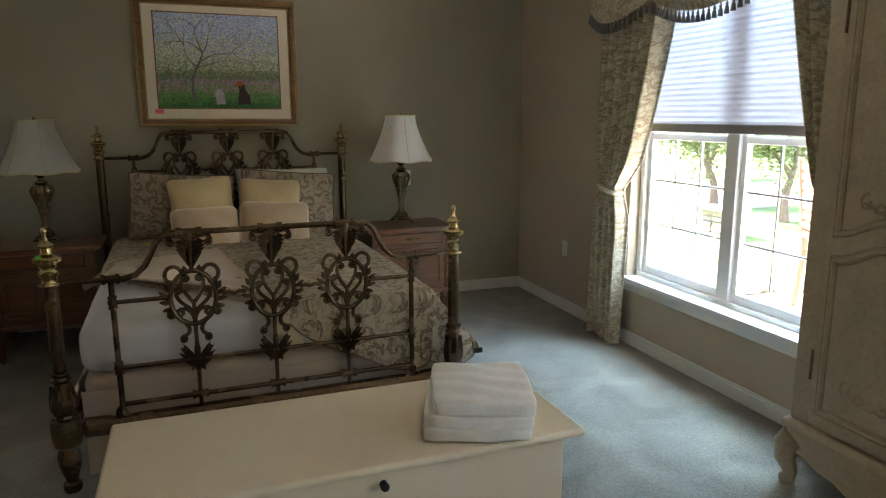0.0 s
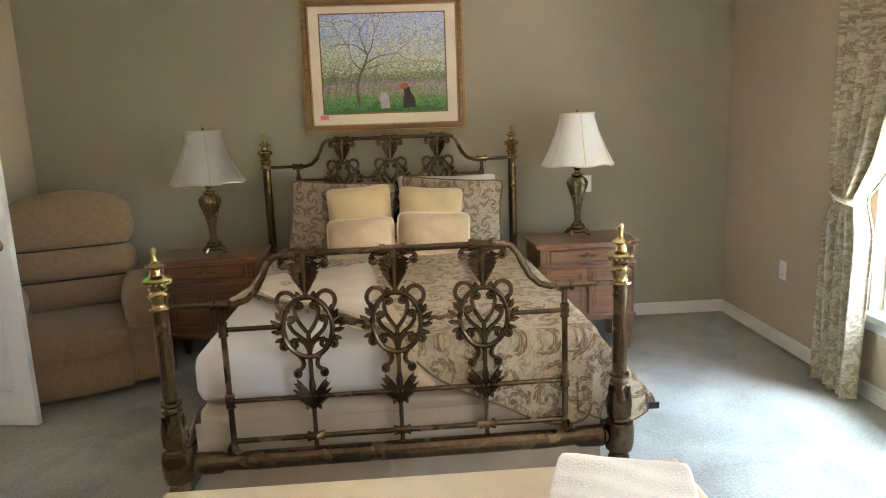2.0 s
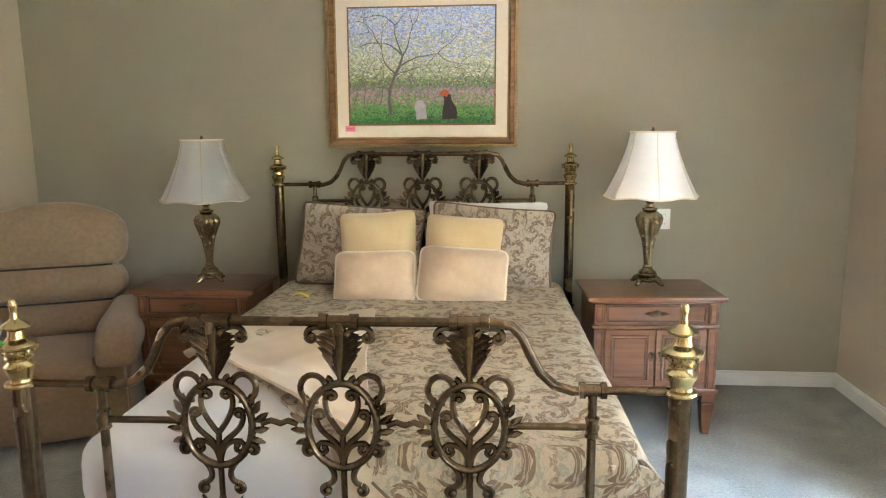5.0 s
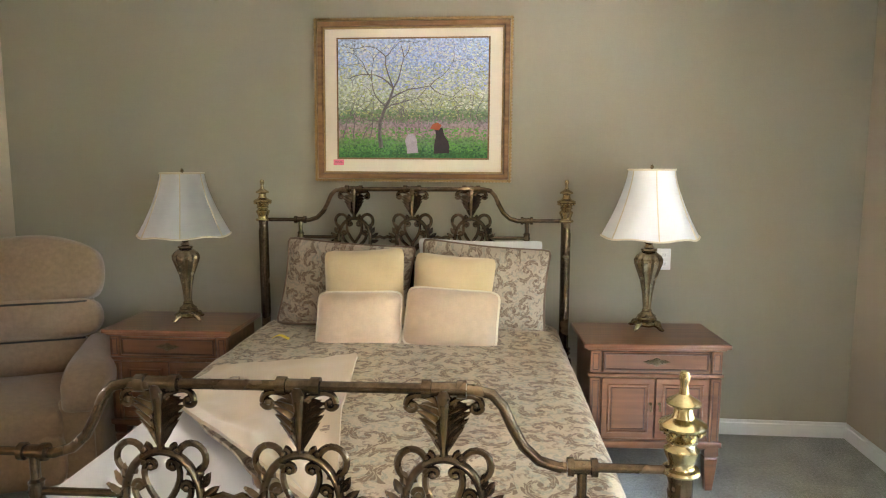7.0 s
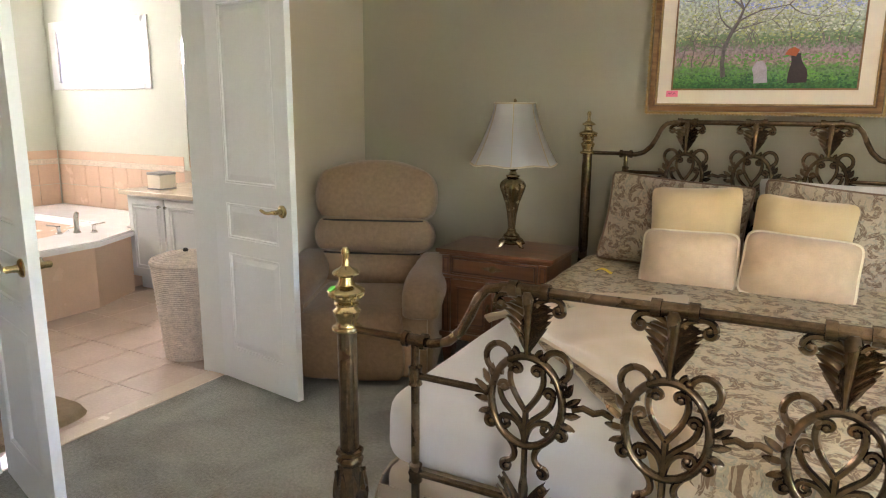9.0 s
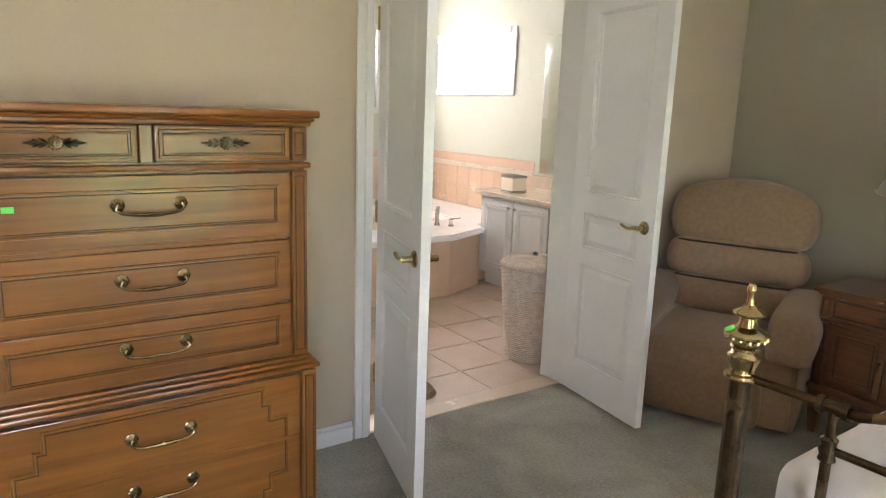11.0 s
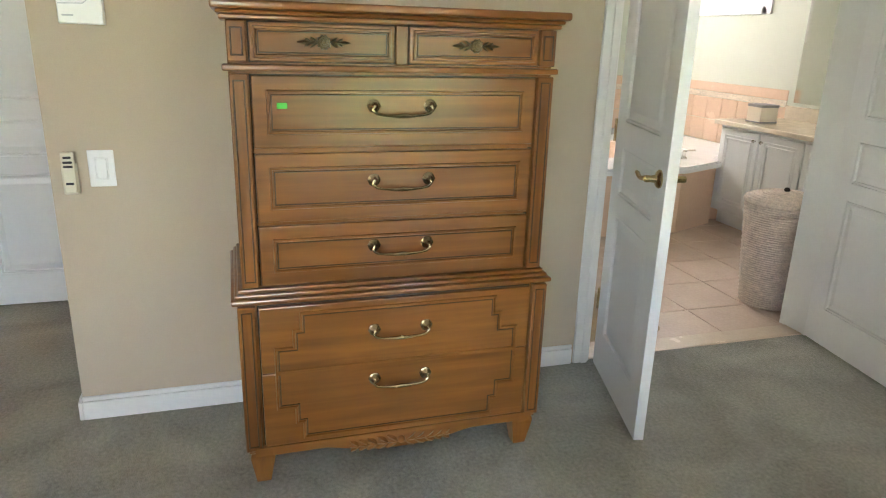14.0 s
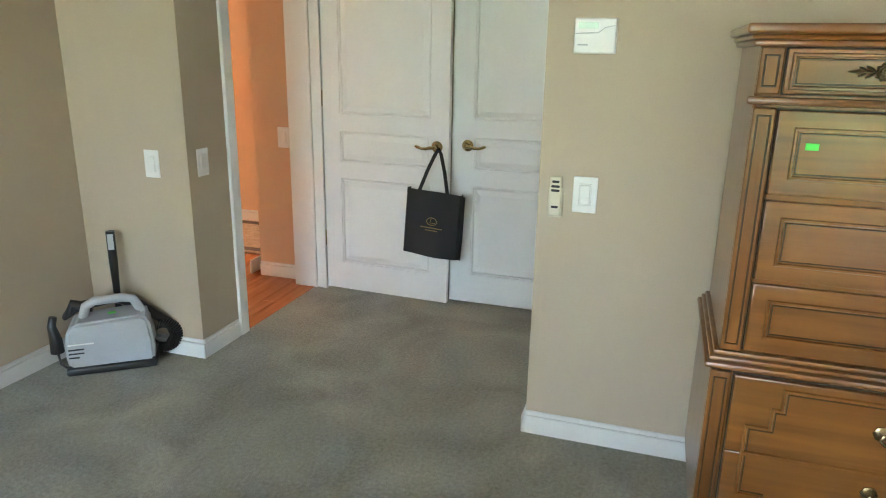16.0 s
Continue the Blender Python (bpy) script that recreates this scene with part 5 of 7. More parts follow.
for s in (-1, 1):
    for yf in (0.012, 0.44):
        bm = BM()
        cx, cy = s * 0.438, yf + 0.022
        rows = [(0.040, 0.130), (0.040, 0.118), (0.034, 0.112), (0.037, 0.100), (0.037, 0.094), (0.022, 0.004), (0.021, 0.0)]
        rings = [[bm.verts.new((cx + a * r, cy + b * r, z)) for a, b in ((-1, -1), (1, -1), (1, 1), (-1, 1))] for r, z in reversed(rows)]
        for p, q in zip(rings, rings[1:]):
            for k in range(4):
                bm.faces.new((p[k], p[(k + 1) % 4], q[(k + 1) % 4], q[k]))
        bm.faces.new(list(reversed(rings[0])))
        bm.faces.new(rings[-1])
        part("foot", bm, M_maple_v, dresser, smooth=False)
tag = tagged(obj("green_tag", box(BM(), -0.014, -0.001, -0.008, 0.014, 0.0, 0.008), M_green), "small green price tag stuck on the dresser drawer", "tag")
tag.matrix_basis = dresser.matrix_basis @ pose(-0.335, 0.0150, 1.178)


# ---- night stands ----
def nightstand(place, label):
    t = thing("nightstand", place, label, "nightstand", "nightstands beside the bed")
    hw, dep = 0.30, 0.40
    part("body", box(BM(), -hw, 0.012, 0.205, hw, dep, 0.690, 0.004), M_cherry, t)
    bm = BM()
    box(bm, -hw - 0.018, -0.006, 0.682, hw + 0.018, dep + 0.006, 0.694, 0.005, 2)
    box(bm, -hw - 0.034, -0.022, 0.694, hw + 0.034, dep + 0.014, 0.716, 0.006, 3)
    part("top", bm, M_cherry, t)
    bm = BM()
    box(bm, -hw - 0.010, -0.004, 0.556, hw + 0.010, 0.03, 0.572, 0.005, 2)
    part("ledge", bm, M_cherry, t)
    for s in (-1, 1):
        for z0, z1 in ((0.24, 0.552), (0.576, 0.680)):
            p = part("pilaster", box(BM(), s * hw - (0.048 if s > 0 else 0), -0.004, z0, s * hw + (0.048 if s < 0 else 0), 0.014, z1, 0.003), M_cherry, t)
            bm = BM()
            cx = s * (hw - 0.024)
            sweep_rect(bm, rect(cx - 0.013, z0 + 0.014, cx + 0.013, z1 - 0.014, -0.0035), 0.006, 0.003)
            part("moulding", bm, M_cherry_d, p)
    d = part("drawer", box(BM(), -0.245, -0.004, 0.582, 0.245, 0.014, 0.676, 0.003), M_cherry, t)
    bm = BM()
    sweep_rect(bm, rect(-0.234, 0.592, 0.234, 0.666, -0.0035), 0.010, 0.005)
    part("moulding", bm, M_cherry_d, d)
    rosette_pull(d, 0, 0.630, -0.004, 0.12)
    for s in (-1, 1):
        a, b_ = (-0.246, -0.003) if s < 0 else (0.003, 0.246)
        dd = part("door", box(BM(), a, -0.004, 0.262, b_, 0.014, 0.550, 0.003), M_cherry, t)
        for ins, w_, h_, mt in ((0.032, 0.012, 0.006, M_cherry), (0.046, 0.006, 0.004, M_cherry_d)):
            bm = BM()
            sweep_rect(bm, rect(a + ins, 0.262 + ins, b_ - ins, 0.550 - ins, -0.0035), w_, h_)
            part("moulding", bm, mt, dd)
        bm = BM()
        tube(bm, [(s * 0.020, -0.004, 0.43), (s * 0.020, -0.020, 0.428), (s * 0.020, -0.021, 0.415), (s * 0.020, -0.018, 0.40)], 0.006, 8, taper=[0.008, 0.005, 0.005, 0.007])
        part("knob", bm, M_pewter, dd, "dark drop knob")
    part("base_moulding", box(BM(), -hw - 0.012, -0.014, 0.222, hw + 0.012, 0.05, 0.250, 0.006, 2), M_cherry, t)
    for s in (-1, 1):
        for y in (0.012, dep - 0.06):
            bm = BM()
            cx, cy = s * (hw - 0.028), y + 0.025
            rings = [[bm.verts.new((cx + p * r, cy + q * r, z)) for p, q in ((-1, -1), (1, -1), (1, 1), (-1, 1))] for r, z in ((0.016, 0.0), (0.030, 0.15), (0.031, 0.16), (0.026, 0.168), (0.032, 0.178), (0.032, 0.224))]
            for p, q in zip(rings, rings[1:]):
                for k in range(4):
                    bm.faces.new((p[k], p[(k + 1) % 4], q[(k + 1) % 4], q[k]))
            bm.faces.new(list(reversed(rings[0])))
            bm.faces.new(rings[-1])
            part("leg", bm, M_cherry, t, smooth=False)
    return t


ns = nightstand(pose(1.078, 3.660, 0, 0, 0, 3.0), "cherry brown wooden nightstand with a drawer and two doors")
copy_thing(ns, pose(-1.290, 3.700, 0, 0, 0, 1))


# ---- table lamps ----
def table_lamp(place):
    t = thing("table_lamp", place, "antique brass urn lamp with cream bell shade on a nightstand", "lamp", "lamps beside the bed")
    bm = BM()
    lathe(bm, [(0.030, 0.050), (0.060, 0.040), (0.068, 0.030), (0.062, 0.022), (0.050, 0.018)], 0, 0, 24, lobes=4, lobe=0.10)
    for k in range(4):
        a = math.pi / 4 + k * math.pi / 2
        m = Matrix.Rotation(a, 4, "Z")
        b2 = BM()
        tube(b2, [(0.050, 0, 0.032), (0.074, 0, 0.026), (0.084, 0, 0.012), (0.094, 0, 0.007), (0.102, 0, 0.010)], 0.010, 8, taper=[0.016, 0.015, 0.011, 0.007, 0.006])
        bmesh.ops.transform(b2, matrix=m, verts=b2.verts[:])
        tmp = bpy.data.meshes.new("tmp")
        b2.to_mesh(tmp)
        b2.free()
        bm.from_mesh(tmp)
        bpy.data.meshes.remove(tmp)
    part("base", bm, M_antique, t)
    part("stem", lathe(BM(), [(0.050, 0.046), (0.052, 0.056), (0.044, 0.064), (0.046, 0.070), (0.032, 0.080), (0.024, 0.092), (0.026, 0.098), (0.020, 0.106)], 0, 0, 20), M_antique, t)
    part("urn", lathe(BM(), [(0.019, 0.103), (0.021, 0.14), (0.026, 0.19), (0.037, 0.25), (0.054, 0.30), (0.067, 0.338), (0.069, 0.358), (0.060, 0.376), (0.042, 0.392), (0.030, 0.400)], 0, 0, 48, lobes=12, lobe=0.06), M_antique, t)
    part("neck", lathe(BM(), [(0.030, 0.398), (0.040, 0.405), (0.038, 0.414), (0.024, 0.420), (0.016, 0.436), (0.030, 0.450), (0.045, 0.462), (0.046, 0.466), (0.012, 0.468), (0.010, 0.52)], 0, 0, 24), M_antique, t)
    bm = BM()
    n, rows = 36, 10
    rings = []
    for j in range(rows + 1):
        v = j / rows
        r = 0.112 + (0.235 - 0.112) * ((1 - v) ** 1.4)
        ring = []
        for i in range(n):
            a = 2 * math.pi * i / n
            scal = 1 + 0.02 * math.cos(6 * a) * (1 - v)
            ring.append(bm.verts.new((r * scal * math.cos(a), r * scal * math.sin(a), 0.475 + 0.335 * v + (0.006 * math.cos(6 * a) * (1 - v) ** 3))))
        rings.append(ring)
    for p, q in zip(rings, rings[1:]):
        for i in range(n):
            bm.faces.new((p[i], p[(i + 1) % n], q[(i + 1) % n], q[i]))
    bmesh.ops.solidify(bm, geom=bm.faces[:], thickness=0.002)
    sh = part("shade", bm, M_shade, t, "cream silk bell shade")
    for v, nm in ((0.0, "trim"), (1.0, "trim")):
        r = 0.112 + (0.235 - 0.112) * ((1 - v) ** 1.4)
        part(nm, tube(BM(), [((r + 0.001) * math.cos(2 * math.pi * i / 36) * (1 + 0.02 * math.cos(6 * 2 * math.pi * i / 36) * (1 - v)), (r + 0.001) * math.sin(2 * math.pi * i / 36) * (1 + 0.02 * math.cos(6 * 2 * math.pi * i / 36) * (1 - v)), 0.475 + 0.335 * v + 0.006 * math.cos(6 * 2 * math.pi * i / 36) * (1 - v)) for i in range(36)], 0.005, 6, closed=True), M_piping, sh)
    for k in range(6):
        a = math.pi / 6 + k * math.pi / 3
        pts = []
        for j in range(rows + 1):
            v = j / rows
            r = 0.113 + (0.235 - 0.112) * ((1 - v) ** 1.4)
            s_ = 1 - 0.02 * (1 - v)
            pts.append((r * s_ * math.cos(a), r * s_ * math.sin(a), 0.475 + 0.335 * v))
        part("rib", tube(BM(), pts, 0.0028, 5), M_piping, sh)
    part("finial", lathe(BM(), [(0.004, 0.80), (0.004, 0.812), (0.009, 0.818), (0.010, 0.826), (0.004, 0.834), (0.001, 0.836)], 0, 0, 12), M_antique, t)
    return t


lamp = table_lamp(pose(1.085, 3.950, 0.716) @ Matrix.Diagonal((0.98, 0.98, 0.975, 1)))
copy_thing(lamp, pose(-1.285, 3.925, 0.716, 0, 0, 20) @ Matrix.Diagonal((0.98, 0.98, 0.975, 1)))

# ---- framed print ----
pic = thing("framed_print", pose(-0.150, Y1 - 0.003, 1.885, -1.2, 0.3, 0), "framed print of a blossoming orchard in a cream mat", "picture")
PW, PH = 0.557, 0.452
for nm, ins, w, dep, mt in (("frame_edge", 0.008, 0.020, 0.030, M_bead), ("frame", 0.030, 0.042, 0.024, M_frame), ("inner_slip", 0.052, 0.012, 0.014, M_bead)):
    bm = BM()
    pts = rect(-PW + ins, -PH + ins, PW - ins, PH - ins, -0.006)
    sweep_rect(bm, pts, w, dep)
    part(nm, bm, mt, pic, smooth=False)
part("backing", box(BM(), -PW + 0.01, -0.006, -PH + 0.01, PW - 0.01, 0.0, PH - 0.01), M_frame, pic)
part("mat_board", box(BM(), -PW + 0.05, -0.010, -PH + 0.05, PW - 0.05, -0.0065, PH - 0.05), M_mat, pic)
bm = BM()
for sx, sz in ((1, 0), (0, 1)):
    for s in (-1, 1):
        L = PH if sx else PW
        n = int(2 * L / 0.018)
        for k in range(n):
            a = -L + 2 * L * (k + 0.5) / n
            p = (s * (PW - 0.004), -0.028, a) if sx else (a, -0.028, s * (PH - 0.004))
            bmesh.ops.create_icosphere(bm, subdivisions=1, radius=0.008, matrix=Matrix.Translation(p))
tagged(part("beading", bm, M_bead, pic), kind="stuff")


def orchard_print():
    """Sky, far trees, a reed bed and a lawn, in dabs of paint."""
    m = bpy.data.materials.new("orchard_print_ink")
    m.use_nodes = True
    nt = m.node_tree
    N, Lk = nt.nodes, nt.links.new
    b = N["Principled BSDF"]
    tc, sep = N.new("ShaderNodeTexCoord"), N.new("ShaderNodeSeparateXYZ")
    Lk(tc.outputs["Generated"], sep.inputs[0])
    nz = N.new("ShaderNodeTexNoise")
    nz.inputs["Scale"].default_value, nz.inputs["Detail"].default_value = 9, 5
    Lk(tc.outputs["Object"], nz.inputs["Vector"])
    md = N.new("ShaderNodeMath")
    md.operation = "MULTIPLY_ADD"
    md.inputs[1].default_value = 0.12
    Lk(nz.outputs["Fac"], md.inputs[0])
    Lk(sep.outputs["Z"], md.inputs[2])
    rp = N.new("ShaderNodeValToRGB")
    el = rp.color_ramp.elements
    stops = ((0.05, (0.03, 0.14, 0.03)), (0.12, (0.09, 0.25, 0.07)), (0.21, (0.17, 0.28, 0.12)), (0.25, (0.42, 0.30, 0.26)), (0.35, (0.36, 0.28, 0.30)), (0.40, (0.16, 0.22, 0.11)), (0.48, (0.36, 0.42, 0.28)), (0.66, (0.56, 0.60, 0.48)), (0.84, (0.42, 0.53, 0.74)), (1.0, (0.50, 0.60, 0.78)))
    el[0].position, el[0].color = stops[0][0], (*stops[0][1], 1)
    el[1].position, el[1].color = stops[-1][0], (*stops[-1][1], 1)
    for p, c_ in stops[1:-1]:
        e = el.new(p)
        e.color = (*c_, 1)
    Lk(md.outputs[0], rp.inputs["Fac"])
    dab = N.new("ShaderNodeTexNoise")
    dab.inputs["Scale"].default_value, dab.inputs["Detail"].default_value = 70, 3
    Lk(tc.outputs["Object"], dab.inputs["Vector"])
    mr = N.new("ShaderNodeMapRange")
    mr.inputs["From Min"].default_value, mr.inputs["From Max"].default_value, mr.inputs["To Min"].default_value, mr.inputs["To Max"].default_value = 0.35, 0.65, 0.62, 1.35
    Lk(dab.outputs["Fac"], mr.inputs["Value"])
    mx = N.new("ShaderNodeMix")
    mx.data_type, mx.blend_type = "RGBA", "MULTIPLY"
    mx.inputs["Factor"].default_value = 1.0
    Lk(rp.outputs[0], mx.inputs["A"])
    Lk(mr.outputs[0], mx.inputs["B"])
    Lk(mx.outputs["Result"], b.inputs["Base Color"])
    b.inputs["Roughness"].default_value = 0.35
    return m


art = part("print", box(BM(), -0.424, -0.012, -0.318, 0.424, -0.0105, 0.340), orchard_print(), pic, "orchard print")
bm = BM()
sweep_rect(bm, rect(-0.428, -0.322, 0.428, 0.344, -0.0105), 0.010, 0.004)
part("mat_bevel", bm, M_frame, pic)
rnd = random.Random(5)
M_trunk = material("print_trunk", (0.17, 0.145, 0.15), 0.5, vary=0.4, scale=40)
bm = BM()


def limb(x, z, a, ln, r, depth_):
    pts, taper = [(x, -0.0125, z)], [r]
    for k in range(4):
        a += rnd.uniform(-22, 22)
        x += ln / 4 * math.cos(radians(a))
        z += ln / 4 * math.sin(radians(a))
        if not (-0.41 < x < 0.41 and -0.31 < z < 0.33):
            break
        pts.append((x, -0.0125, z))
        taper.append(r * (1 - 0.15 * (k + 1)))
    if len(pts) > 1:
        tube(bm, pts, r, 5, taper=taper)
    if depth_:
        for s in (-1, 1):
            limb(x, z, a + s * rnd.uniform(22, 48), ln * rnd.uniform(0.6, 0.85), r * 0.6, depth_ - 1)


tube(bm, [(x, -0.0125, z) for x, z in ((-0.178, -0.262), (-0.188, -0.19), (-0.186, -0.12), (-0.160, -0.05), (-0.128, 0.01), (-0.108, 0.07))], 0.010, 6, taper=[0.013, 0.0105, 0.0095, 0.009, 0.008, 0.006])
for x0, z0, a0, ln0, r0 in ((-0.108, 0.07, 128, 0.17, 0.0055), (-0.108, 0.07, 98, 0.18, 0.006), (-0.108, 0.07, 62, 0.18, 0.0055), (-0.128, 0.01, 30, 0.24, 0.0055), (-0.150, -0.03, 158, 0.17, 0.005), (-0.160, -0.05, 12, 0.20, 0.004), (-0.186, -0.12, 140, 0.14, 0.0035)):
    limb(x0, z0, a0, ln0, r0, 4)
for x0 in (-0.40, -0.335, -0.285, -0.245):
    limb(x0, -0.215 + 0.1 * abs(x0 + 0.3), 88, 0.13, 0.0042, 3)
for k in range(14):
    limb(rnd.uniform(-0.10, 0.40), -0.08 + rnd.uniform(-0.03, 0.02), rnd.uniform(70, 110), 0.09, 0.0026, 2)
tagged(part("painted_tree", bm, M_trunk, pic), kind="stuff")
for nm, cols, cnt, xr, zr in (("painted_blossom", (0.72, 0.73, 0.62), 1100, (-0.415, 0.415), (-0.05, 0.31)), ("painted_foliage", (0.50, 0.53, 0.22), 700, (-0.415, 0.415), (-0.09, 0.20)), ("painted_sky", (0.36, 0.44, 0.74), 800, (-0.20, 0.415), (0.06, 0.33)), ("painted_mist", (0.66, 0.66, 0.76), 600, (-0.30, 0.415), (0.02, 0.33)), ("painted_hedge", (0.17, 0.28, 0.13), 380, (-0.415, 0.415), (-0.13, -0.05)), ("painted_grass", (0.14, 0.36, 0.07), 620, (-0.415, 0.415), (-0.28, -0.15)), ("painted_shade", (0.04, 0.14, 0.05), 300, (-0.415, 0.415), (-0.315, -0.25))):
    bm = BM()
    for k in range(cnt):
        x, z, a, s = rnd.uniform(*xr), rnd.uniform(*zr), rnd.uniform(0, 3.14), rnd.uniform(0.004, 0.010)
        z = max(-0.312, min(0.334, z))
        y = -0.0124 - rnd.uniform(0, 0.0016)
        vs = [bm.verts.new((x + s * p * math.cos(a) - s * 0.5 * q * math.sin(a), y, z + s * 0.6 * p * math.sin(a) + s * 0.5 * q * math.cos(a))) for p, q in ((-1, -0.6), (0, -1), (1, -0.4), (0.8, 0.6), (0, 1), (-0.9, 0.5))]
        bm.faces.new(vs)
    tagged(part(nm, bm, material(nm + "_paint", cols, 0.5, vary=0.3, scale=30), pic), kind="stuff")
# mauve reeds in dabs along the far bank
bm = BM()
for k in range(240):
    x, z, s = rnd.uniform(-0.415, 0.415), rnd.uniform(-0.20, -0.08), rnd.uniform(0.004, 0.010)
    y = -0.0130 - rnd.uniform(0, 0.0006)
    bm.faces.new([bm.verts.new(c_) for c_ in ((x - s * 0.3, y, z - s), (x + s * 0.3, y, z - s * 0.8), (x + s * 0.25, y, z + s), (x - s * 0.25, y, z + s * 1.2))])
tagged(part("painted_reeds", bm, material("painted_reeds_paint", (0.42, 0.28, 0.30), 0.5, vary=0.45, scale=30), pic), kind="stuff")
# two plain shapes under the tree
for nm, x, w, h, c_ in (("painted_pale_shape", -0.015, 0.058, 0.110, (0.52, 0.44, 0.50)), ("painted_dark_shape", 0.150, 0.062, 0.145, (0.05, 0.03, 0.035))):
    bm = BM()
    n = 18
    top_ = [(x + w * (0.9 - 0.55 * t) * math.cos(math.pi * t) + 0.006 * math.sin(17 * t + h * 90), -0.29 + h * math.sin(math.pi * t) ** 0.8 + 0.005 * math.sin(23 * t)) for t in [k / n for k in range(n + 1)]]
    extrude_outline(bm, top_, -0.0142, -0.0138)
    part(nm, bm, material(nm + "_paint", c_, 0.5, vary=0.2, scale=40), pic)
bm = BM()
extrude_outline(bm, [(0.10, -0.155), (0.15, -0.165), (0.165, -0.135), (0.14, -0.12), (0.115, -0.13)], -0.0146, -0.0143)
part("painted_red_shape", bm, material("painted_red", (0.55, 0.13, 0.05), 0.5), pic)
tg = tagged(obj("pink_tag", box(BM(), -0.030, -0.0008, -0.016, 0.030, 0.0, 0.016), M_pink), "pink price tag with scribbled ink on the framed print", "tag")
tg.matrix_basis = pic.matrix_basis @ pose(-0.425, -0.0120, -0.345)
bm = BM()
tube(bm, [(-0.022, -0.0012, -0.003), (-0.015, -0.0012, 0.006), (-0.010, -0.0012, -0.004), (-0.003, -0.0012, 0.006), (0.004, -0.0012, -0.004), (0.010, -0.0012, 0.005), (0.020, -0.0012, -0.001)], 0.0012, 4)
part("scribble", bm, M_ink, tg, "dark red handwriting")


# ---- recliner ----
def padded(bm, w, d, h, puff=0.03, r=0.05, n=10, seed=0, m=None):
    """A stuffed block centred in x, y from z 0, bulging on its faces."""
    b2 = BM()
    bmesh.ops.create_cube(b2, size=1.0)
    bmesh.ops.subdivide_edges(b2, edges=b2.edges[:], cuts=n, use_grid_fill=True)
    for v in b2.verts:
        x, y, z = v.co * 2
        k = 8
        L = (abs(x) ** k + abs(y) ** k + abs(z) ** k) ** (1 / k)
        s = 1 / L if L else 1
        q = Vector((x, y, z)) * (0.35 + 0.65 * s)
        ex = (1 - y * y) * (1 - z * z)
        ey = (1 - x * x) * (1 - z * z)
        ez = (1 - x * x) * (1 - y * y)
        o = Vector((q.x * w / 2 + math.copysign(puff * ex, x) * (abs(x) > 0.98), q.y * d / 2 + math.copysign(puff * ey, y) * (abs(y) > 0.98), q.z * h / 2 + math.copysign(puff * ez, z) * (abs(z) > 0.98)))
        o += noise.noise_vector(o * 7 + Vector((seed, seed * 2, 0))) * 0.006
        v.co = o + Vector((0, 0, h / 2))
    if m is not None:
        bmesh.ops.transform(b2, matrix=m, verts=b2.verts[:])
    tmp = bpy.data.meshes.new("tmp")
    b2.to_mesh(tmp)
    b2.free()
    bm.from_mesh(tmp)
    bpy.data.meshes.remove(tmp)
    return bm


rec = thing("recliner", pose(-2.060, 3.640, 0, 0, 0, 23) @ Matrix.Diagonal((0.97, 1, 0.945, 1)), "brown tweed upholstered recliner armchair in the corner", "armchair")
part("base", box(BM(), -0.33, -0.22, 0.02, 0.33, 0.40, 0.30, 0.01), M_dark, rec)
part("footrest", padded(BM(), 0.56, 0.10, 0.27, 0.012, seed=1, m=pose(0, -0.36, 0.045, 3)), M_recliner, rec)
part("seat", padded(BM(), 0.58, 0.62, 0.19, 0.022, seed=2, m=pose(0, -0.10, 0.255, 3)), M_recliner, rec)
part("back_lower", padded(BM(), 0.60, 0.16, 0.19, 0.03, seed=3, m=pose(0, 0.20, 0.455, -12)), M_recliner, rec)
part("back_middle", padded(BM(), 0.69, 0.19, 0.205, 0.035, seed=4, m=pose(0, 0.245, 0.645, -13)), M_recliner, rec)
bm = padded(BM(), 0.70, 0.20, 0.29, 0.04, seed=5, m=pose(0, 0.30, 0.845, -14))
for v in bm.verts:
    if v.co.z > 0.95:
        v.co.z += 0.05 * (1 - (v.co.x / 0.36) ** 2)
part("headrest", bm, M_recliner, rec)
part("back_shell", box(BM(), -0.31, 0.34, 0.10, 0.31, 0.46, 0.95, 0.04, 3, m=Matrix.Shear("XZ", 4, (0, 0)) ), M_recliner, rec)
for s in (-1, 1):
    part("arm", padded(BM(), 0.17, 0.66, 0.46, 0.010, seed=6 + s, m=pose(s * 0.355, -0.02, 0.03)), M_recliner, rec)
    bm = padded(BM(), 0.20, 0.70, 0.17, 0.022, seed=9 + s, m=pose(s * 0.378, -0.05, 0.455, 4))
    for v in bm.verts:
        q = max(-1.0, min(1.0, (v.co.z - 0.54) / 0.11))
        v.co.x = s * 0.378 + (v.co.x - s * 0.378) * math.sqrt(1 - 0.55 * max(0.0, q) ** 2)
        f = max(0.0, -0.25 - v.co.y) / 0.16
        v.co.z -= 0.045 * f * f
    part("arm_pad", bm, M_recliner, rec)
    bm = BM()
    box(bm, s * 0.34 - 0.075, -0.372, 0.06, s * 0.34 + 0.075, -0.352, 0.47, 0.015, 2)
    part("arm_front", bm, M_recliner, rec)
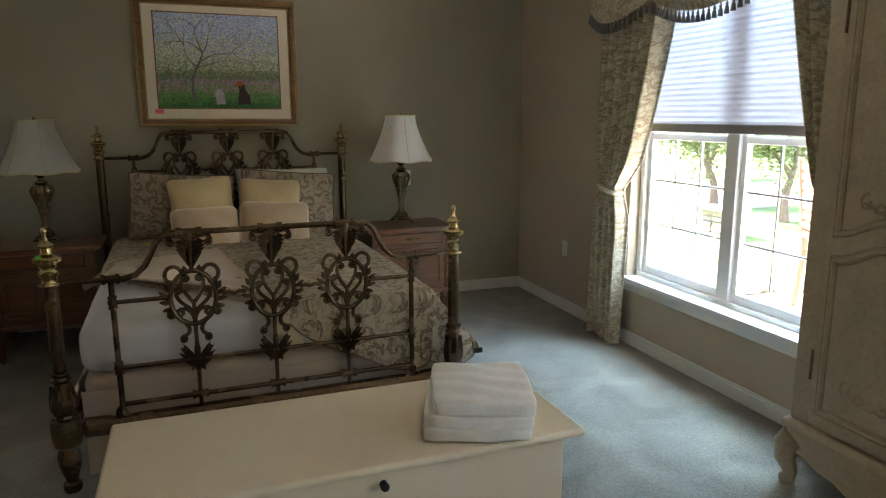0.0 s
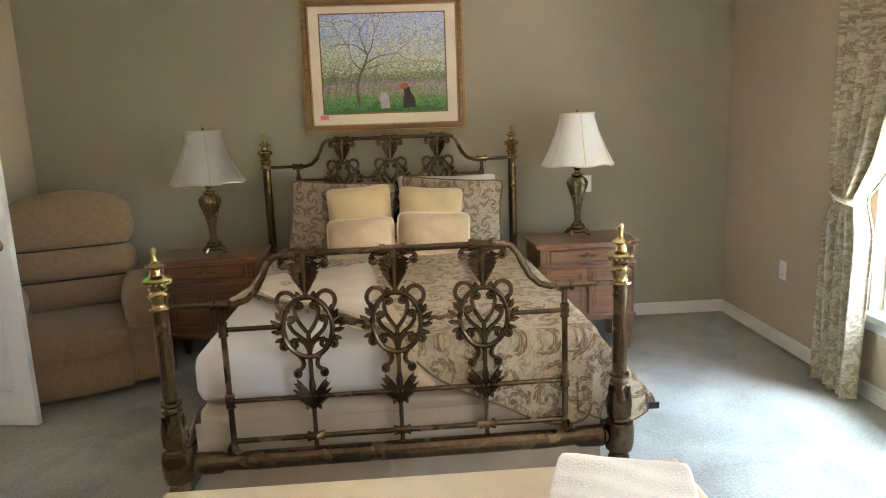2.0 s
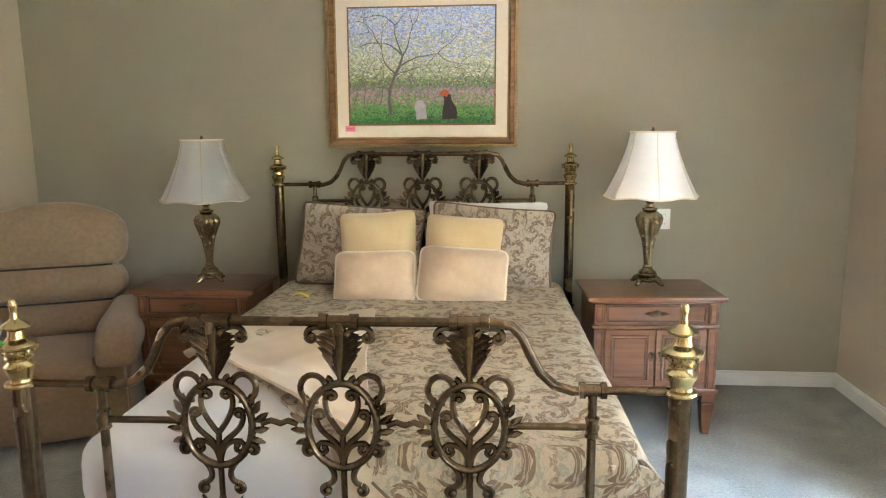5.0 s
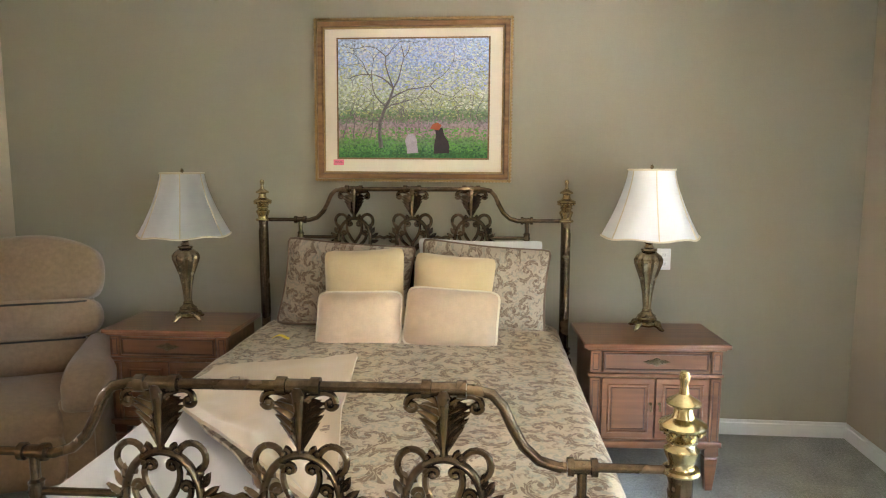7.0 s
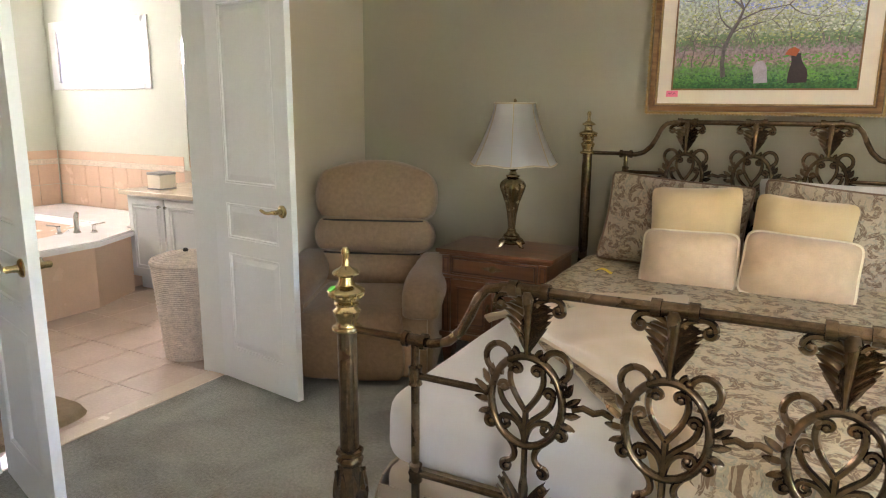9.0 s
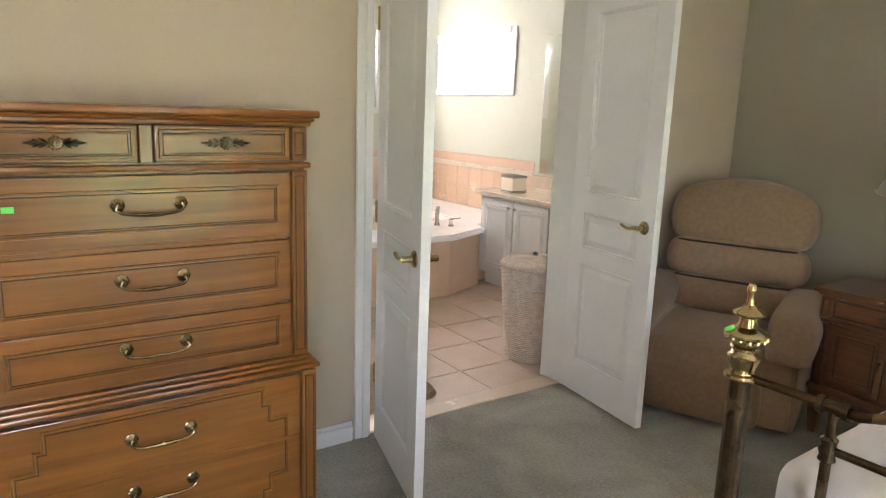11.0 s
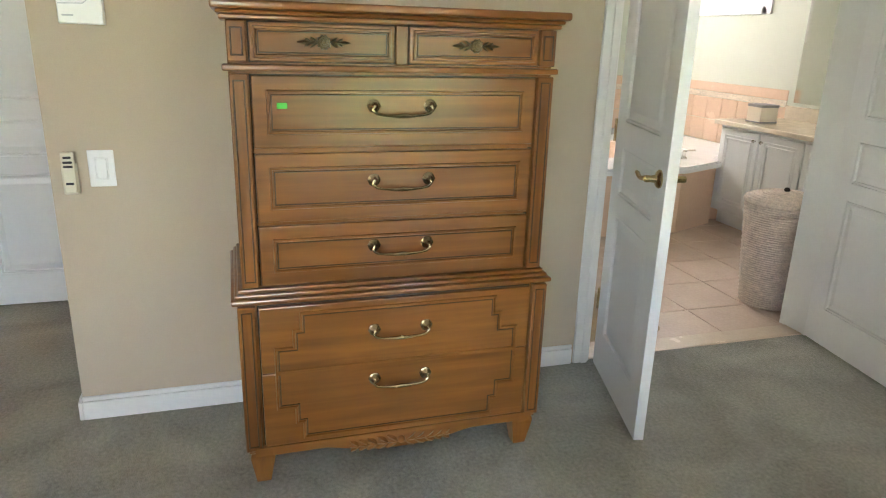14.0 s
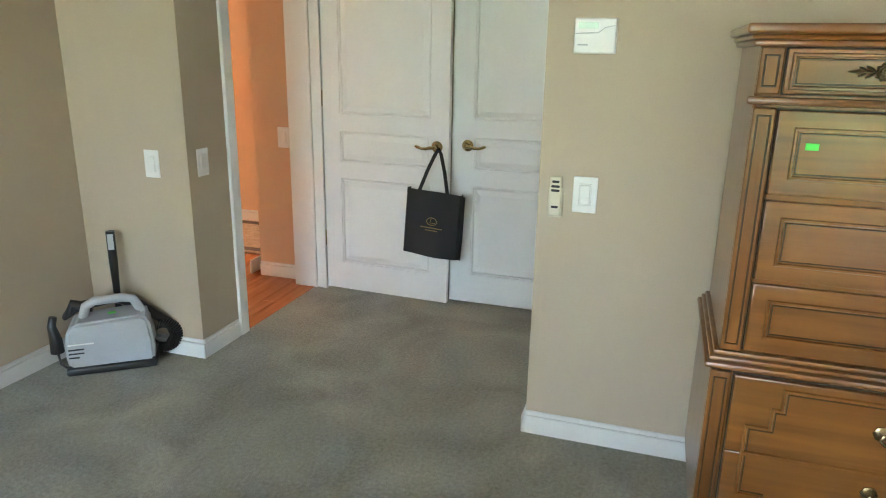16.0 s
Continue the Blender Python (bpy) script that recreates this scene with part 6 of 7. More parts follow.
for y_, z_, w_ in ((0.166, 0.848, 0.33), (0.128, 0.646, 0.32), (-0.395, 0.300, 0.27)):
    part("seam", tube(BM(), [(-w_ + 0.02, y_ + 0.040, z_), (-w_ * 0.7, y_ + 0.020, z_ + 0.002), (0.0, y_ + 0.010, z_ + 0.004), (w_ * 0.7, y_ + 0.020, z_ + 0.002), (w_ - 0.02, y_ + 0.040, z_)], 0.006, 6), M_dark, rec)

# ---- blanket chest and towel ----
chest = thing("blanket_chest", pose(0.015, 0.855, 0, 0, 0, 0.8), "cream painted wooden blanket chest at the foot of the bed", "chest")
part("body", box(BM(), -0.60, -0.215, 0.06, 0.60, 0.215, 0.585, 0.006, 2), M_cream, chest)
bm = BM()
box(bm, -0.615, -0.232, 0.583, 0.615, 0.232, 0.596, 0.005, 2)
box(bm, -0.645, -0.262, 0.596, 0.645, 0.262, 0.620, 0.010, 3)
part("lid", bm, M_cream, chest)
part("plinth", box(BM(), -0.615, -0.23, 0.0, 0.615, 0.23, 0.085, 0.008, 2), M_cream, chest)
bm = lathe(BM(), [(0.011, 0.0), (0.006, 0.006), (0.007, 0.012), (0.013, 0.017), (0.011, 0.024), (0.001, 0.026)], 0, 0, 16)
bmesh.ops.transform(bm, matrix=Matrix.Translation((0.05, -0.215, 0.543)) @ Matrix.Rotation(radians(90), 4, "X"), verts=bm.verts[:])
part("knob", bm, M_black, chest, "dark round knob")
towel = thing("folded_towel", pose(0.395, 0.780, 0.621, 0, 0, -23), "folded white textured towel on the blanket chest", "towel")
for k, (w, d_, h_, z) in enumerate(((0.305, 0.335, 0.040, 0.0), (0.300, 0.33, 0.040, 0.034), (0.290, 0.32, 0.045, 0.068))):
    bm = padded(BM(), w, d_, h_, 0.003, n=22, seed=20 + k, m=pose(0.006 * k, 0.004 * k, z, 0, 0, 2.5 * k))
    for v in bm.verts:
        v.co.z += 0.007 * noise.noise(v.co * 9) + 0.0022 * math.sin(v.co.y * 75 + 2 * math.sin(v.co.x * 9)) * (k == 2)
        v.co.z = max(0.0, v.co.z)
    part("fold", bm, M_towel, towel)

# ---- armoire ----
arm = thing("armoire", pose(1.880, 0.395, 0, 0, 0, -90) @ Matrix.Diagonal((1, 0.84, 1, 1)), "tall cream antiqued wooden armoire with scrolled panels and cabriole feet", "armoire")
# front faces -x of the room: local -y
AW = 0.60
part("carcass", box(BM(), -AW + 0.02, 0.02, 0.20, AW - 0.02, 0.47, 2.12, 0.012, 3), M_armoire, arm)
bm = BM()
prof = [(-AW, 0.27), (-AW, 0.17), (-AW + 0.10, 0.16), (-AW + 0.16, 0.135), (-AW + 0.24, 0.125), (-AW + 0.30, 0.10), (-AW + 0.34, 0.125), (-0.12, 0.14), (0.0, 0.10), (0.12, 0.14), (AW - 0.34, 0.125), (AW - 0.30, 0.10), (AW - 0.24, 0.125), (AW - 0.16, 0.135), (AW - 0.10, 0.16), (AW, 0.17), (AW, 0.27)]
extrude_outline(bm, prof, -0.03, 0.47)
part("skirt", bm, M_armoire, arm, smooth=False)
part("base_moulding", box(BM(), -AW - 0.02, -0.045, 0.255, AW + 0.02, 0.475, 0.295, 0.014, 3), M_armoire, arm)
for s in (-1, 1):
    for y in (0.0, 0.42):
        bm = BM()
        cx = s * (AW - 0.03)
        tube(bm, [(cx, y, 0.22), (cx + s * 0.03, y - 0.01, 0.17), (cx + s * 0.035, y - 0.012, 0.11), (cx + s * 0.008, y - 0.004, 0.06), (cx + s * 0.012, y - 0.006, 0.03), (cx + s * 0.040, y - 0.014, 0.016)], 0.04, 12, taper=[0.06, 0.058, 0.044, 0.030, 0.030, 0.026])
        for v in bm.verts:
            v.co.z = max(0.0, v.co.z)
        part("cabriole_foot", bm, M_armoire, arm)
bm = BM()
box(bm, -AW - 0.02, -0.05, 2.10, AW + 0.02, 0.48, 2.16, 0.02, 3)
part("cornice", bm, M_armoire, arm)
for s in (-1, 1):
    part("stile", box(BM(), s * AW - (0.085 if s > 0 else 0.0), -0.012, 0.295, s * AW + (0.085 if s < 0 else 0.0), 0.03, 2.10, 0.006, 2), M_armoire, arm)
for s in (-1, 1):
    a, b_ = (-AW + 0.088, -0.003) if s < 0 else (0.003, AW - 0.088)
    dd = part("door", box(BM(), a, -0.022, 0.305, b_, 0.02, 2.095, 0.006, 2), M_armoire, arm)
    w = b_ - a

    def outline(z0, z1, ins, lo, hi):
        pts = []
        n = 12
        for k in range(n + 1):
            u = k / n
            pts.append((a + ins + (w - 2 * ins) * u, -0.0215, z0 + ins + lo * math.sin(math.pi * u * 1.0) ** 2))
        for k in range(n + 1):
            u = 1 - k / n
            pts.append((a + ins + (w - 2 * ins) * u, -0.0215, z1 - ins + hi * math.sin(math.pi * u) ** 2))
        return pts
    for z0, z1, lo, hi in ((0.33, 1.02, 0.0, 0.07), (1.03, 2.06, 0.07, 0.0)):
        for ins, wd, hh, mt in ((0.045, 0.022, 0.012, M_armoire), (0.060, 0.006, 0.004, M_glaze), (0.030, 0.006, 0.004, M_glaze)):
            bm = BM()
            sweep_rect(bm, outline(z0, z1, ins, lo, hi), wd, hh)
            part("moulding", bm, mt, dd)
        bm = BM()
        for q in (-1, 1):
            scroll(bm, a + w / 2 + q * 0.10, z0 + 0.17, 0.035, 90, q * -300, 0.005)
            scroll(bm, a + w / 2 + q * 0.045, z0 + 0.15, 0.026, 200, q * 280, 0.005, (a + w / 2, 0, z0 + 0.13))
            leaf(bm, a + w / 2 + q * 0.06, z0 + 0.15, 20 if q > 0 else 160, 0.06, 0.02, 0.006)
        bmesh.ops.translate(bm, vec=(0, -0.022, 0), verts=bm.verts[:])
        part("carving", bm, M_glaze, dd, "carved scroll ornament")
    for z in (0.55, 1.85):
        part("hinge", tube(BM(), [(a - 0.004 if s < 0 else b_ + 0.004, -0.026, z - 0.06), (a - 0.004 if s < 0 else b_ + 0.004, -0.026, z + 0.06)], 0.006, 8), M_pewter, dd, "dark long hinge")

# ---- bedroom window ----
def sash_window(name, y0, y1, z0, z1, x, label, bars=True):
    """A twin window in the east wall, opening y0..y1, z0..z1; x is the plane of its panes."""
    w = tagged(thing(name, (x, (y0 + y1) / 2, z0), label, "window"), kind="structure")
    L, Hh = (y1 - y0) / 2, z1 - z0
    fr = BM()
    for a, b_ in ((-L, -L + 0.045), (L - 0.045, L), (-0.042, 0.042)):
        box(fr, -0.045, a, 0.035, 0.035, b_, Hh - 0.035, 0.004)
    box(fr, -0.045, -L, 0, 0.035, L, 0.035, 0.004)
    box(fr, -0.045, -L, Hh - 0.035, 0.035, L, Hh, 0.004)
    part("window_frame", fr, M_trim, w)
    for s in (-1, 1):
        a, b_ = (-L + 0.045, -0.042) if s < 0 else (0.042, L - 0.045)
        sash = BM()
        for p, q in ((a, a + 0.035), (b_ - 0.035, b_)):
            box(sash, -0.022, p, 0.035, 0.018, q, Hh - 0.035, 0.003)
        for p, q in ((0.035, 0.085), (Hh - 0.075, Hh - 0.035), (Hh * 0.5 - 0.02, Hh * 0.5 + 0.02)):
            box(sash, -0.022, a + 0.035, p, 0.018, b_ - 0.035, q, 0.003)
        sh = part("sash", sash, M_trim, w)
        if bars:
            for k in range(1, 3):
                yy = a + 0.035 + (b_ - a - 0.07) * k / 3
                part("glazing_bar", box(BM(), -0.006, yy - 0.006, 0.085, 0.006, yy + 0.006, Hh - 0.075, 0.002), M_trim, sh)
            for k in range(1, 6):
                zz = 0.085 + (Hh - 0.16) * k / 6
                part("glazing_bar", box(BM(), -0.0055, a + 0.035, zz - 0.007, 0.0055, b_ - 0.035, zz + 0.007, 0.002), M_trim, sh)
        gl = part("pane", box(BM(), 0.008, a + 0.034, 0.084, 0.011, b_ - 0.034, Hh - 0.074), M_glass, sh)
        gl.visible_shadow = False
    sill = BM()
    box(sill, X1 - x - 0.045, -L - 0.07, -0.030, X1 - x, L + 0.07, 0.006, 0.005, 2)
    box(sill, X1 - x - 0.002, -L + 0.002, -0.010, -0.042, L - 0.002, 0.0055, 0.002)
    box(sill, X1 - x - 0.022, -L - 0.05, -0.085, X1 - x, L + 0.05, -0.030, 0.005, 2)
    part("window_sill", sill, M_trim, w)
    return w


sash_window("window_1", WIN[0], WIN[1], WIN[2], WIN[3], X1 + 0.115, "white twin sash window, assumed and out of view with glazing bars and a half lowered blind")
sash_window("window_2", WIN2[0], WIN2[1], WIN2[2], WIN2[3], X1 + 0.130, "white twin sash window, assumed and out of view", bars=False)

# pleated cell blind
blind = thing("cellular_blind", (X1 + 0.055, 1.975, 0), "white cellular blind half lowered over the window", "blind")
bm = BM()
n = 52
zb, zt = 1.455, 2.27
pts = []
for k in range(n + 1):
    z = zb + (zt - zb) * k / n
    pts.append((0.010 if k % 2 else 0.0, z))
for p, q in zip(pts, pts[1:]):
    v = [bm.verts.new((p[0], -0.785, p[1])), bm.verts.new((p[0], 0.785, p[1])), bm.verts.new((q[0], 0.785, q[1])), bm.verts.new((q[0], -0.785, q[1]))]
    bm.faces.new(v)
bmesh.ops.remove_doubles(bm, verts=bm.verts[:], dist=0.0002)
part("pleated_cloth", bm, M_blind, blind, "pleated white cloth", smooth=False)
part("bottom_rail", box(BM(), -0.012, -0.785, 1.405, 0.016, 0.785, 1.455, 0.006, 2), M_blind_rail, blind)
part("head_rail", box(BM(), -0.02, -0.79, 2.255, 0.03, 0.79, 2.295, 0.004), M_trim, blind)


# ---- curtains and valance ----
def drape(side, y_out, y_in, y_tie, label):
    """A lined curtain gathered by a tie; side -1 is the far one."""
    c_ = thing("curtain", (2.19, 0, 0), label, "curtain", "curtains at the window")
    bm = BM()
    zt, zk, zf = 2.16, 1.04, 0.02

    def fn(u, v):
        z = zt + (zf - zt) * v
        if z > zk:
            k = (z - zk) / (zt - zk)
            k2 = k ** 0.75
            inner = y_tie + (y_in - y_tie) * k2
            outer = y_out + (0.03 * side) * (1 - k)
        else:
            k = (zk - z) / (zk - zf)
            inner = y_tie - side * 0.02 * k
            outer = y_out + 0.03 * side + side * -0.02 * k
        sq = abs(z - zk)
        pinch = 0.55 + 0.45 * min(1, sq / 0.18)
        mid = (inner + outer) / 2
        y = mid + (outer + (inner - outer) * u - mid) * pinch
        x = 0.045 * math.cos(u * math.pi * 2 * 6 + 0.4 * math.sin(3 * v)) * (0.5 + 0.5 * pinch) + 0.012 * math.sin(13 * u + 4 * v)
        return (x, y, z + 0.012 * math.sin(5 * u) * v)
    sheet(bm, 96, 50, fn, 0.004)
    part("cloth", bm, M_drape, c_)
    mid = (y_out + y_tie) / 2 + 0.01 * side
    part("tieback", tube(BM(), [(0.062 * math.cos(a), mid + 0.095 * math.sin(a), 1.04 + 0.03 * math.sin(a) * -side) for a in (2 * math.pi * k / 24 for k in range(24))], 0.016, 8, closed=True), M_drape, c_, "cloth tieback")
    return c_


drape(-1, 3.02, 2.32, 2.70, "floral damask curtain tied back beside the window")
drape(1, 0.93, 1.52, 1.22, "floral damask curtain behind the armoire")
val = thing("valance", (2.16, 0, 0), "floral damask swag valance with grey tassels", "valance")
for k, (a, b_, dp) in enumerate(((3.12, 2.46, 0.10), (2.50, 1.45, 0.13), (1.49, 0.85, 0.10))):
    bm = BM()
    sheet(bm, 30, 10, lambda u, v: (-0.05 * math.sin(math.pi * u) - 0.03 * math.sin(v * 9) * math.sin(math.pi * u), a + (b_ - a) * u, 2.46 - (0.30 + dp * math.sin(math.pi * u)) * v), 0.006)
    sw = part("swag", bm, M_drape, val)
    m = max(8, int(abs(a - b_) / 0.038))
    for i in range(m + 1):
        u = i / m
        y, z = a + (b_ - a) * u, 2.46 - (0.30 + dp * math.sin(math.pi * u))
        x = -0.05 * math.sin(math.pi * u) - 0.03 * math.sin(9) * math.sin(math.pi * u)
        part("tassel", lathe(BM(), [(0.013, z - 0.062), (0.009, z - 0.03), (0.005, z - 0.022), (0.008, z - 0.016), (0.004, z - 0.008), (0.002, z + 0.004)], x, y, 8), bpy.data.materials.get("grey_tassel") or material("grey_tassel", (0.16, 0.16, 0.15), 0.8), sw)

# ---- small things on the walls ----
def plate(name, x, y, z, facing, label, kind_, w=0.075, h=0.12, mat=M_plastic):
    t = thing(name, pose(x, y, z, 0, 0, facing), label, name.replace("_", " ") if kind_ == "" else kind_)
    part("cover_plate", box(BM(), -w / 2, -0.006, -h / 2, w / 2, 0, h / 2, 0.003, 2), mat, t)
    return t


def rocker(t, w=0.033, h=0.066):
    part("rocker", box(BM(), -w / 2, -0.010, -h / 2, w / 2, -0.004, h / 2, 0.002), M_plastic, t)
    part("rocker_frame", sweep_rect(BM(), rect(-w / 2 - 0.003, -h / 2 - 0.003, w / 2 + 0.003, h / 2 + 0.003, -0.006), 0.003, 0.0015), M_plastic, t)


def sockets(t):
    for z in (-0.026, 0.026):
        s = part("socket", box(BM(), -0.017, -0.008, z - 0.014, 0.017, -0.005, z + 0.014, 0.004, 2), M_plastic, t)
        for dx in (-0.006, 0.006):
            part("slot", box(BM(), dx - 0.001, -0.0085, z - 0.004, dx + 0.001, -0.0078, z + 0.004), M_black, s)


rocker(plate("light_switch", X0, -0.018, 0.921, 90, "white rocker light switch on the tan wall", "switch", 0.080, 0.122))
rocker(plate("light_switch", -2.727, -1.878, 0.885, 90, "white light switch on the return wall", "switch"))
rocker(plate("light_switch", -2.822, AY0, 0.890, 180, "white light switch beside the hall doorway", "switch"))
rocker(plate("light_switch", -3.87, -1.916, 0.870, 90, "white light switch in the hall", "switch"))
sockets(plate("wall_outlet", X1, 3.600, 0.490, -90, "white wall outlet on the window wall", "outlet"))
sockets(plate("wall_outlet", 1.262, Y1, 1.004, 0, "white outlet plate behind the table lamp", "outlet"))
sockets(plate("wall_outlet", -1.62, Y0, 0.40, 180, "white wall outlet low on the bedroom wall", "outlet"))

th = plate("thermostat", X0, -0.022, 1.428, 90, "white wall thermostat with a small green display", "thermostat", 0.132, 0.108)
part("case", box(BM(), -0.064, -0.024, -0.052, 0.064, -0.005, 0.052, 0.004, 2), M_plastic, th)
part("display", box(BM(), -0.052, -0.0255, 0.020, 0.010, -0.0235, 0.040), M_screen, th, "pale green display")
part("lid_line", tube(BM(), [(-0.06, -0.0245, 0.006), (0.01, -0.0245, 0.008), (0.03, -0.0245, 0.024), (0.06, -0.0245, 0.030)], 0.0014, 5), M_greyplastic, th)
part("print_bar", box(BM(), -0.052, -0.0250, -0.030, -0.020, -0.0238, -0.025), M_greyplastic, th)
rm = thing("fan_remote", pose(X0, -0.114, 0.910, 0, 0, 90), "ivory wall mounted fan remote with dark buttons", "remote")
part("holder", box(BM(), -0.024, -0.014, -0.072, 0.024, 0, 0.030, 0.004, 2), M_ivory, rm)
part("body", box(BM(), -0.020, -0.024, -0.066, 0.020, -0.012, 0.070, 0.005, 2), M_ivory, rm)
for z, w in ((0.052, 0.012), (0.036, 0.014), (0.022, 0.014), (-0.034, 0.012)):
    part("button", box(BM(), -w, -0.0265, z - 0.004, w, -0.0235, z + 0.004, 0.002), M_black, rm, "dark button")

# ---- shopping bag on the closet handle ----
bag = thing("tote_bag", pose(AX + 0.085, -0.945, 0.300, 0, 4, 89) @ Matrix.Diagonal((0.95, 1, 0.93, 1)), "black cloth tote bag hanging from the closet handle", "bag")
bm = BM()
sheet(bm, 16, 16, lambda u, v: (-0.155 + 0.31 * u, -0.020 - 0.018 * math.sin(math.pi * u) * (1 - v * 0.7) + 0.006 * math.sin(7 * u + 4 * v), 0.385 * v), 0.004)
part("front", bm, M_bag, bag)
bm = BM()
sheet(bm, 10, 10, lambda u, v: (-0.150 + 0.325 * u, 0.024 + 0.008 * math.sin(5 * v), 0.38 * v - 0.01), 0.004)
part("back", bm, M_bag, bag)
for s in (-1, 1):
    bm = BM()
    sheet(bm, 4, 8, lambda u, v: (s * (0.155 + 0.012 * math.sin(math.pi * u)), -0.020 + 0.044 * u, 0.383 * v), 0.003)
    part("side", bm, M_bag, bag)
bm = BM()
for s in (-1, 1):
    pts = [(s * 0.085, -0.026, 0.31), (s * 0.082, -0.028, 0.385), (s * 0.050, -0.010, 0.50), (s * 0.015, 0.004, 0.60), (0, 0.006, 0.622)]
    v = []
    for p in pts:
        v.append((bm.verts.new((p[0] - 0.011, p[1], p[2])), bm.verts.new((p[0] + 0.011, p[1], p[2]))))
    for a, b_ in zip(v, v[1:]):
        bm.faces.new((a[0], a[1], b_[1], b_[0]))
bmesh.ops.solidify(bm, geom=bm.faces[:], thickness=0.003)
part("handle", bm, M_bag, bag)
bm = BM()
tube(bm, arc(0.01, 0.215, 0.030, 0, 360, 20, y=-0.046, rz=0.022)[:-1], 0.0022, 5, closed=True)
tube(bm, [(0.006, -0.046, 0.232), (0.000, -0.046, 0.206), (0.030, -0.046, 0.206)], 0.002, 5)
part("emblem", bm, M_foil, bag, "gold oval emblem")
part("print_line", box(BM(), -0.055, -0.047, 0.174, 0.075, -0.0435, 0.179), M_foil, bag)
part("print_line", box(BM(), -0.028, -0.046, 0.159, 0.048, -0.0435, 0.163), M_foil, bag)

# ---- canister vacuum in the corner ----
vac = thing("vacuum_cleaner", pose(-2.535, -2.03, 0, 0, 0, 128), "grey and black compact canister vacuum cleaner on the carpet", "vacuum")
bm = BM()
side = [(-0.165, 0.03), (-0.175, 0.10), (-0.165, 0.20), (-0.13, 0.235), (0.14, 0.250), (0.165, 0.225), (0.178, 0.12), (0.175, 0.03)]
extrude_outline(bm, side, -0.085, 0.085)
bmesh.ops.bevel(bm, geom=bm.edges[:], offset=0.014, segments=3, affect="EDGES")
part("body", bm, M_greyplastic, vac)
part("base", box(BM(), -0.180, -0.09, 0.0, 0.185, 0.09, 0.035, 0.012, 2), M_black, vac)
bm = BM()
tube(bm, [(-0.10, 0, 0.235), (-0.085, 0, 0.285), (-0.05, 0, 0.305), (0.06, 0, 0.310), (0.105, 0, 0.300), (0.135, 0, 0.24)], 0.02, 10)
part("carry_handle", bm, M_greyplastic, vac, "light grey carrying handle")
for k, (a, ln) in enumerate(((0.145, 0.10), (0.122, 0.06), (0.104, 0.06), (0.086, 0.04))):
    part("vent", box(BM(), -0.16, -0.0875, a - 0.003, -0.16 + ln, -0.084, a + 0.003), M_black if k else M_plastic, vac)
part("hose", tube(BM(), [(-0.06, 0.02, 0.27), (-0.14, 0.03, 0.29), (-0.17, 0.03, 0.24), (-0.12, 0.05, 0.27), (0.02, 0.09, 0.28), (0.12, 0.09, 0.24), (0.18, 0.05, 0.20), (0.24, 0.03, 0.16), (0.26, 0.02, 0.10), (0.23, 0.02, 0.05), (0.19, 0.02, 0.05)], 0.022, 10), M_black, vac, "black ribbed hose")
bm = BM()
for k in range(26):
    u = k / 25
    a = radians(110 - 250 * u)
    tube(bm, [(0.215 + 0.058 * math.cos(a), 0.02, 0.105 + 0.058 * math.sin(a) - 0.002), (0.215 + 0.058 * math.cos(a + 0.06), 0.02, 0.105 + 0.058 * math.sin(a + 0.06))], 0.026, 10)
tagged(part("ribbed_hose", bm, M_black, vac), kind="stuff")
bm = BM()
tube(bm, [(-0.215, -0.01, 0.09), (-0.215, -0.01, 0.15), (-0.225, -0.005, 0.21), (-0.215, 0.0, 0.25)], 0.024, 10, taper=[0.028, 0.026, 0.018, 0.016])
tube(bm, [(-0.215, -0.01, 0.10), (-0.205, -0.03, 0.04), (-0.17, -0.05, 0.02)], 0.005, 6)
part("pistol_grip", bm, M_black, vac, "black hose handle")
part("wand", tube(BM(), [(0.03, 0.115, 0.02), (0.03, 0.125, 0.30), (0.03, 0.130, 0.44), (0.03, 0.132, 0.58)], 0.017, 12, taper=[0.015, 0.015, 0.019, 0.019]), M_black, vac, "black extension wand")
part("wand_label", box(BM(), 0.018, 0.110, 0.50, 0.042, 0.1135, 0.57), M_greyplastic, vac)
part("sticker", box(BM(), 0.0, -0.02, 0.2475, 0.03, 0.0, 0.2500), M_green, vac)

# ---- bathroom ----
def bath_window(name, place, w, h, label):
    """A small fixed light in local x, z; -y faces the room."""
    t = tagged(thing(name, place, label, "window"), kind="structure")
    bm = BM()
    for a, b_, c_, d in ((-w / 2, -0.05, -w / 2 + 0.05, h + 0.05), (w / 2 - 0.05, -0.05, w / 2, h + 0.05)):
        box(bm, a - (0.05 if a < 0 else 0), -0.018, b_, c_ + (0.05 if a > 0 else 0), 0.0, d, 0.004)
    box(bm, -w / 2, -0.018, -0.05, w / 2, 0.0, 0.012, 0.004)
    box(bm, -w / 2, -0.018, h - 0.012, w / 2, 0.0, h + 0.05, 0.004)
    part("window_frame", bm, M_trim, t)
    p = part("pane", box(BM(), -w / 2, 0.03, 0, w / 2, 0.034, h), M_blind, t, "frosted bright pane")
    return t


bath_window("window_3", pose(-5.72, BY1, 1.66, 0, 0, 0), 1.30, 0.52, "high white framed bathroom window, bright with daylight")
bath_window("window_4", pose(BX0, 3.475, 1.45, 0, 0, 90), 1.15, 0.80, "white framed bathroom window beside the tub")

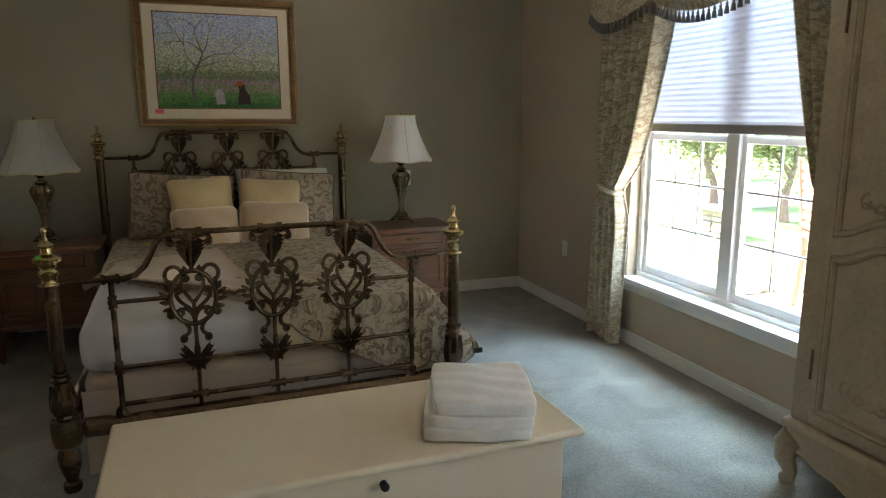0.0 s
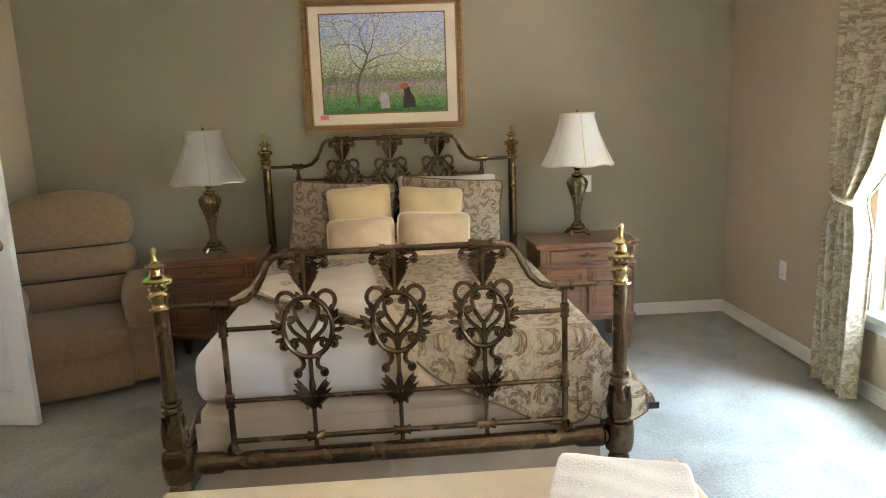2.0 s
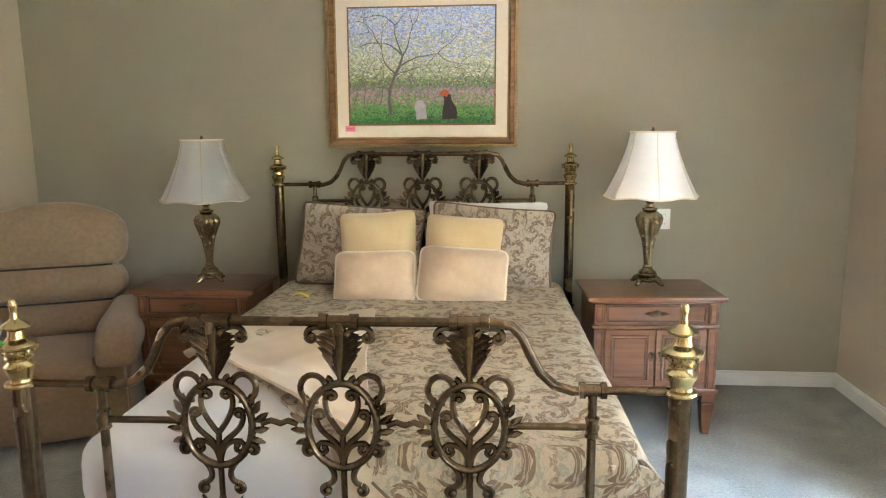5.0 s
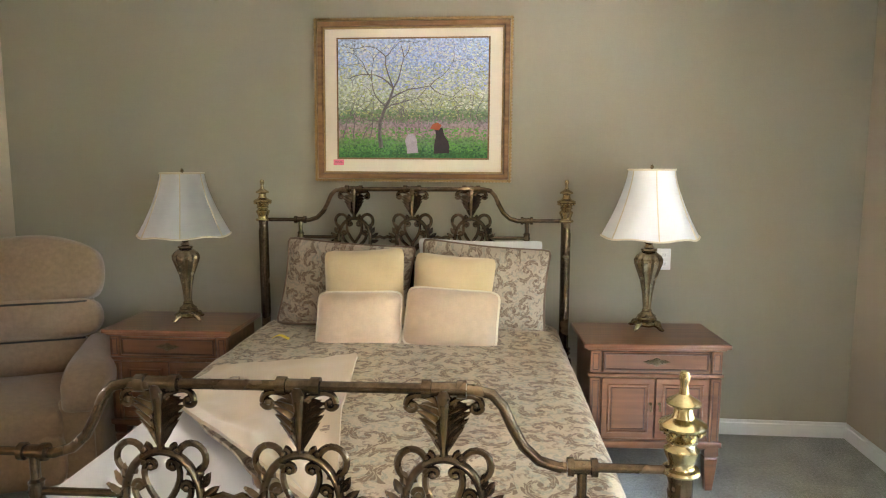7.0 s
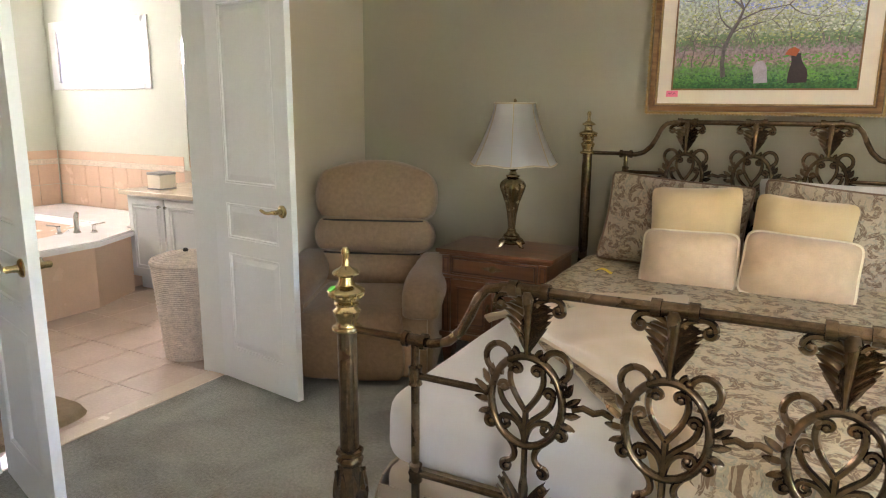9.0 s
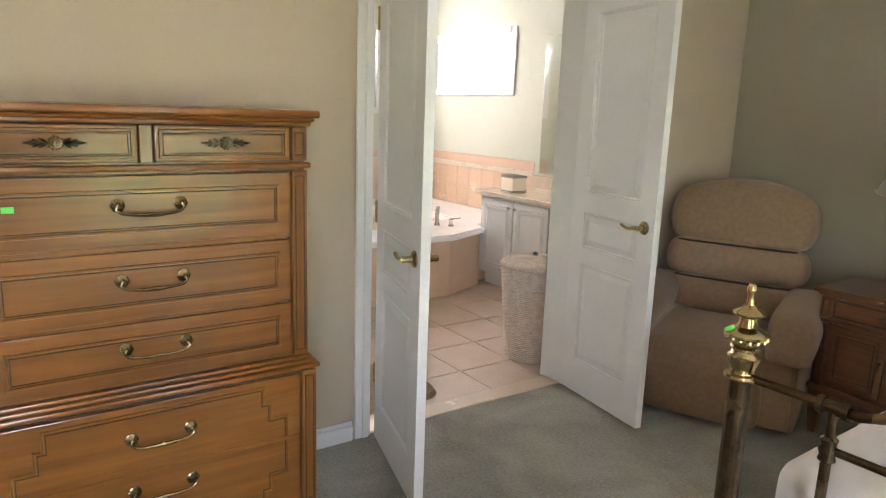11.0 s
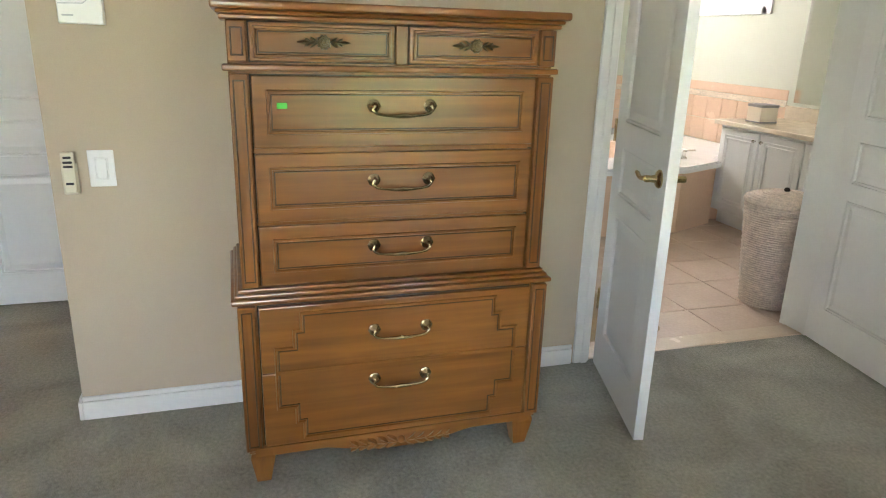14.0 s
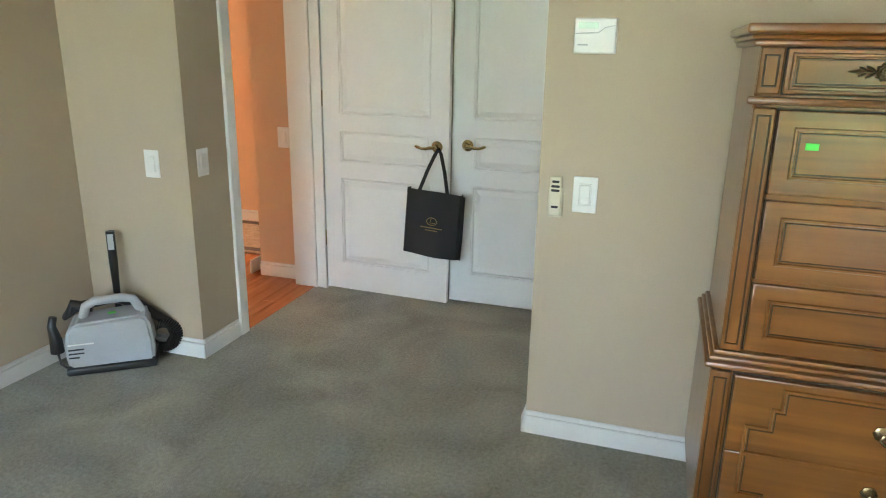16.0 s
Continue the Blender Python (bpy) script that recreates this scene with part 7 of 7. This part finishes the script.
# wall tiles above the tub
TZ = 0.96
for k in range(9):
    for j in range(2):
        z0 = 0.50 + j * 0.20
        for (ax, b0) in (("n", -6.49), ("w", 4.64)):
            bm = BM()
            if ax == "n":
                x0 = -6.485 + k * 0.205
                box(bm, x0, BY1 - 0.008, z0, x0 + 0.201, BY1, z0 + 0.196, 0.002)
            else:
                y0 = 4.638 - (k + 1) * 0.205
                box(bm, BX0, y0, z0, BX0 + 0.008, y0 + 0.201, z0 + 0.196, 0.002)
            o = obj("tile", bm, M_walltile)
            o.parent = bpy.data.objects["wall_bath_north" if ax == "n" else "wall_bath_west"]
bm = BM()
box(bm, -6.485, BY1 - 0.010, 0.90, -4.69, BY1, 0.945, 0.002)
structure("trim_tile_border", bm, M_border, "mosaic border tiles over the tub")
bm = BM()
box(bm, BX0, 3.0, 0.90, BX0 + 0.010, BY1 - 0.011, 0.945, 0.002)
structure("trim_tile_border_west", bm, M_border, "mosaic border tiles over the tub")
bm = BM()
box(bm, -6.485, BY1 - 0.008, 0.948, -4.69, BY1, 1.03, 0.002)
box(bm, BX0, 3.0, 0.948, BX0 + 0.008, BY1 - 0.011, 1.03, 0.002)
structure("trim_tile_cap", bm, M_walltile, "peach cap tiles over the tub")

tub = thing("bathtub", (0, 0, 0), "white corner bathtub in a peach tiled deck", "bathtub")
foot = [(-6.49, 1.70), (-4.39, 1.70), (-4.39, 3.54), (-4.58, 3.98), (-4.69, 4.02), (-4.69, 4.64), (-6.49, 4.64)]
bm = BM()
f = [bm.verts.new((x, y, 0.0)) for x, y in foot]
t_ = [bm.verts.new((x, y, 0.455)) for x, y in foot]
for i in range(len(foot)):
    j = (i + 1) % len(foot)
    bm.faces.new((f[i], f[j], t_[j], t_[i]))
bm.faces.new(t_)
part("surround", bm, M_walltile, tub, "peach tiled surround", smooth=False)
bm = BM()
rim = [(-6.49, 1.70), (-4.36, 1.70), (-4.36, 3.56), (-4.56, 4.01), (-4.72, 4.06), (-4.72, 4.64), (-6.49, 4.64)]
cx, cy = -5.35, 3.25
ring0 = [bm.verts.new((x, y, 0.455)) for x, y in rim]
ring1 = [bm.verts.new((x, y, 0.500)) for x, y in rim]
ring2 = [bm.verts.new((cx + (x - cx) * 0.55, cy + (y - cy) * 0.58, 0.505)) for x, y in rim]
ring3 = [bm.verts.new((cx + (x - cx) * 0.45, cy + (y - cy) * 0.47, 0.20)) for x, y in rim]
for a, b_ in ((ring0, ring1), (ring1, ring2), (ring2, ring3)):
    for i in range(len(rim)):
        j = (i + 1) % len(rim)
        bm.faces.new((a[i], a[j], b_[j], b_[i]))
bm.faces.new(ring3)
bmesh.ops.bevel(bm, geom=bm.edges[:], offset=0.012, segments=2, affect="EDGES")
part("tub_shell", bm, M_tub, tub, "white acrylic tub")
fc = thing("tub_faucet", pose(-4.78, 3.67, 0.503, 0, 0, -39), "brushed nickel tub faucet with two lever handles", "faucet")
bm = BM()
lathe(bm, [(0.028, 0), (0.028, 0.01), (0.02, 0.02), (0.018, 0.05)], 0, 0, 14)
tube(bm, [(0, 0, 0.04), (-0.005, 0, 0.09), (-0.03, 0, 0.13), (-0.07, 0, 0.14), (-0.11, 0, 0.115)], 0.016, 10, taper=[0.018, 0.018, 0.018, 0.017, 0.014])
part("spout", bm, M_steel, fc)
for s in (-1, 1):
    bm = BM()
    lathe(bm, [(0.026, 0), (0.026, 0.008), (0.014, 0.018), (0.014, 0.05), (0.018, 0.058), (0.010, 0.066)], 0.02, s * 0.12, 14)
    tube(bm, [(0.02, s * 0.12, 0.058), (0.02, s * 0.12 + s * 0.035, 0.066), (0.02, s * 0.12 + s * 0.08, 0.072)], 0.007, 8)
    part("lever", bm, M_steel, fc)

van = thing("vanity_cabinet", pose(-4.66, 4.03, 0), "white bathroom vanity cabinet with panelled doors", "vanity")
part("body", box(BM(), 0, 0.01, 0.11, 1.80, 0.615, 0.775, 0.003), M_door, van)
part("toe_kick", box(BM(), 0.02, 0.07, 0.0, 1.72, 0.585, 0.11), M_door, van)
for k in range(4):
    a = 0.03 + k * 0.42
    d = part("door", box(BM(), a, -0.008, 0.135, a + 0.405, 0.012, 0.755, 0.004), M_door, van)
    for ins, w_, h_ in ((0.05, 0.012, 0.006), (0.075, 0.02, 0.008)):
        part("moulding", sweep_rect(BM(), rect(a + ins, 0.135 + ins, a + 0.405 - ins, 0.755 - ins, -0.0075), w_, h_), M_door, d)
    kx = a + (0.375 if k % 2 == 0 else 0.03)
    bm = lathe(BM(), [(0.006, 0.0), (0.006, 0.012), (0.013, 0.018), (0.011, 0.026), (0.001, 0.028)], 0, 0, 12)
    bmesh.ops.transform(bm, matrix=Matrix.Translation((kx, -0.008, 0.70)) @ Matrix.Rotation(radians(90), 4, "X"), verts=bm.verts[:])
    part("knob", bm, M_steel, d, "nickel knob")
bm = BM()
box(bm, -4.70, 3.99, 0.776, -2.79, 4.645, 0.812, 0.008, 3)
tagged(obj("vanity_counter", bm, M_counter), "beige polished vanity counter top", "countertop")
tb = thing("tissue_box", (-4.40, 4.17, 0.813), "cream tissue box with a dark rim on the vanity", "box")
part("box_body", box(BM(), -0.075, -0.075, 0.0, 0.075, 0.075, 0.135, 0.004), M_mat, tb)
part("dark_rim", box(BM(), -0.078, -0.078, 0.118, 0.078, 0.078, 0.138, 0.004), M_blind_rail, tb)
part("dark_band", box(BM(), -0.077, -0.077, 0.006, 0.077, 0.077, 0.016), M_blind_rail, tb)
mir = thing("wall_mirror", (-4.62, BY1, 0.92), "large frameless mirror over the vanity", "mirror")
part("mirror_glass", box(BM(), 0.0, -0.010, 0.02, 1.70, -0.004, 1.20, 0.003), M_mirror, mir)
part("backsplash", box(BM(), -0.06, -0.020, -0.11, 1.72, -0.001, -0.005, 0.004), M_counter, mir)
lt = thing("vanity_light", (-4.1, BY1 - 0.01, 2.22), "vanity light bar with glass bulbs above the mirror", "wall lamp")
part("bar", box(BM(), -0.20, -0.05, -0.05, 0.7, 0.0, 0.05, 0.01, 2), M_steel, lt)
for k in range(4):
    bm = BM()
    bmesh.ops.create_uvsphere(bm, u_segments=16, v_segments=10, radius=0.055, matrix=Matrix.Translation((-0.1 + k * 0.22, -0.10, 0)))
    part("globe", bm, M_tub, lt, "white glass globe")

ham = thing("laundry_hamper", (-3.025, 3.20, 0), "tall whitewashed woven hamper with a lid on the tile floor", "hamper")
for k in range(46):
    z = 0.012 + k * 0.0122
    r = 0.145 + 0.048 * (k / 45) ** 0.9
    part("coil", tube(BM(), [((r + 0.003 * math.sin(i * 9 + k * 3)) * math.cos(2 * math.pi * i / 26), (r + 0.003 * math.sin(i * 9 + k * 3)) * math.sin(2 * math.pi * i / 26), z) for i in range(26)], 0.0072, 5, closed=True), M_wicker, ham)
part("liner", lathe(BM(), [(0.140, 0.004), (0.188, 0.56), (0.18, 0.562)], 0, 0, 26), M_wicker, ham)
lid = part("lid", lathe(BM(), [(0.200, 0.565), (0.206, 0.575), (0.203, 0.588), (0.15, 0.612), (0.07, 0.628), (0.03, 0.632), (0.001, 0.633)], 0, 0, 30), M_wicker, ham, "domed woven lid")
for k in range(9):
    r = 0.195 - k * 0.020
    z = 0.590 + 0.042 * (1 - (r / 0.2) ** 2)
    part("coil", tube(BM(), [(r * math.cos(2 * math.pi * i / 24), r * math.sin(2 * math.pi * i / 24), z) for i in range(24)], 0.006, 5, closed=True), M_wicker, lid)
part("knob", lathe(BM(), [(0.012, 0.63), (0.016, 0.642), (0.010, 0.652), (0.001, 0.654)], 0.0, 0.0, 10), M_dark, lid, "dark pull hole")

bm = BM()
n = 40
g = lambda a, k: (abs(math.cos(a)) ** k * math.copysign(1, math.cos(a)), abs(math.sin(a)) ** k * math.copysign(1, math.sin(a)))
top_, bot = [], []
for i in range(n):
    x, y = g(2 * math.pi * i / n, 0.4)
    top_.append(bm.verts.new((-3.05 + 0.26 * x, 2.02 + 0.38 * y, 0.024 + 0.003 * math.sin(i * 5))))
    bot.append(bm.verts.new((-3.05 + 0.275 * x, 2.02 + 0.395 * y, 0.001)))
bm.faces.new(top_)
for i in range(n):
    bm.faces.new((bot[i], bot[(i + 1) % n], top_[(i + 1) % n], top_[i]))
tagged(obj("bath_mat", bm, M_rug), "tan shaggy bath mat on the tile floor", "rug")

# floor tiles, laid square
TP = 0.372
for i in range(-1, 9):
    for j in range(-6, 6):
        x0, y0 = -3.025 - i * TP, 2.68 + j * TP
        if x0 - TP < BX0 - 0.2 or y0 > BY1 or y0 + TP < BY0:
            continue
        x1 = min(x0 + 0.003 + TP - 0.006, X0 - 0.133)
        if x1 - x0 < 0.05:
            continue
        bm = BM()
        box(bm, x0 + 0.003, max(BY0, y0 + 0.003), -0.02, x1, min(BY1, y0 + TP - 0.003), 0.0, 0.003)
        o = obj("tile", bm, M_tile)
        o.parent = bath_floor

# hall floor boards and rug
rnd = random.Random(11)
for k in range(17):
    y0 = AY0 - 0.001 - (k + 1) * 0.083
    x = -7.0 + rnd.uniform(0, 0.8)
    while x < -2.99:
        ln = rnd.uniform(0.7, 1.5)
        bm = BM()
        box(bm, x, y0 + 0.001, -0.02, min(x + ln, -2.99) - 0.0015, y0 + 0.082, 0.0, 0.001)
        o = obj("board", bm, M_hallwood)
        o.parent = hall_floor
        x += ln
bm = BM()
box(bm, -6.9, -4.9, -0.02, -2.99, AY0 - 17 * 0.083 - 0.002, -0.0005)
o = obj("boards_beyond", bm, M_hallwood)
o.parent = hall_floor
rug = thing("hall_rug", (-4.62, -2.75, 0.0), "patterned beige hall rug with a dark border", "rug")
part("pile", box(BM(), -0.38, -0.75, 0.0, 0.38, 0.60, 0.012, 0.004), material("rug_pile", (0.46, 0.36, 0.26), 0.95, vary=0.35, scale=22, fine=120, bump=0.5), rug)
for a, b_, c_, d in ((-0.36, -0.73, 0.36, -0.66), (-0.36, 0.51, 0.36, 0.58), (-0.36, -0.66, -0.29, 0.51), (0.29, -0.66, 0.36, 0.51)):
    part("border", box(BM(), a, b_, 0.011, c_, d, 0.014, 0.001), material("rug_border", (0.13, 0.10, 0.09), 0.95, vary=0.4, scale=40), rug, "dark border band")

# ---- garden outside the window ----
bm = BM()
box(bm, -300, -300, -0.55, 900, 600, -0.30)
tagged(obj("ground", bm, M_grass), "sunlit lawn outside the window", "ground", kind="structure")
bm = BM()
box(bm, 3.0, -4.0, -0.30, 7.5, 4.2, -0.26, 0.01)
tagged(obj("patio", bm, M_patio), "pale paved patio outside the window", "patio", kind="structure")
bm = BM()
box(bm, 9.0, 9.5, -0.30, 60.0, 13.5, -0.285)
tagged(obj("road", bm, M_patio), "pale path across the lawn", "path", kind="structure")


def tree(x, y, h, seed, label):
    t = thing("tree", (x, y, -0.30), label, "tree", "garden trees")
    r_ = random.Random(seed)
    bm = BM()
    tips = []

    def grow(p, d, ln, r, k):
        pts, tp = [p.copy()], [r]
        for i in range(4):
            d = (d + Vector((r_.uniform(-.2, .2), r_.uniform(-.2, .2), r_.uniform(-.05, .12)))).normalized()
            p = p + d * ln / 4
            pts.append(p.copy())
            tp.append(r * (1 - 0.12 * (i + 1)))
        tube(bm, pts, r, 7, taper=tp)
        if k == 0:
            tips.append(p)
            return
        for _ in range(3):
            a = (d + Vector((r_.uniform(-.9, .9), r_.uniform(-.9, .9), r_.uniform(-.1, .5)))).normalized()
            grow(p, a, ln * 0.68, r * 0.55, k - 1)
        tips.append(p)
    grow(Vector((0, 0, 0)), Vector((0.05, 0, 1)), h * 0.25, h * 0.032, 3)
    part("trunk", bm, M_bark, t)
    bm = BM()
    for p in tips:
        for _ in range(170):
            c_ = p + Vector((r_.gauss(0, 1), r_.gauss(0, 1), r_.gauss(0, 0.7))) * h * 0.105
            a = Vector((r_.uniform(-1, 1), r_.uniform(-1, 1), r_.uniform(-1, 1))).normalized()
            b_ = a.orthogonal().normalized()
            s = h * r_.uniform(0.010, 0.018)
            v = [bm.verts.new(c_ + a * s * q + b_ * s * 0.45 * w) for q, w in ((-1, 0), (-0.2, 1), (1, 0), (-0.2, -1))]
            bm.faces.new(v)
    tagged(part("crown", bm, M_leaf, t), kind="stuff")
    return t


tree(9.6, 10.3, 3.1, 3, "small leafy garden tree on the lawn")
tree(9.0, 7.9, 3.1, 8, "leafy garden tree with a pale trunk")
tree(13.5, 15.0, 3.6, 14, "leafy garden tree further off")
tree(17.5, 15.5, 4.2, 21, "leafy garden tree further off")
# low stone pillar and wall in the garden
rnd = random.Random(4)
pil = thing("stone_pillar", pose(7.05, 7.2, -0.30) @ Matrix.Diagonal((0.75, 0.75, 0.60, 1)), "low stacked stone garden pillar", "pillar")
for k in range(5):
    for j in range(2):
        bm = BM()
        box(bm, -0.28, -0.30 + j * 0.30 + 0.006, k * 0.13, 0.28, -0.30 + (j + 1) * 0.30 - 0.006, k * 0.13 + 0.12, 0.02, 2)
        for v in bm.verts:
            v.co += Vector((rnd.uniform(-1, 1), rnd.uniform(-1, 1), rnd.uniform(-1, 1) * 0.3)) * 0.012
        part("stone", bm, M_stone, pil)
part("cap_stone", box(BM(), -0.36, -0.40, 0.655, 0.36, 0.40, 0.72, 0.015, 2), M_stone, pil)
for k in range(7):
    bm = BM()
    bmesh.ops.create_icosphere(bm, subdivisions=2, radius=1.0)
    s = rnd.uniform(0.12, 0.24)
    for v in bm.verts:
        v.co = v.co * s * (1 + 0.25 * noise.noise(v.co * 2 + Vector((k, 0, 0))))
        v.co.z = v.co.z * 0.55 + s * 0.35
    o = tagged(obj("boulder", bm, M_stone), "rounded brown garden boulder beside the patio", "boulder", "garden boulders")
    o.location = (4.3 + k * 0.26, 4.5 - k * 0.05 + rnd.uniform(-0.15, 0.15), -0.31)

ch = thing("patio_chair", pose(4.95, 3.40, -0.26, 0, 0, 60), "reddish wooden slatted high patio chair", "chair")
for sx in (-1, 1):
    for y, z0, z1, dy in ((-0.22, 0, 0.72, -0.06), (0.22, 0, 1.38, 0.10)):
        part("leg", tube(BM(), [(sx * 0.25, y + dy * 0.5, z0), (sx * 0.25, y, 0.55), (sx * 0.25, y + dy, z1)], 0.026, 6), M_redwood, ch)
    part("armrest", box(BM(), sx * 0.25 - 0.04, -0.30, 0.72, sx * 0.25 + 0.04, 0.24, 0.745, 0.006), M_redwood, ch)
for k in range(5):
    part("seat_slat", box(BM(), -0.25, -0.24 + k * 0.095, 0.535, 0.25, -0.16 + k * 0.095, 0.56, 0.004), M_redwood, ch)
for k in range(8):
    part("back_slat", box(BM(), -0.25, 0.235 + 0.009 * k, 0.66 + k * 0.088, 0.25, 0.255 + 0.009 * k, 0.72 + k * 0.088, 0.004), M_redwood, ch)
part("stretcher", box(BM(), -0.25, -0.25, 0.20, 0.25, -0.22, 0.24, 0.004), M_redwood, ch)
# hedge far off
bm = BM()
r_ = random.Random(9)
for _ in range(9000):
    c_ = Vector((24 + r_.gauss(0, 1.2), r_.uniform(-6, 30), r_.betavariate(1.4, 2.2) * 4.5 - 0.3))
    a = Vector((r_.uniform(-1, 1), r_.uniform(-1, 1), r_.uniform(-1, 1))).normalized()
    b_ = a.orthogonal().normalized()
    v = [bm.verts.new(c_ + a * 0.22 * q + b_ * 0.12 * w) for q, w in ((-1, 0), (0, 1), (1, 0), (0, -1))]
    bm.faces.new(v)
tagged(obj("hedge", bm, M_leaf), "distant green hedge of shrubs", "hedge", kind="stuff")
